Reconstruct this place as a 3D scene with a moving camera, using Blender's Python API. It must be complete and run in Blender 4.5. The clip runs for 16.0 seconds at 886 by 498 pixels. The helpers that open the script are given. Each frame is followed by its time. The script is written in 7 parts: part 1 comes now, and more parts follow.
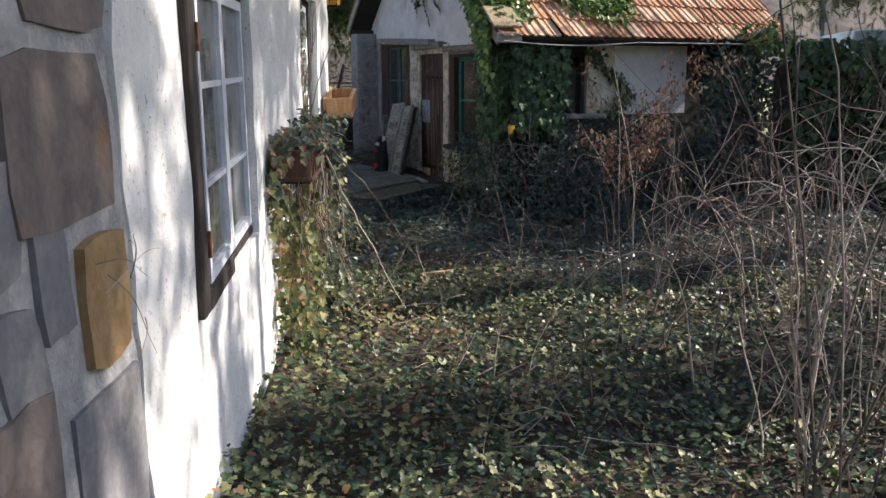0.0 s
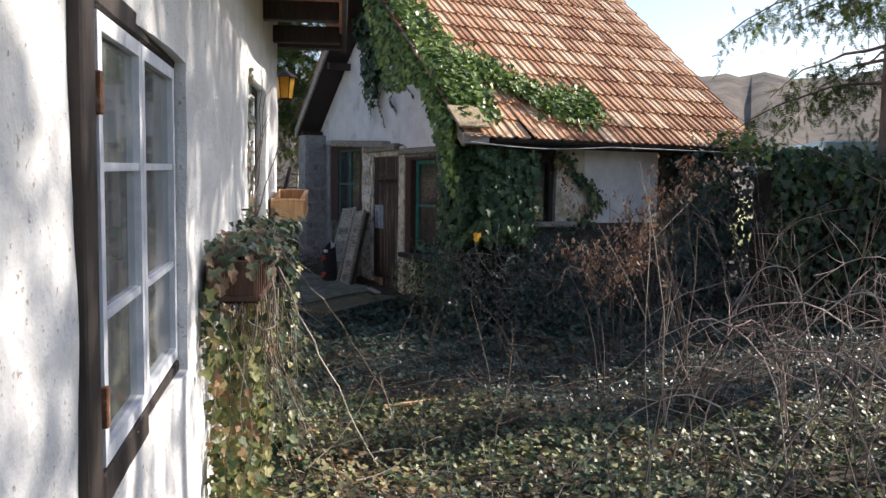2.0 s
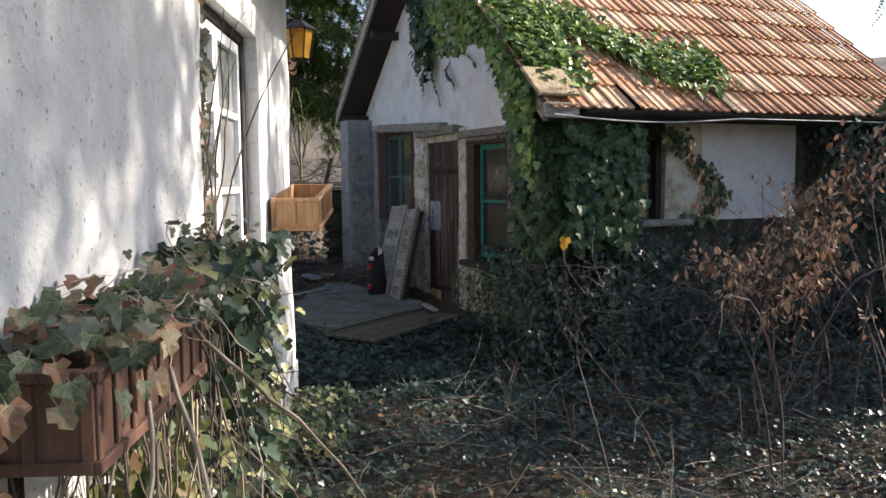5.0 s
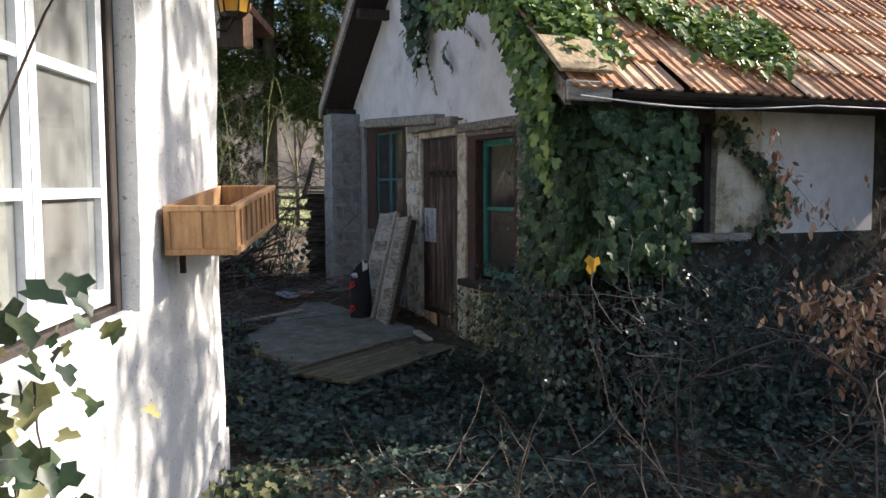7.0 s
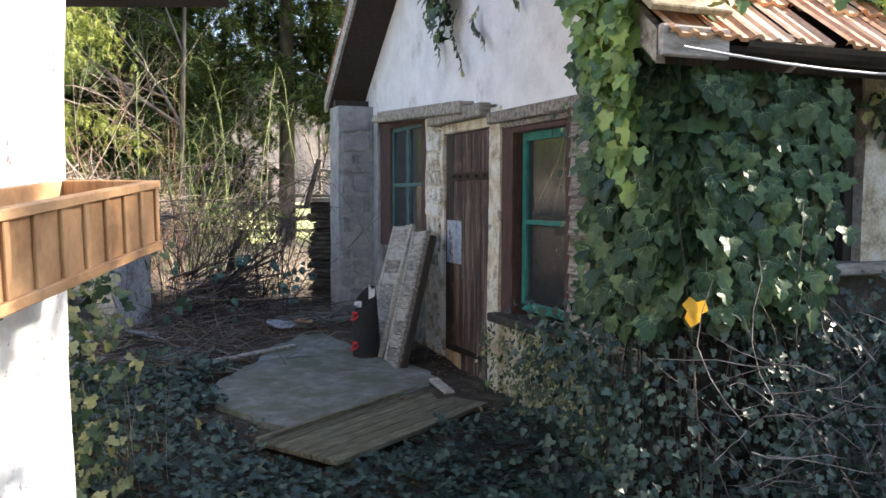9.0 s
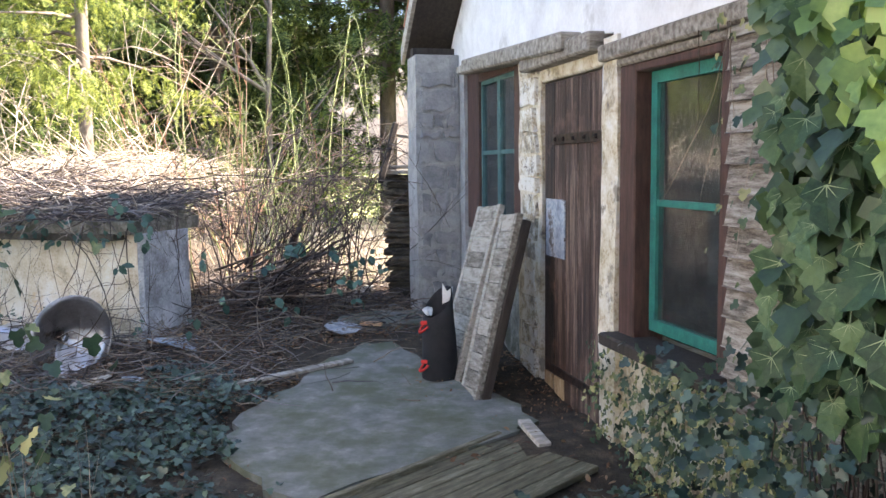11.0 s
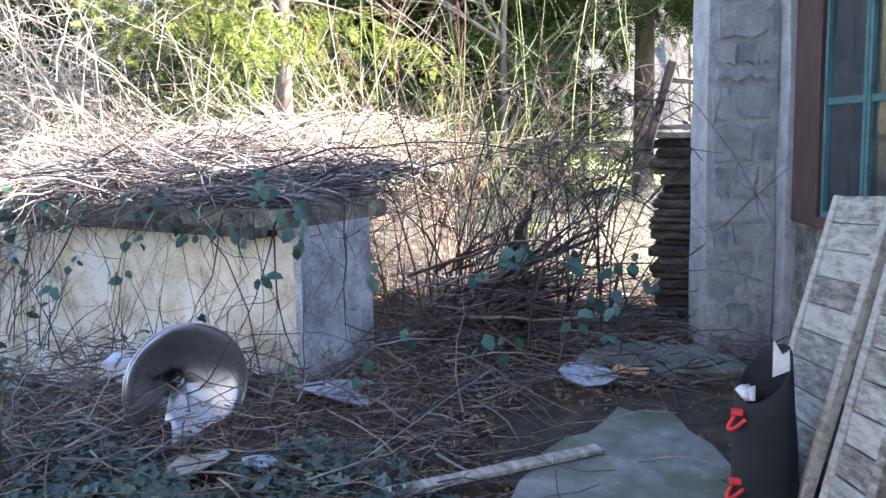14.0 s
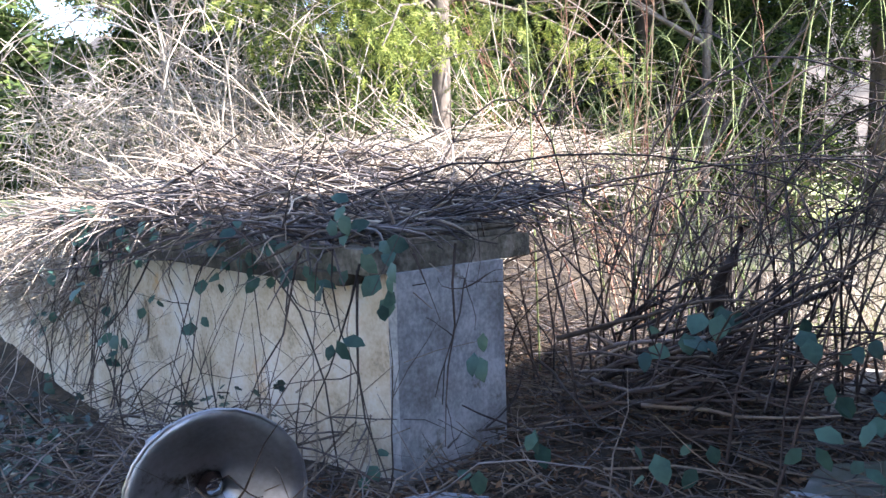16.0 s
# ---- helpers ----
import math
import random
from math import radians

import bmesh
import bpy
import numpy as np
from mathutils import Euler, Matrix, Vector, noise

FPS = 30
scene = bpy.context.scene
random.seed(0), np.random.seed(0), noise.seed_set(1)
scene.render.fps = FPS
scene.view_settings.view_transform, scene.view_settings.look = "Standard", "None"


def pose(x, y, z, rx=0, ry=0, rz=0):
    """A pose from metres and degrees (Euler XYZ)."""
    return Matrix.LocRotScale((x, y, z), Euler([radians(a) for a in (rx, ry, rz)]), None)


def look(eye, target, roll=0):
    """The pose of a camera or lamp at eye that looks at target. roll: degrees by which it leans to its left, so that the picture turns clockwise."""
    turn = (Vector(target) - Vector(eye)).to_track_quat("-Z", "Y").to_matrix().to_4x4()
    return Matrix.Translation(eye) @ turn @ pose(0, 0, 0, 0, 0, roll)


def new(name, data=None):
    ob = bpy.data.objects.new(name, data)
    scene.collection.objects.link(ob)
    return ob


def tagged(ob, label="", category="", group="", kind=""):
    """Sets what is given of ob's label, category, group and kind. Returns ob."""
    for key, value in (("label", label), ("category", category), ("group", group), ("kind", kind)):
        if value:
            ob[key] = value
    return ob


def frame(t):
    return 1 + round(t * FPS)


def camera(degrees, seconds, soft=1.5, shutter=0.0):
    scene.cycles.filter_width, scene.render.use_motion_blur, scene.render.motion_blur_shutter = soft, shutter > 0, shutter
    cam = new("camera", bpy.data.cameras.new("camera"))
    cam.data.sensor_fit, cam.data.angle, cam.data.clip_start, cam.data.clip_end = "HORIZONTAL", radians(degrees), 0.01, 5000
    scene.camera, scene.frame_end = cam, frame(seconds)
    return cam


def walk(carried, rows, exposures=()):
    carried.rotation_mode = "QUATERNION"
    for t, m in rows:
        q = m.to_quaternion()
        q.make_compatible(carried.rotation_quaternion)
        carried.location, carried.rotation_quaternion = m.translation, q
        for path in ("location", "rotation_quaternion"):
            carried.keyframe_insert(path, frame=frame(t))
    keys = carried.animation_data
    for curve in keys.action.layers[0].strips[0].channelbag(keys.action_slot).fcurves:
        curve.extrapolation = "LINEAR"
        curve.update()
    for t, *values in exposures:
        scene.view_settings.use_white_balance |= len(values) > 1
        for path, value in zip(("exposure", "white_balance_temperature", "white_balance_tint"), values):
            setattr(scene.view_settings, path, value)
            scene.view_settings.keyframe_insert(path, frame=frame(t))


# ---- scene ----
cam = camera(54.5, 16.0)
METRES, EYE, TILT, LEAN, TURN = 13.6, 1.6, 0.0, 0.0, -2.9
PATH = [
    (0, (0.136, 1.033, 1.471), (0.29, 2.989, 1.081), -0.3),
    (0.5, (0.09, 1.231, 1.446), (0.268, 3.194, 1.106), -0.3),
    (0.7, (0.066, 1.365, 1.443), (0.244, 3.335, 1.15), -1.5),
    (1, (0.06, 1.498, 1.441), (0.269, 3.474, 1.212), -0.0),
    (1.5, (0.028, 1.691, 1.424), (0.284, 3.668, 1.264), 0.4),
    (2, (0.018, 2.076, 1.41), (0.314, 4.048, 1.266), 0.7),
    (2.5, (-0.002, 2.354, 1.409), (0.28, 4.323, 1.201), 0.6),
    (3, (0.018, 2.737, 1.403), (0.133, 4.724, 1.201), 0.8),
    (3.5, (0.076, 3.131, 1.393), (0.144, 5.12, 1.191), 0.5),
    (4, (0.085, 3.526, 1.372), (0.239, 5.509, 1.157), -0.2),
    (4.5, (0.112, 3.903, 1.368), (0.278, 5.887, 1.181), -0.3),
    (5, (0.242, 4.35, 1.389), (0.396, 6.338, 1.229), -0.6),
    (5.2, (0.271, 4.482, 1.388), (0.44, 6.468, 1.229), -0.9),
    (7.3, (0.486, 6.216, 1.358), (0.626, 8.205, 1.21), -0.3),
    (7.5, (0.507, 6.412, 1.349), (0.649, 8.4, 1.181), -0.6),
    (8, (0.538, 6.853, 1.337), (0.668, 8.841, 1.17), -0.7),
    (8.5, (0.593, 7.304, 1.348), (0.678, 9.298, 1.219), -0.1),
    (8.7, (0.606, 7.463, 1.333), (0.689, 9.457, 1.211), 0.1),
    (10.8, (0.816, 9.331, 1.333), (0.625, 11.314, 1.152), -0.5),
    (11, (0.839, 9.469, 1.339), (0.622, 11.448, 1.147), -0.6),
    (11.5, (0.847, 9.879, 1.319), (0.471, 11.832, 1.107), -0.2),
    (12, (0.836, 10.267, 1.34), (0.322, 12.186, 1.107), 1.1),
    (12.5, (0.717, 10.607, 1.319), (0.167, 12.516, 1.089), 0.7),
    (13, (0.587, 10.964, 1.317), (0.013, 12.864, 1.066), -0.7),
    (13.5, (0.454, 11.341, 1.338), (-0.222, 13.204, 1.072), -2.0),
    (14, (0.316, 11.672, 1.335), (-0.441, 13.503, 1.066), -1.3),
    (14.5, (0.164, 11.996, 1.367), (-0.678, 13.79, 1.098), -0.3),
    (15, (0.164, 12.299, 1.312), (-0.86, 14.0, 1.068), -1.2),
    (15.5, (0.108, 12.627, 1.298), (-1.017, 14.267, 1.087), -1.6),
    (16, (-0.06, 12.951, 1.273), (-1.217, 14.569, 1.07), -1.4),
]
walk(cam, [(t, look(eye, target, roll)) for t, eye, target, roll in PATH],
     [(0, 0.9, 6500, 16), (2, 0.95, 6500, 16), (4.2, 1.15, 6600, 16), (5, 1.22, 6700, 16), (7.5, 1.2, 6700, 15), (8.5, 1.9, 6700, 15), (10.5, 2.95, 6900, 17), (12, 3.25, 6600, 16), (13.5, 3.2, 6100, 17), (16, 2.55, 5850, 17)])

# ---- world, sun ----
SUN_EL, SUN_AZ = radians(31), radians(76)
world = bpy.data.worlds.new("world")
scene.world = world
world.use_nodes = True
wn = world.node_tree
sky = wn.nodes.new("ShaderNodeTexSky")
sky.sky_type, sky.sun_disc, sky.sun_elevation, sky.sun_rotation = "NISHITA", False, SUN_EL, SUN_AZ
wn.links.new(sky.outputs[0], wn.nodes["Background"].inputs[0])
wn.nodes["Background"].inputs[1].default_value = 0.12
sun_data = bpy.data.lights.new("sun", "SUN")
sun_data.energy, sun_data.angle, sun_data.color = 4.9, radians(0.53), (1.0, 0.93, 0.82)
sun = new("sun", sun_data)
to_sun = Vector((math.sin(SUN_AZ) * math.cos(SUN_EL), math.cos(SUN_AZ) * math.cos(SUN_EL), math.sin(SUN_EL)))
sun.matrix_world = look(to_sun * 60, (0, 0, 0))


# ---- materials ----
def ramp(nt, stops):
    r = nt.nodes.new("ShaderNodeValToRGB")
    e = r.color_ramp.elements
    while len(e) < len(stops):
        e.new(0.5)
    for k, (p, c) in enumerate(stops):
        e[k].position, e[k].color = p, (*c, 1)
    return r


def material(name, stops, scale=8.0, rough=0.85, bump=0.3, fine=90.0, stretch=(1, 1, 1), metal=0.0, vary=0.0, island=0.0, stain=None,
             stain_scale=1.5, dist=0.01, spec=0.4, trans=0.0):
    """Two scales of noise through a colour ramp, a stain of its own over it, and relief."""
    m = bpy.data.materials.new(name)
    m.use_nodes = True
    nt = m.node_tree
    b = nt.nodes["Principled BSDF"]
    tc = nt.nodes.new("ShaderNodeTexCoord")
    mp = nt.nodes.new("ShaderNodeMapping")
    mp.inputs["Scale"].default_value = stretch
    nt.links.new(tc.outputs["Object"], mp.inputs[0])
    n1 = nt.nodes.new("ShaderNodeTexNoise")
    n1.inputs["Scale"].default_value, n1.inputs["Detail"].default_value, n1.inputs["Roughness"].default_value = scale, 6, 0.65
    nt.links.new(mp.outputs[0], n1.inputs[0])
    n2 = nt.nodes.new("ShaderNodeTexNoise")
    n2.inputs["Scale"].default_value, n2.inputs["Detail"].default_value = fine, 3
    nt.links.new(mp.outputs[0], n2.inputs[0])
    val = nt.nodes.new("ShaderNodeMath")
    val.operation = "MULTIPLY_ADD"
    nt.links.new(n2.outputs[0], val.inputs[0])
    val.inputs[1].default_value = 0.3
    add = nt.nodes.new("ShaderNodeMath")
    add.operation = "SUBTRACT"
    nt.links.new(n1.outputs[0], add.inputs[0])
    add.inputs[1].default_value = 0.12
    nt.links.new(add.outputs[0], val.inputs[2])
    fac = val.outputs[0]
    if vary or island:
        src = nt.nodes.new("ShaderNodeObjectInfo").outputs["Random"] if vary else nt.nodes.new("ShaderNodeNewGeometry").outputs["Random Per Island"]
        k = nt.nodes.new("ShaderNodeMath")
        k.operation = "MULTIPLY_ADD"
        nt.links.new(src, k.inputs[0])
        k.inputs[1].default_value = vary or island
        off = nt.nodes.new("ShaderNodeMath")
        off.operation = "SUBTRACT"
        nt.links.new(fac, off.inputs[0])
        off.inputs[1].default_value = (vary or island) / 2
        nt.links.new(off.outputs[0], k.inputs[2])
        fac = k.outputs[0]
    r = ramp(nt, stops)
    nt.links.new(fac, r.inputs[0])
    col = r.outputs[0]
    if stain:
        n3 = nt.nodes.new("ShaderNodeTexNoise")
        n3.inputs["Scale"].default_value, n3.inputs["Detail"].default_value, n3.inputs["Roughness"].default_value = stain_scale, 8, 0.7
        nt.links.new(tc.outputs["Object"], n3.inputs[0])
        sr = ramp(nt, [(stain[0], (0, 0, 0)), (stain[1], (1, 1, 1))])
        nt.links.new(n3.outputs[0], sr.inputs[0])
        mix = nt.nodes.new("ShaderNodeMix")
        mix.data_type = "RGBA"
        nt.links.new(sr.outputs[0], mix.inputs[0])
        nt.links.new(col, mix.inputs[6])
        mix.inputs[7].default_value = (*stain[2], 1)
        col = mix.outputs[2]
    nt.links.new(col, b.inputs["Base Color"])
    b.inputs["Roughness"].default_value, b.inputs["Metallic"].default_value = rough, metal
    b.inputs["Specular IOR Level"].default_value = spec
    if bump:
        bp = nt.nodes.new("ShaderNodeBump")
        bp.inputs["Strength"].default_value, bp.inputs["Distance"].default_value = bump, dist
        nt.links.new(val.outputs[0], bp.inputs["Height"])
        nt.links.new(bp.outputs[0], b.inputs["Normal"])
    if trans:
        tr = nt.nodes.new("ShaderNodeBsdfTranslucent")
        nt.links.new(col, tr.inputs[0])
        ms = nt.nodes.new("ShaderNodeMixShader")
        ms.inputs[0].default_value = trans
        nt.links.new(b.outputs[0], ms.inputs[1])
        nt.links.new(tr.outputs[0], ms.inputs[2])
        nt.links.new(ms.outputs[0], nt.nodes["Material Output"].inputs[0])
    return m


def glass_material(name, tint=(0.75, 0.8, 0.8), dirt=0.25):
    m = bpy.data.materials.new(name)
    m.use_nodes = True
    nt = m.node_tree
    out = nt.nodes["Material Output"]
    b = nt.nodes["Principled BSDF"]
    b.inputs["Base Color"].default_value, b.inputs["Roughness"].default_value = (0.62, 0.63, 0.61, 1), 0.7
    tr = nt.nodes.new("ShaderNodeBsdfTransparent")
    tr.inputs[0].default_value = (*tint, 1)
    gl = nt.nodes.new("ShaderNodeBsdfGlossy")
    gl.inputs["Roughness"].default_value = 0.03
    fr = nt.nodes.new("ShaderNodeLayerWeight")
    fr.inputs[0].default_value = 0.5
    pw = nt.nodes.new("ShaderNodeMath")
    pw.operation = "POWER"
    nt.links.new(fr.outputs[1], pw.inputs[0])
    pw.inputs[1].default_value = 4.5
    gloss = nt.nodes.new("ShaderNodeMath")
    gloss.operation = "MULTIPLY_ADD"
    nt.links.new(pw.outputs[0], gloss.inputs[0])
    gloss.inputs[1].default_value, gloss.inputs[2].default_value = 0.8, 0.05
    a = nt.nodes.new("ShaderNodeMixShader")
    nt.links.new(gloss.outputs[0], a.inputs[0])
    nt.links.new(tr.outputs[0], a.inputs[1])
    nt.links.new(gl.outputs[0], a.inputs[2])
    no = nt.nodes.new("ShaderNodeTexNoise")
    no.inputs["Scale"].default_value, no.inputs["Detail"].default_value = 9, 8
    tc = nt.nodes.new("ShaderNodeTexCoord")
    nt.links.new(tc.outputs["Object"], no.inputs[0])
    mu = nt.nodes.new("ShaderNodeMath")
    mu.operation = "MULTIPLY"
    nt.links.new(no.outputs[0], mu.inputs[0])
    mu.inputs[1].default_value = dirt
    c = nt.nodes.new("ShaderNodeMixShader")
    nt.links.new(mu.outputs[0], c.inputs[0])
    nt.links.new(a.outputs[0], c.inputs[1])
    nt.links.new(b.outputs[0], c.inputs[2])
    nt.links.new(c.outputs[0], out.inputs[0])
    return m


M = {}
M["render"] = material("whitewash", [(0.3, (0.64, 0.63, 0.6)), (0.6, (0.77, 0.77, 0.75)), (0.75, (0.82, 0.82, 0.8))], 5, 0.95, 1.0, 45, dist=0.016,
                       stain=(0.6, 0.64, (0.36, 0.32, 0.27)), stain_scale=40)
M["gable"] = material("gable_whitewash", [(0.3, (0.6, 0.58, 0.58)), (0.65, (0.78, 0.77, 0.77))], 4, 0.95, 0.7, 50, dist=0.01,
                      stain=(0.58, 0.72, (0.42, 0.4, 0.38)), stain_scale=1.8)
M["mortar"] = material("rough_mortar", [(0.3, (0.22, 0.22, 0.22)), (0.7, (0.42, 0.42, 0.41))], 9, 0.95, 1.0, 70, dist=0.015)
M["stone"] = material("quoin_stone", [(0.3, (0.1, 0.088, 0.085)), (0.5, (0.15, 0.125, 0.115)), (0.72, (0.23, 0.19, 0.165))], 2.6, 0.9, 1.0, 34, dist=0.014, stain=(0.56, 0.66, (0.2, 0.125, 0.07)), stain_scale=1.6)
M["stone_gray"] = material("gray_quoin_stone", [(0.3, (0.13, 0.13, 0.14)), (0.55, (0.19, 0.19, 0.2)), (0.72, (0.28, 0.27, 0.26))], 2.6, 0.9, 1.0, 34, dist=0.014, stain=(0.58, 0.7, (0.19, 0.15, 0.11)), stain_scale=2.2)
M["stone_ochre"] = material("ochre_quoin_stone", [(0.3, (0.2, 0.12, 0.05)), (0.55, (0.32, 0.21, 0.1)), (0.72, (0.4, 0.3, 0.18))], 3.0, 0.9, 1.0, 34, dist=0.014, stain=(0.6, 0.7, (0.2, 0.16, 0.12)), stain_scale=3)
M["post_stone"] = material("flaked_whitewashed_stone", [(0.4, (0.26, 0.22, 0.17)), (0.5, (0.48, 0.42, 0.31)), (0.62, (0.68, 0.66, 0.61))], 13, 0.95, 1.0, 70, vary=0.25, dist=0.012, stain=(0.56, 0.62, (0.2, 0.17, 0.14)), stain_scale=14)
M["ochre_wood"] = material("ochre_stained_wood", [(0.35, (0.16, 0.1, 0.05)), (0.5, (0.36, 0.25, 0.14)), (0.68, (0.52, 0.42, 0.28))], 9, 0.85, 0.6, 70, (6, 6, 1), dist=0.006)
M["white_strip"] = material("flaking_white_paint", [(0.4, (0.16, 0.14, 0.13)), (0.48, (0.5, 0.5, 0.52)), (0.65, (0.66, 0.66, 0.68))], 16, 0.8, 0.5, 80, (4, 4, 0.6), dist=0.004)
M["column_stone"] = material("weathered_column_stone", [(0.3, (0.16, 0.17, 0.18)), (0.7, (0.38, 0.38, 0.38))], 7, 0.95, 0.8, 60, vary=0.25, dist=0.008)
M["old_plaster"] = material("peeling_yellow_plaster", [(0.34, (0.22, 0.18, 0.14)), (0.44, (0.46, 0.38, 0.26)), (0.54, (0.62, 0.56, 0.44)), (0.68, (0.72, 0.69, 0.63))], 6, 0.95, 1.0, 60,
                            dist=0.015, stain=(0.56, 0.62, (0.3, 0.26, 0.21)), stain_scale=5)
M["cream"] = material("cream_plaster", [(0.34, (0.34, 0.28, 0.2)), (0.44, (0.58, 0.48, 0.34)), (0.56, (0.72, 0.64, 0.52)), (0.68, (0.78, 0.74, 0.68))], 3.4, 0.95, 0.8, 60, dist=0.01,
                      stain=(0.6, 0.7, (0.6, 0.4, 0.2)), stain_scale=3)
M["cement"] = material("gray_cement_render", [(0.36, (0.2, 0.2, 0.2)), (0.5, (0.34, 0.35, 0.37)), (0.64, (0.55, 0.56, 0.58))], 5, 0.95, 0.9, 60, dist=0.012,
                       stain=(0.58, 0.66, (0.16, 0.15, 0.12)), stain_scale=6)
M["concrete"] = material("mossy_concrete", [(0.34, (0.115, 0.12, 0.105)), (0.5, (0.16, 0.165, 0.15)), (0.62, (0.2, 0.205, 0.19)), (0.76, (0.3, 0.3, 0.285))], 8, 0.95, 0.5, 220, dist=0.004,
                         stain=(0.44, 0.62, (0.1, 0.112, 0.07)), stain_scale=2.6)
M["dark_wood"] = material("dark_stained_wood", [(0.3, (0.02, 0.015, 0.012)), (0.7, (0.052, 0.04, 0.034))], 6, 0.75, 0.6, 60, (6, 6, 1), dist=0.005)
M["door_wood"] = material("old_door_wood", [(0.34, (0.014, 0.01, 0.01)), (0.48, (0.04, 0.024, 0.02)), (0.58, (0.062, 0.037, 0.03)), (0.7, (0.2, 0.14, 0.11))], 2.6, 0.7, 0.7, 45, (10, 10, 0.8), vary=0.15, dist=0.006,
                          stain=(0.56, 0.66, (0.13, 0.075, 0.055)), stain_scale=3)
M["red_wood"] = material("brown_painted_wood", [(0.3, (0.03, 0.016, 0.013)), (0.7, (0.1, 0.05, 0.04))], 6, 0.7, 0.4, 60, (6, 6, 1), dist=0.004)
M["gray_wood"] = material("weathered_gray_wood", [(0.3, (0.12, 0.1, 0.08)), (0.55, (0.32, 0.29, 0.25)), (0.72, (0.5, 0.46, 0.41))], 6, 0.9, 0.7, 60, (1, 5, 5), vary=0.2, dist=0.005)
M["clap_wood"] = material("weathered_clapboard", [(0.32, (0.07, 0.055, 0.045)), (0.48, (0.22, 0.19, 0.16)), (0.66, (0.42, 0.39, 0.35))], 7, 0.9, 0.8, 70, (5, 0.9, 7), vary=0.2, dist=0.005)
M["plank"] = material("grayed_shutter_wood", [(0.32, (0.1, 0.088, 0.072)), (0.48, (0.22, 0.2, 0.17)), (0.68, (0.4, 0.375, 0.335))], 7, 0.9, 0.8, 60, (1.6, 6, 7), vary=0.25, dist=0.004)
M["box_wood"] = material("varnished_box_wood", [(0.3, (0.28, 0.14, 0.06)), (0.7, (0.5, 0.3, 0.15))], 7, 0.6, 0.3, 60, (6, 1, 1), vary=0.15, dist=0.003)
M["white_paint"] = material("white_window_paint", [(0.3, (0.55, 0.57, 0.6)), (0.6, (0.74, 0.76, 0.79))], 14, 0.6, 0.25, 90, dist=0.003, stain=(0.68, 0.76, (0.3, 0.26, 0.22)), stain_scale=12)
M["green_paint"] = material("green_window_paint", [(0.3, (0.01, 0.09, 0.08)), (0.65, (0.02, 0.19, 0.15))], 12, 0.55, 0.3, 90, dist=0.003, stain=(0.66, 0.74, (0.25, 0.22, 0.16)), stain_scale=14)
M["tile"] = material("clay_roof_tile", [(0.22, (0.24, 0.105, 0.06)), (0.48, (0.52, 0.285, 0.155)), (0.75, (0.72, 0.5, 0.33))], 5, 0.85, 0.5, 70, vary=0.5, dist=0.004)
M["tan_board"] = material("tan_weathered_board", [(0.3, (0.16, 0.12, 0.07)), (0.55, (0.36, 0.28, 0.17)), (0.72, (0.5, 0.42, 0.28))], 6, 0.9, 0.7, 60, (6, 1, 6), dist=0.004)
M["tile_far"] = material("clay_roof_tile_far", [(0.3, (0.25, 0.1, 0.06)), (0.7, (0.5, 0.24, 0.14))], 5, 0.85, 0.4, 70, island=0.3)
M["metal"] = material("rusty_black_iron", [(0.4, (0.012, 0.012, 0.014)), (0.7, (0.08, 0.05, 0.04))], 20, 0.5, 0.3, 90, metal=0.6)
M["zinc"] = material("dull_zinc", [(0.3, (0.3, 0.29, 0.29)), (0.7, (0.55, 0.56, 0.6))], 3, 0.36, 0.05, 60, metal=0.9, stain=(0.6, 0.68, (0.1, 0.08, 0.06)), stain_scale=4)
M["gutter"] = material("dark_gutter_metal", [(0.3, (0.015, 0.014, 0.014)), (0.7, (0.05, 0.04, 0.035))], 10, 0.5, 0.2, 60, metal=0.4)
M["rust"] = material("rusty_hinge_iron", [(0.3, (0.06, 0.03, 0.02)), (0.6, (0.22, 0.1, 0.05)), (0.75, (0.4, 0.34, 0.3))], 30, 0.8, 0.4, 90)
M["wire"] = material("pale_cable", [(0.3, (0.3, 0.3, 0.32)), (0.7, (0.5, 0.5, 0.5))], 10, 0.5, 0)
M["paper"] = material("faded_notice", [(0.36, (0.16, 0.19, 0.24)), (0.5, (0.3, 0.34, 0.39)), (0.64, (0.48, 0.5, 0.53))], 9, 0.8, 0.15, 60, stain=(0.54, 0.6, (0.14, 0.12, 0.11)), stain_scale=9)
M["black_fabric"] = material("black_canvas", [(0.3, (0.008, 0.008, 0.01)), (0.7, (0.022, 0.022, 0.026))], 8, 0.8, 0.4, 200)
M["red"] = material("red_webbing", [(0.3, (0.5, 0.02, 0.02)), (0.7, (0.7, 0.04, 0.03))], 20, 0.6, 0.2, 100)
M["white_cloth"] = material("white_cloth", [(0.3, (0.5, 0.5, 0.52)), (0.7, (0.8, 0.8, 0.8))], 10, 0.8, 0.2, 100)
M["curtain"] = material("pale_curtain", [(0.3, (0.6, 0.57, 0.5)), (0.7, (0.82, 0.8, 0.72))], 3, 0.9, 0.3, 60, (1, 14, 1), trans=0.3)
M["yellow_glass"] = material("amber_lamp_glass", [(0.3, (0.55, 0.3, 0.03)), (0.7, (0.8, 0.5, 0.08))], 5, 0.3, 0.1, 60, trans=0.5)
# Stone darkened to stand for shade on the side wall and indoors.
M["dark_stone"] = material("darkened_stone", [(0.3, (0.025, 0.022, 0.017)), (0.55, (0.06, 0.052, 0.04)), (0.75, (0.15, 0.13, 0.1))], 5, 0.95, 1.0, 50, dist=0.02)
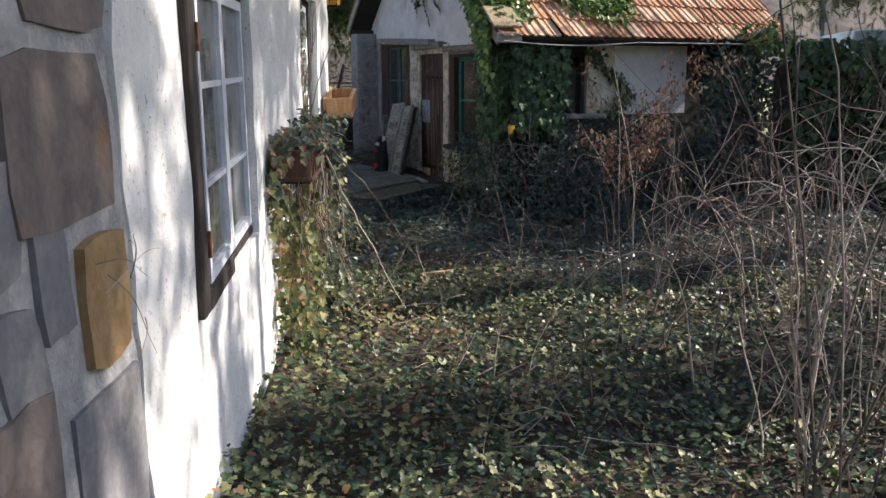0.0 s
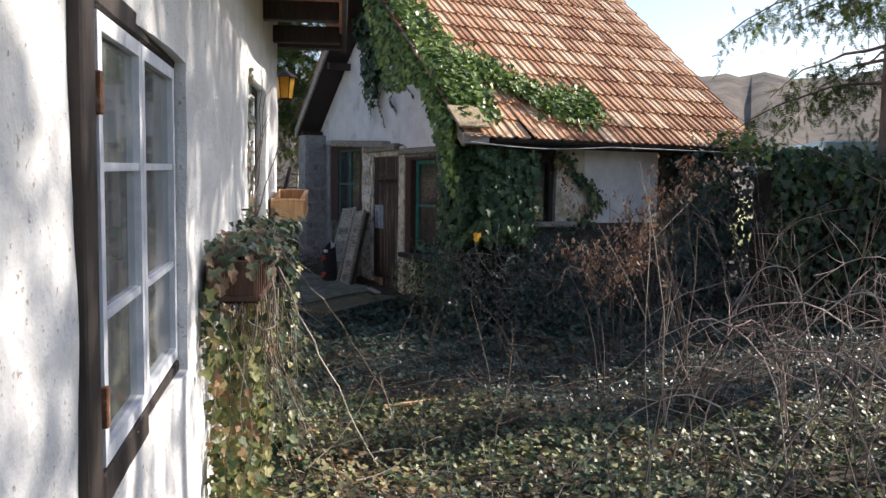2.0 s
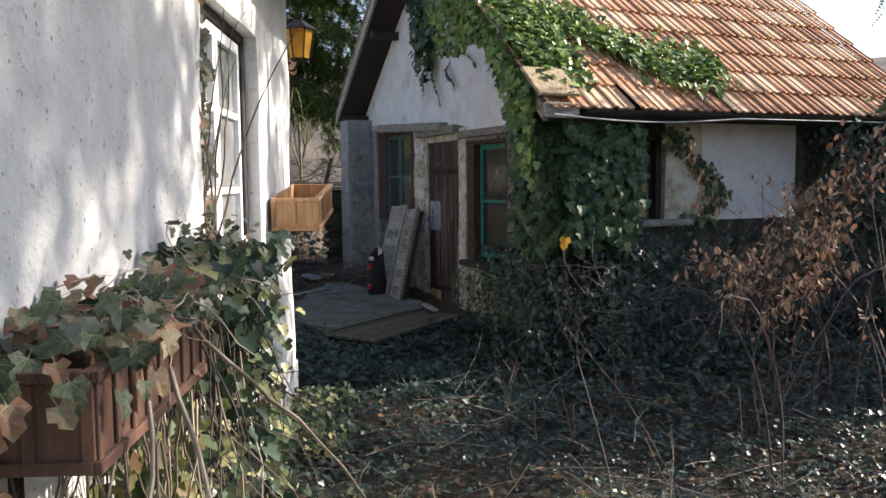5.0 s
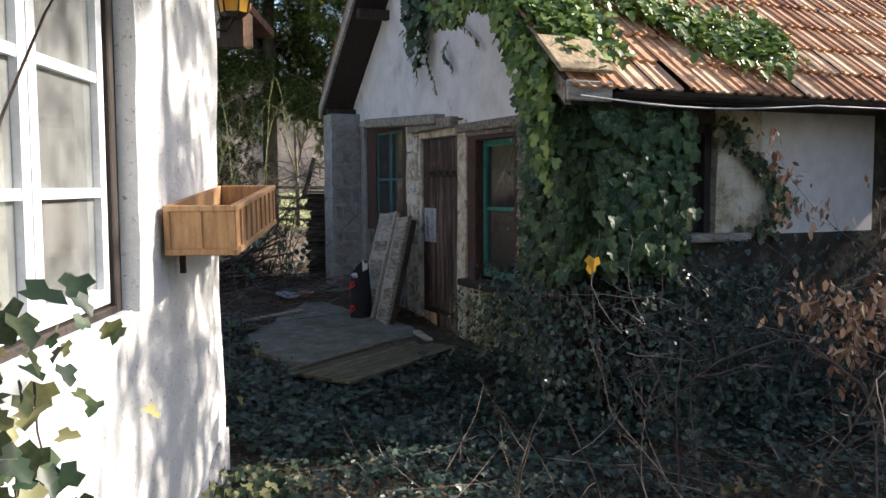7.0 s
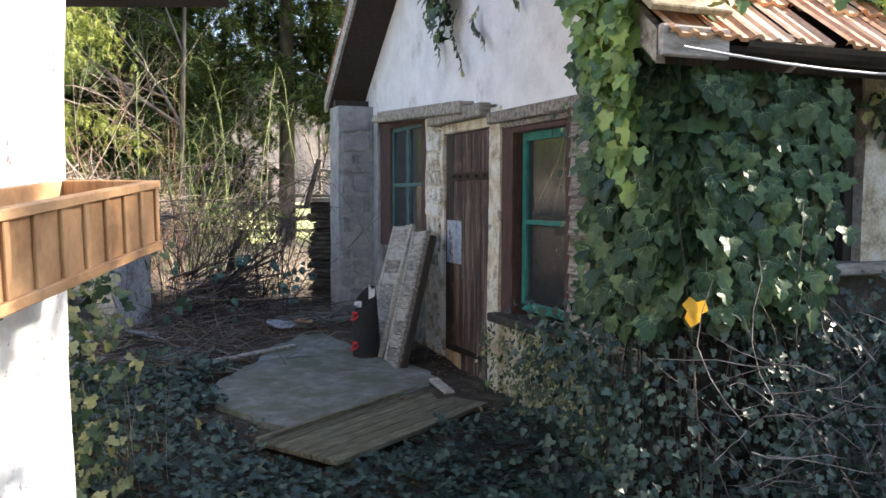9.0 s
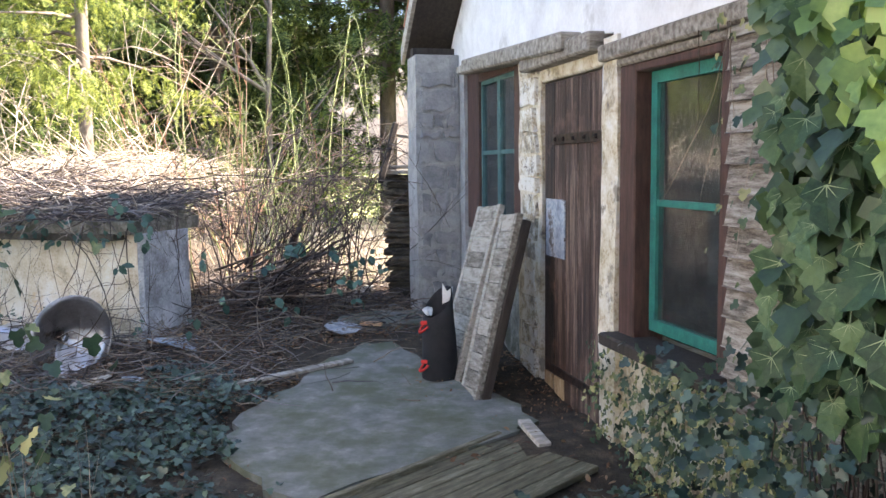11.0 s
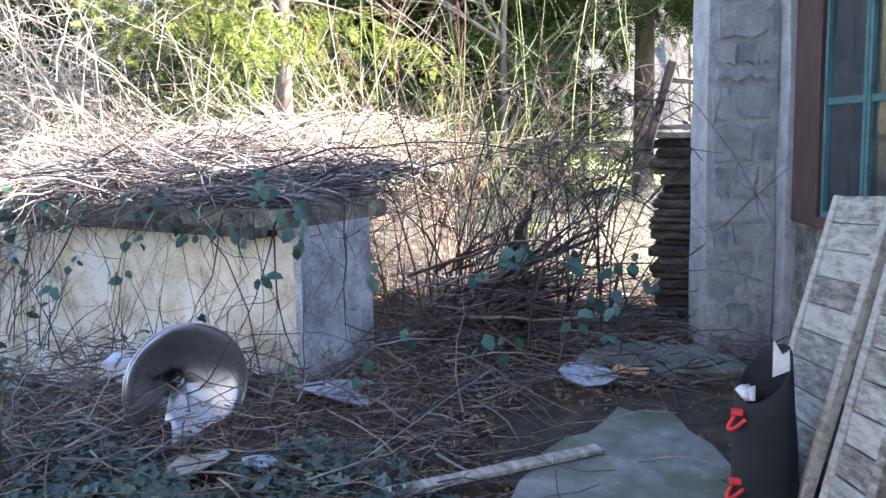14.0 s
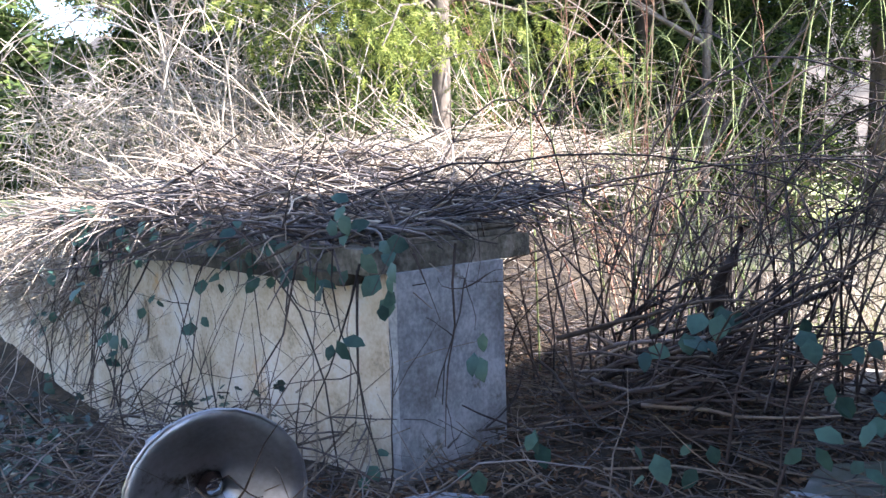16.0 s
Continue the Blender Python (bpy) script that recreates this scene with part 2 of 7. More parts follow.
M["mossy_wall"] = material("mossy_stained_wall", [(0.32, (0.05, 0.045, 0.035)), (0.48, (0.13, 0.12, 0.095)), (0.6, (0.22, 0.2, 0.165)), (0.75, (0.36, 0.34, 0.3))], 8, 0.95, 1.0, 50, dist=0.02, stain=(0.52, 0.62, (0.07, 0.07, 0.045)), stain_scale=5)
M["soil"] = material("leafy_soil", [(0.3, (0.02, 0.016, 0.012)), (0.55, (0.055, 0.042, 0.03)), (0.75, (0.12, 0.09, 0.06))], 9, 0.98, 1.0, 80, dist=0.03)
# Grass lightened so that its colour carries the sunlit look.
M["field"] = material("sunlit_pale_grass", [(0.3, (0.2, 0.24, 0.07)), (0.7, (0.42, 0.42, 0.2))], 1.5, 0.98, 0.8, 40, dist=0.03)
# The pale upper stops put sunlit leaf brightness into the colour.
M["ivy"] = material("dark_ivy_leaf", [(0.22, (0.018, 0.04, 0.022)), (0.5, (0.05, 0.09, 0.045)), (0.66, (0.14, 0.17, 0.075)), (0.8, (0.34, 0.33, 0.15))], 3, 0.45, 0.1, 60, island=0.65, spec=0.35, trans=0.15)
# Darker copy of the ivy: shade is put into the leaf colour.
M["ivy_shaded"] = material("shade_painted_ivy_leaf", [(0.22, (0.01, 0.026, 0.02)), (0.5, (0.028, 0.055, 0.042)), (0.78, (0.075, 0.12, 0.085))], 3, 0.4, 0.1, 60, island=0.6, spec=0.5, trans=0.1)
# Window green darkened and dulled: shade put into the left sash colour.
M["teal_in_shade"] = material("shade_dulled_window_paint", [(0.3, (0.02, 0.075, 0.08)), (0.65, (0.06, 0.15, 0.15))], 12, 0.6, 0.3, 90, dist=0.003, stain=(0.62, 0.72, (0.22, 0.2, 0.17)), stain_scale=14)
M["ivy_big"] = material("large_ivy_leaf", [(0.22, (0.012, 0.032, 0.014)), (0.5, (0.034, 0.07, 0.028)), (0.78, (0.085, 0.135, 0.05))], 3, 0.4, 0.15, 60, island=0.5, spec=0.45, trans=0.15)
M["ivy_leaf_one"] = material("single_large_ivy_leaf", [(0.22, (0.016, 0.04, 0.02)), (0.5, (0.04, 0.085, 0.036)), (0.78, (0.1, 0.16, 0.07))], 3, 0.5, 0.15, 60, vary=0.55, spec=0.3, trans=0.12)
M["leaf_vein"] = material("pale_leaf_vein", [(0.3, (0.14, 0.2, 0.09)), (0.7, (0.26, 0.32, 0.17))], 5, 0.5, 0.0, 60)
M["box_leaf"] = material("weathered_box_ivy_leaf", [(0.2, (0.035, 0.055, 0.03)), (0.45, (0.1, 0.13, 0.07)), (0.64, (0.24, 0.23, 0.14)), (0.86, (0.24, 0.11, 0.065))], 6, 0.5, 0.15, 60, vary=0.7, spec=0.35, trans=0.12)
M["ivy_dry"] = material("dry_and_sunlit_ivy_leaf", [(0.25, (0.06, 0.075, 0.03)), (0.5, (0.17, 0.15, 0.07)), (0.78, (0.32, 0.2, 0.1))], 3, 0.6, 0.1, 60, island=0.6, trans=0.2)
M["dead_leaf"] = material("dead_brown_leaf", [(0.25, (0.06, 0.03, 0.018)), (0.5, (0.15, 0.08, 0.045)), (0.78, (0.3, 0.19, 0.11))], 3, 0.8, 0.1, 60, island=0.6, trans=0.2)
M["hanging_leaf"] = material("hanging_tan_dead_leaf", [(0.25, (0.12, 0.06, 0.035)), (0.5, (0.28, 0.16, 0.1)), (0.78, (0.46, 0.32, 0.22))], 3, 0.75, 0.1, 60, island=0.6, trans=0.25)
M["yellow_leaf"] = material("yellow_leaf", [(0.3, (0.6, 0.3, 0.02)), (0.7, (0.8, 0.45, 0.04))], 6, 0.6, 0.1, trans=0.3)
M["twig"] = material("dry_twig", [(0.25, (0.06, 0.045, 0.035)), (0.5, (0.17, 0.13, 0.1)), (0.78, (0.34, 0.28, 0.22))], 5, 0.9, 0.2, 60, island=0.5)
M["bark"] = material("gray_bark", [(0.25, (0.05, 0.04, 0.035)), (0.5, (0.12, 0.1, 0.08)), (0.78, (0.25, 0.21, 0.18))], 6, 0.95, 0.8, 60, (1, 1, 0.4), island=0.3, dist=0.01)
M["red_twig"] = material("reddish_twig", [(0.25, (0.1, 0.045, 0.03)), (0.5, (0.27, 0.13, 0.085)), (0.78, (0.42, 0.33, 0.22))], 5, 0.8, 0.1, 60, island=0.6)
M["green_twig"] = material("green_stem", [(0.3, (0.08, 0.11, 0.035)), (0.7, (0.26, 0.3, 0.12))], 5, 0.8, 0.1, 60, island=0.5)
M["straw"] = material("bleached_stem", [(0.25, (0.16, 0.13, 0.1)), (0.5, (0.38, 0.32, 0.25)), (0.78, (0.6, 0.53, 0.44))], 5, 0.9, 0.1, 60, island=0.5)
# The top stop carries the brightness of sunlit twigs.
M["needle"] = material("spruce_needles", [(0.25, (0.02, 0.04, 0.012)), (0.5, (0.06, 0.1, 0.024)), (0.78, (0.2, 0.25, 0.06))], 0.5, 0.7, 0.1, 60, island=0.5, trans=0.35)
# Brighter copy of the needles: sunlight is put into the colour.
M["needle_sunlit"] = material("sunlit_tint_spruce_needles", [(0.25, (0.05, 0.075, 0.015)), (0.5, (0.15, 0.19, 0.035)), (0.78, (0.36, 0.4, 0.09))], 0.9, 0.7, 0.1, 60, island=0.5, trans=0.4)
M["stack_bark"] = material("dark_split_wood", [(0.3, (0.02, 0.017, 0.012)), (0.55, (0.06, 0.05, 0.035)), (0.75, (0.16, 0.13, 0.09))], 9, 0.95, 0.9, 60, (1, 3, 3), vary=0.3, dist=0.01)
M["hill"] = material("wooded_hill", [(0.35, (0.04, 0.036, 0.03)), (0.65, (0.15, 0.125, 0.1))], 0.09, 0.98, 0.5, 3, dist=0.5)
M["inside"] = material("dim_inner_wall", [(0.3, (0.3, 0.28, 0.25)), (0.7, (0.5, 0.47, 0.42))], 2, 0.95, 0.2)
M["glass"] = glass_material("old_window_glass", dirt=0.3)
M["shed_glass"] = glass_material("dusty_shed_glass", dirt=0.06)


# ---- helpers of shape ----
def part(name, bm, mat, parent=None, label="", smooth=False):
    me = bpy.data.meshes.new(name)
    bm.to_mesh(me)
    bm.free()
    if smooth:
        me.shade_smooth()
    me.materials.append(mat)
    ob = new(name, me)
    if parent:
        ob.parent = parent
    return tagged(ob, label)


def thing(name, m=None, label="", category="", group="", kind=""):
    ob = new(name)
    ob.empty_display_size = 0.1
    if m is not None:
        ob.matrix_world = m
    return tagged(ob, label, category, group, kind)


def boxes(*items, bevel=0.0):
    """Boxes (x0, x1, y0, y1, z0, z1), edges bevelled."""
    bm = bmesh.new()
    for x0, x1, y0, y1, z0, z1 in items:
        bmesh.ops.create_cube(bm, size=1, matrix=Matrix.LocRotScale(((x0 + x1) / 2, (y0 + y1) / 2, (z0 + z1) / 2), None, (x1 - x0, y1 - y0, z1 - z0)))
    if bevel:
        bmesh.ops.bevel(bm, geom=bm.edges[:], offset=bevel, segments=1, affect="EDGES")
    return bm


def prism(points, axis, lo, hi):
    """A plate: a polygon of points in the plane across the axis, from lo to hi along it."""
    bm = bmesh.new()

    def at(p, q):
        return {"x": (q, p[0], p[1]), "y": (p[0], q, p[1]), "z": (p[0], p[1], q)}[axis]
    a = [bm.verts.new(at(p, lo)) for p in points]
    b = [bm.verts.new(at(p, hi)) for p in points]
    bm.faces.new(a)
    bm.faces.new(b[::-1])
    for i in range(len(points)):
        j = (i + 1) % len(points)
        bm.faces.new((a[i], b[i], b[j], a[j]))
    bmesh.ops.recalc_face_normals(bm, faces=bm.faces[:])
    return bm


def wall_grid(axis0, axis1, lo, hi, holes):
    """Rectangles that fill (lo..hi) x (z) round the holes (a0, a1, z0, z1)."""
    ys = sorted({lo, hi, *[h[0] for h in holes], *[h[1] for h in holes]})
    zs = sorted({axis0, axis1, *[h[2] for h in holes], *[h[3] for h in holes]})
    out = []
    for a, b in zip(ys, ys[1:]):
        for c, d in zip(zs, zs[1:]):
            if not any(h[0] <= a and b <= h[1] and h[2] <= c and d <= h[3] for h in holes):
                out.append((a, b, c, d))
    return out


def mesh_arrays(name, verts, faces_flat, size, mat, parent=None, smooth=False):
    me = bpy.data.meshes.new(name)
    nf = len(faces_flat) // size
    me.vertices.add(len(verts))
    me.vertices.foreach_set("co", np.asarray(verts, dtype=np.float32).ravel())
    me.loops.add(len(faces_flat))
    me.loops.foreach_set("vertex_index", np.asarray(faces_flat, dtype=np.int32))
    me.polygons.add(nf)
    me.polygons.foreach_set("loop_start", np.arange(nf, dtype=np.int32) * size)
    me.update(calc_edges=True)
    if smooth:
        me.shade_smooth()
    me.materials.append(mat)
    ob = new(name, me)
    if parent:
        ob.parent = parent
    return ob


IVY_V = np.array([(0, 0.08, 0), (-0.3, -0.06, .04), (-0.5, 0.3, 0.1), (-0.26, 0.48, .05), (-0.3, 0.74, 0.09), (0, 1.0, -0.04), (0.3, 0.74, 0.09),
                  (0.26, 0.48, .05), (0.5, 0.3, 0.1), (0.3, -0.06, .04), (0, 0.5, 0)], float)
IVY_F = np.array([(10, 0, 1), (10, 1, 2), (10, 2, 3), (10, 3, 4), (10, 4, 5), (10, 5, 6), (10, 6, 7), (10, 7, 8), (10, 8, 9), (10, 9, 0)], int)
OVAL_V = np.array([(0, 0, 0), (-0.22, 0.35, 0.06), (-0.16, 0.75, 0.06), (0, 1, -0.05), (0.16, 0.75, 0.06), (0.22, 0.35, 0.06)], float)
OVAL_F = np.array([(0, 1, 5), (1, 2, 5), (2, 4, 5), (2, 3, 4)], int)


SPRIG_V = [(-0.03, 0, 0), (0.03, 0, 0), (0, 1.0, -0.05)]
for _k in range(5):
    _y = 0.1 + 0.16 * _k
    for _s in (-1, 1):
        SPRIG_V += [(0, _y, 0), (0, _y + 0.12, 0.01), (_s * (0.34 - 0.045 * _k), _y + 0.2, -0.04 * _s)]
SPRIG_V = np.array(SPRIG_V, float)
SPRIG_F = np.arange(len(SPRIG_V)).reshape(-1, 3)


def leaves(name, places, normals, sizes, mat, parent=None, shape="ivy", droop=0.6, rng=None, down=None):
    """Many leaves in one mesh; each lies across its normal, tip along a random or a given way."""
    rng = rng or np.random.default_rng(1)
    tv, tf = {"ivy": (IVY_V, IVY_F), "oval": (OVAL_V, OVAL_F), "sprig": (SPRIG_V, SPRIG_F), "bramble": (OVAL_V * (1.6, 1, 1), OVAL_F)}[shape]
    n = len(places)
    nn = normals + rng.normal(0, droop, (n, 3))
    nn /= np.linalg.norm(nn, axis=1)[:, None] + 1e-9
    tip = rng.normal(0, 1, (n, 3))
    if down is not None:
        tip = tip * 0.45 + np.array(down)
    tip -= (tip * nn).sum(1)[:, None] * nn
    tip /= np.linalg.norm(tip, axis=1)[:, None] + 1e-9
    side = np.cross(tip, nn)
    wid = rng.uniform(0.75, 1.15, n)
    v = (places[:, None] + sizes[:, None, None] * (tv[None, :, 0, None] * side[:, None] * wid[:, None, None] + tv[None, :, 1, None] * tip[:, None]
                                                 + tv[None, :, 2, None] * nn[:, None])).reshape(-1, 3)
    f = (tf[None] + (np.arange(n) * len(tv))[:, None, None]).ravel()
    return mesh_arrays(name, v, f, 3, mat, parent)


def tubes(name, lines, mat, parent=None, sides=3):
    """Tapered stems in one mesh. Each line: (points (k, 3), radii (k,))."""
    vs, fs, off = [], [], 0
    ang = np.arange(sides) * 2 * np.pi / sides
    for p, r in lines:
        p = np.asarray(p, float)
        k = len(p)
        d = np.gradient(p, axis=0)
        d /= np.linalg.norm(d, axis=1)[:, None] + 1e-9
        ref = np.where(np.abs(d[:, 2:3]) > 0.9, np.array([[1.0, 0, 0]]), np.array([[0, 0, 1.0]]))
        a = np.cross(d, ref)
        a /= np.linalg.norm(a, axis=1)[:, None] + 1e-9
        b = np.cross(d, a)
        ring = p[:, None] + np.asarray(r)[:, None, None] * (np.cos(ang)[None, :, None] * a[:, None] + np.sin(ang)[None, :, None] * b[:, None])
        vs.append(ring.reshape(-1, 3))
        i = np.arange(k - 1)[:, None] * sides
        j = np.arange(sides)[None]
        q = np.stack([i + j, i + (j + 1) % sides, i + sides + (j + 1) % sides, i + sides + j], -1).reshape(-1, 4) + off
        fs.append(q)
        off += k * sides
    return mesh_arrays(name, np.concatenate(vs), np.concatenate(fs).ravel(), 4, mat, parent, smooth=True)


def stem(rng, start, way, length, r, k=6, bend=0.15, gravity=0.0):
    """One wandering stem."""
    p, d = [np.array(start, float)], np.array(way, float)
    d /= np.linalg.norm(d)
    for _ in range(k - 1):
        d = d + rng.normal(0, bend, 3) + np.array([0, 0, -gravity])
        d /= np.linalg.norm(d)
        p.append(p[-1] + d * length / (k - 1))
    return np.array(p), np.linspace(r, r * 0.3, k)


def branching(rng, start, way, length, r, depth, bend=0.12, kids=(3, 5), gravity=0.0, spread=0.7, shrink=0.55, out=None):
    """A stem with side twigs, and theirs."""
    out = [] if out is None else out
    p, rr = stem(rng, start, way, length, r, 6 if depth else 4, bend, gravity)
    out.append((p, rr))
    if depth:
        for _ in range(rng.integers(*kids)):
            i = rng.integers(1, len(p))
            d = p[i] - p[i - 1]
            d = d / (np.linalg.norm(d) + 1e-9) + rng.normal(0, spread, 3)
            branching(rng, p[i], d, length * shrink * rng.uniform(0.6, 1.2), rr[i] * 0.7, depth - 1, bend, kids, gravity, spread, shrink, out)
    return out


def smooth(a, b, t):
    t = np.clip((t - a) / (b - a), 0, 1)
    return t * t * (3 - 2 * t)


def ground_z(x, y):
    """The lie of the ground."""
    x, y = np.asarray(x, float), np.asarray(y, float)
    z = -0.2 + 0.3 * np.clip((y - 11.8) / 4.4, 0, 1) + 0.05 * smooth(-0.8, -1.6, x) * smooth(14, 15, y)
    z = z + 0.1 * np.exp(-((x + 0.55) / 0.35) ** 2) * (y < 13) * smooth(13, 10, y)
    z = z + 0.2 * smooth(1.8, 5, x) * smooth(13, 9, y) + 0.75 * smooth(-2.6, -4.6, x) * smooth(16.3, 17.6, y) * smooth(22, 19, y)
    z = z + 0.02 * np.sin(3.1 * x + 1.3 * y) + 0.015 * np.sin(5.3 * y - 2.1 * x)
    z = z - 0.36 * smooth(-2.3, -4.3, x) * smooth(16.6, 15.9, y)
    return z


# ---- ground ----
def build_ground():
    xs = np.concatenate([-np.geomspace(300, 8, 24), np.arange(-7, 8.01, 0.2), np.geomspace(9, 300, 24)])
    ys = np.concatenate([-np.geomspace(300, 4, 20), np.arange(-3, 26.01, 0.25), np.geomspace(28, 400, 24)])
    gx, gy = np.meshgrid(xs, ys)
    rng = np.random.default_rng(4)
    near = (np.abs(gx) < 8) & (gy > -4) & (gy < 26)
    v = np.stack([gx, gy, ground_z(gx, gy) + near * rng.normal(0, 0.012, gx.shape)], -1).reshape(-1, 3)
    nx = len(xs)
    i, j = np.meshgrid(np.arange(len(ys) - 1), np.arange(nx - 1), indexing="ij")
    a = (i * nx + j).ravel()
    f = np.stack([a, a + 1, a + nx + 1, a + nx], -1)
    ob = mesh_arrays("ground", v, f.ravel(), 4, M["soil"], smooth=True)
    ob.data.materials.append(M["field"])
    cy = v[f[:, 0], 1]
    cx = v[f[:, 0], 0]
    # Pale grass marks sunlit ground; dark soil is kept left as shade.
    ob.data.polygons.foreach_set("material_index", ((cy > 21.0) | ((cy > 18.2) & (cx > -1.4)) | (np.abs(cx) > 9)).astype(np.int32))
    tagged(ob, "dark leafy garden soil under ivy and dry twigs", "ground", kind="structure")


build_ground()

# ---- the white house ----
HOUSE = Matrix.Translation((-0.5, 4.0, 0)) @ pose(0, 0, 0, 0, 0, -1.72)
SHED = pose(0, 0, 0, 0, 0, 20) @ Matrix.Translation((5.85, 0, 0))


def casement(parent, y0, y1, z0, z1, x, rows, width, depth, paint, glass, splits=(0.5,), bar=0.03):
    """Leaves of a window side by side, each with its frame, bars and panes."""
    edges = [y0, *[y0 + (y1 - y0) * s for s in splits], y1]
    for a, b in zip(edges, edges[1:]):
        a, b = a + 0.004, b - 0.004
        sash = part("sash", boxes((x, x + depth, a, a + width, z0, z1), (x, x + depth, b - width, b, z0, z1), (x, x + depth, a + width, b - width, z0, z0 + width),
                                  (x, x + depth, a + width, b - width, z1 - width, z1)), paint, parent)
        for k in range(1, rows):
            z = z0 + (z1 - z0) * k / rows
            part("glazing_bar", boxes((x + 0.004, x + depth - 0.004, a + width, b - width, z - bar / 2, z + bar / 2)), paint, sash)
        for k in range(rows):
            za = z0 + width if k == 0 else z0 + (z1 - z0) * k / rows + bar / 2
            zb = z1 - width if k == rows - 1 else z0 + (z1 - z0) * (k + 1) / rows - bar / 2
            pane = part("pane", boxes((x + depth * 0.4, x + depth * 0.4 + 0.004, a + width, b - width, za, zb)), glass, sash)
            pane.visible_shadow = False


def roughened(bm, cell, amount, seed):
    """Cut large faces up and push them about a little, as hand-laid plaster is."""
    for ax in range(3):
        lo = min(v.co[ax] for v in bm.verts)
        hi = max(v.co[ax] for v in bm.verts)
        n = int((hi - lo) / cell)
        for k in range(1, n):
            co = [0, 0, 0]
            no = [0, 0, 0]
            co[ax], no[ax] = lo + (hi - lo) * k / n, 1
            bmesh.ops.bisect_plane(bm, geom=bm.verts[:] + bm.edges[:] + bm.faces[:], plane_co=co, plane_no=no)
    for v in bm.verts:
        o = noise.noise_vector(v.co * 1.7 + Vector((seed, 0, 0))) + 0.5 * noise.noise_vector(v.co * 5 + Vector((0, seed, 0)))
        v.co += Vector((o.x, o.y * 0.15, o.z * 0.15)) * amount
    return bm


def build_house():
    house = thing("house", HOUSE, "white lime-washed farmhouse with dark window frames beside an overgrown yard", "house")
    holes = [(0.1, 1.44, 0.7, 1.86), (3.6, 4.86, 0.95, 2.12)]
    rects = wall_grid(-0.5, 3.0, -0.62, 6.1, holes)
    bm = boxes(*[(-0.45, 0, a, b, c, d) for a, b, c, d in rects])
    bmesh.ops.remove_doubles(bm, verts=bm.verts[:], dist=0.0005)
    bm = roughened(bm, 0.12, 0.014, 3)
    for v in bm.verts:
        if v.co.y < -0.55:
            v.co.y -= 0.045 * (v.co.z - 0.4) + 0.012 * math.sin(17 * v.co.z) + 0.008 * math.sin(41 * v.co.z)
    part("front_wall", bm, M["render"], house, smooth=False)
    part("end_wall", boxes((-5.5, -0.45, 5.65, 6.1, -0.5, 3.0)), M["render"], house)
    part("back_wall", boxes((-5.9, -5.5, -6, 6.1, -0.5, 3.0)), M["render"], house)
    part("inner_wall", boxes((-3.2, -3.1, -0.6, 5.6, -0.5, 3.0), (-3.1, -0.46, 2.2, 2.3, -0.5, 3)), M["inside"], house)
    part("inner_floor", boxes((-3.1, -0.46, -0.6, 5.6, -0.02, 0.0)), M["gray_wood"], house)
    part("inner_ceiling", boxes((-5.5, -0.46, -6, 5.6, 2.6, 2.7)), M["inside"], house)
    part("plinth", roughened(prism([(5.1, -0.5), (6.11, -0.5), (6.11, 0.2), (5.9, 0.17), (5.7, 0.08), (5.5, 0.05), (5.3, -0.04), (5.1, -0.1)], "x", -0.02, 0.022), 0.1, 0.012, 14), M["cement"], house, "bare gray plinth where the whitewash has flaked")
    # stone part of the wall, near the walker
    part("stone_wall_bed", roughened(boxes((-0.45, -0.012, -6.0, -0.62, -0.5, 3.0)), 0.15, 0.01, 8), M["mortar"], house)
    # roof
    top = [(-2.9, 5.3), (0.62, 2.76), (0.62, 2.86), (-2.9, 5.42), (-6.5, 2.86), (-6.5, 2.76)]
    part("roof", prism([(x, z) for x, z in top], "y", -6.2, 6.25), M["tile_far"], house, "reddish clay tile roof")
    part("eave_board", boxes((0.58, 0.62, -6.2, 6.28, 2.64, 2.8), (0.0, 0.58, 6.14, 6.27, 2.66, 2.8), bevel=0.006), M["dark_wood"], house)
    for k in range(12):
        part("rafter_end", boxes((0.0, 0.56, -5.4 + k, -5.3 + k, 2.62, 2.76), bevel=0.008), M["dark_wood"], house)
    # windows
    w = part("window_frame", roughened(boxes((-0.14, 0.008, 0.045, 0.172, 0.64, 1.9), (-0.14, 0.008, 1.438, 1.48, 0.64, 1.9), (-0.14, 0.012, 0.172, 1.438, 0.64, 0.725),
                                   (-0.14, 0.012, 0.172, 1.438, 1.83, 1.9), bevel=0.006), 0.2, 0.004, 8), M["dark_wood"], house, "black-brown wooden window frame")
    casement(w, 0.183, 1.425, 0.738, 1.82, -0.03, 3, 0.042, 0.04, M["white_paint"], M["glass"], splits=(0.46,), bar=0.022)
    part("hinge", boxes((-0.03, 0.022, 0.165, 0.19, 0.84, 0.94), bevel=0.004), M["rust"], w)
    part("hinge", boxes((-0.03, 0.022, 0.165, 0.19, 1.58, 1.68), bevel=0.004), M["rust"], w)
    # the old frame has sagged out of true
    w.matrix_local = Matrix.Translation((-0.02, 0.8, 1.27)) @ pose(0, 0, 0, 1.2, 0, 2.7) @ Matrix.Translation((0, -0.8, -1.27))
    w2 = part("window_frame", boxes((-0.3, -0.06, 3.6, 3.66, 0.93, 2.14), (-0.3, -0.06, 4.8, 4.86, 0.93, 2.14), (-0.3, -0.06, 3.66, 4.8, 0.93, 0.98), (-0.3, -0.06, 3.66, 4.8, 2.08, 2.14), bevel=0.005),
              M["dark_wood"], house, "dark wooden window frame")
    casement(w2, 3.67, 4.79, 0.99, 2.07, -0.12, 3, 0.05, 0.045, M["white_paint"], M["glass"])
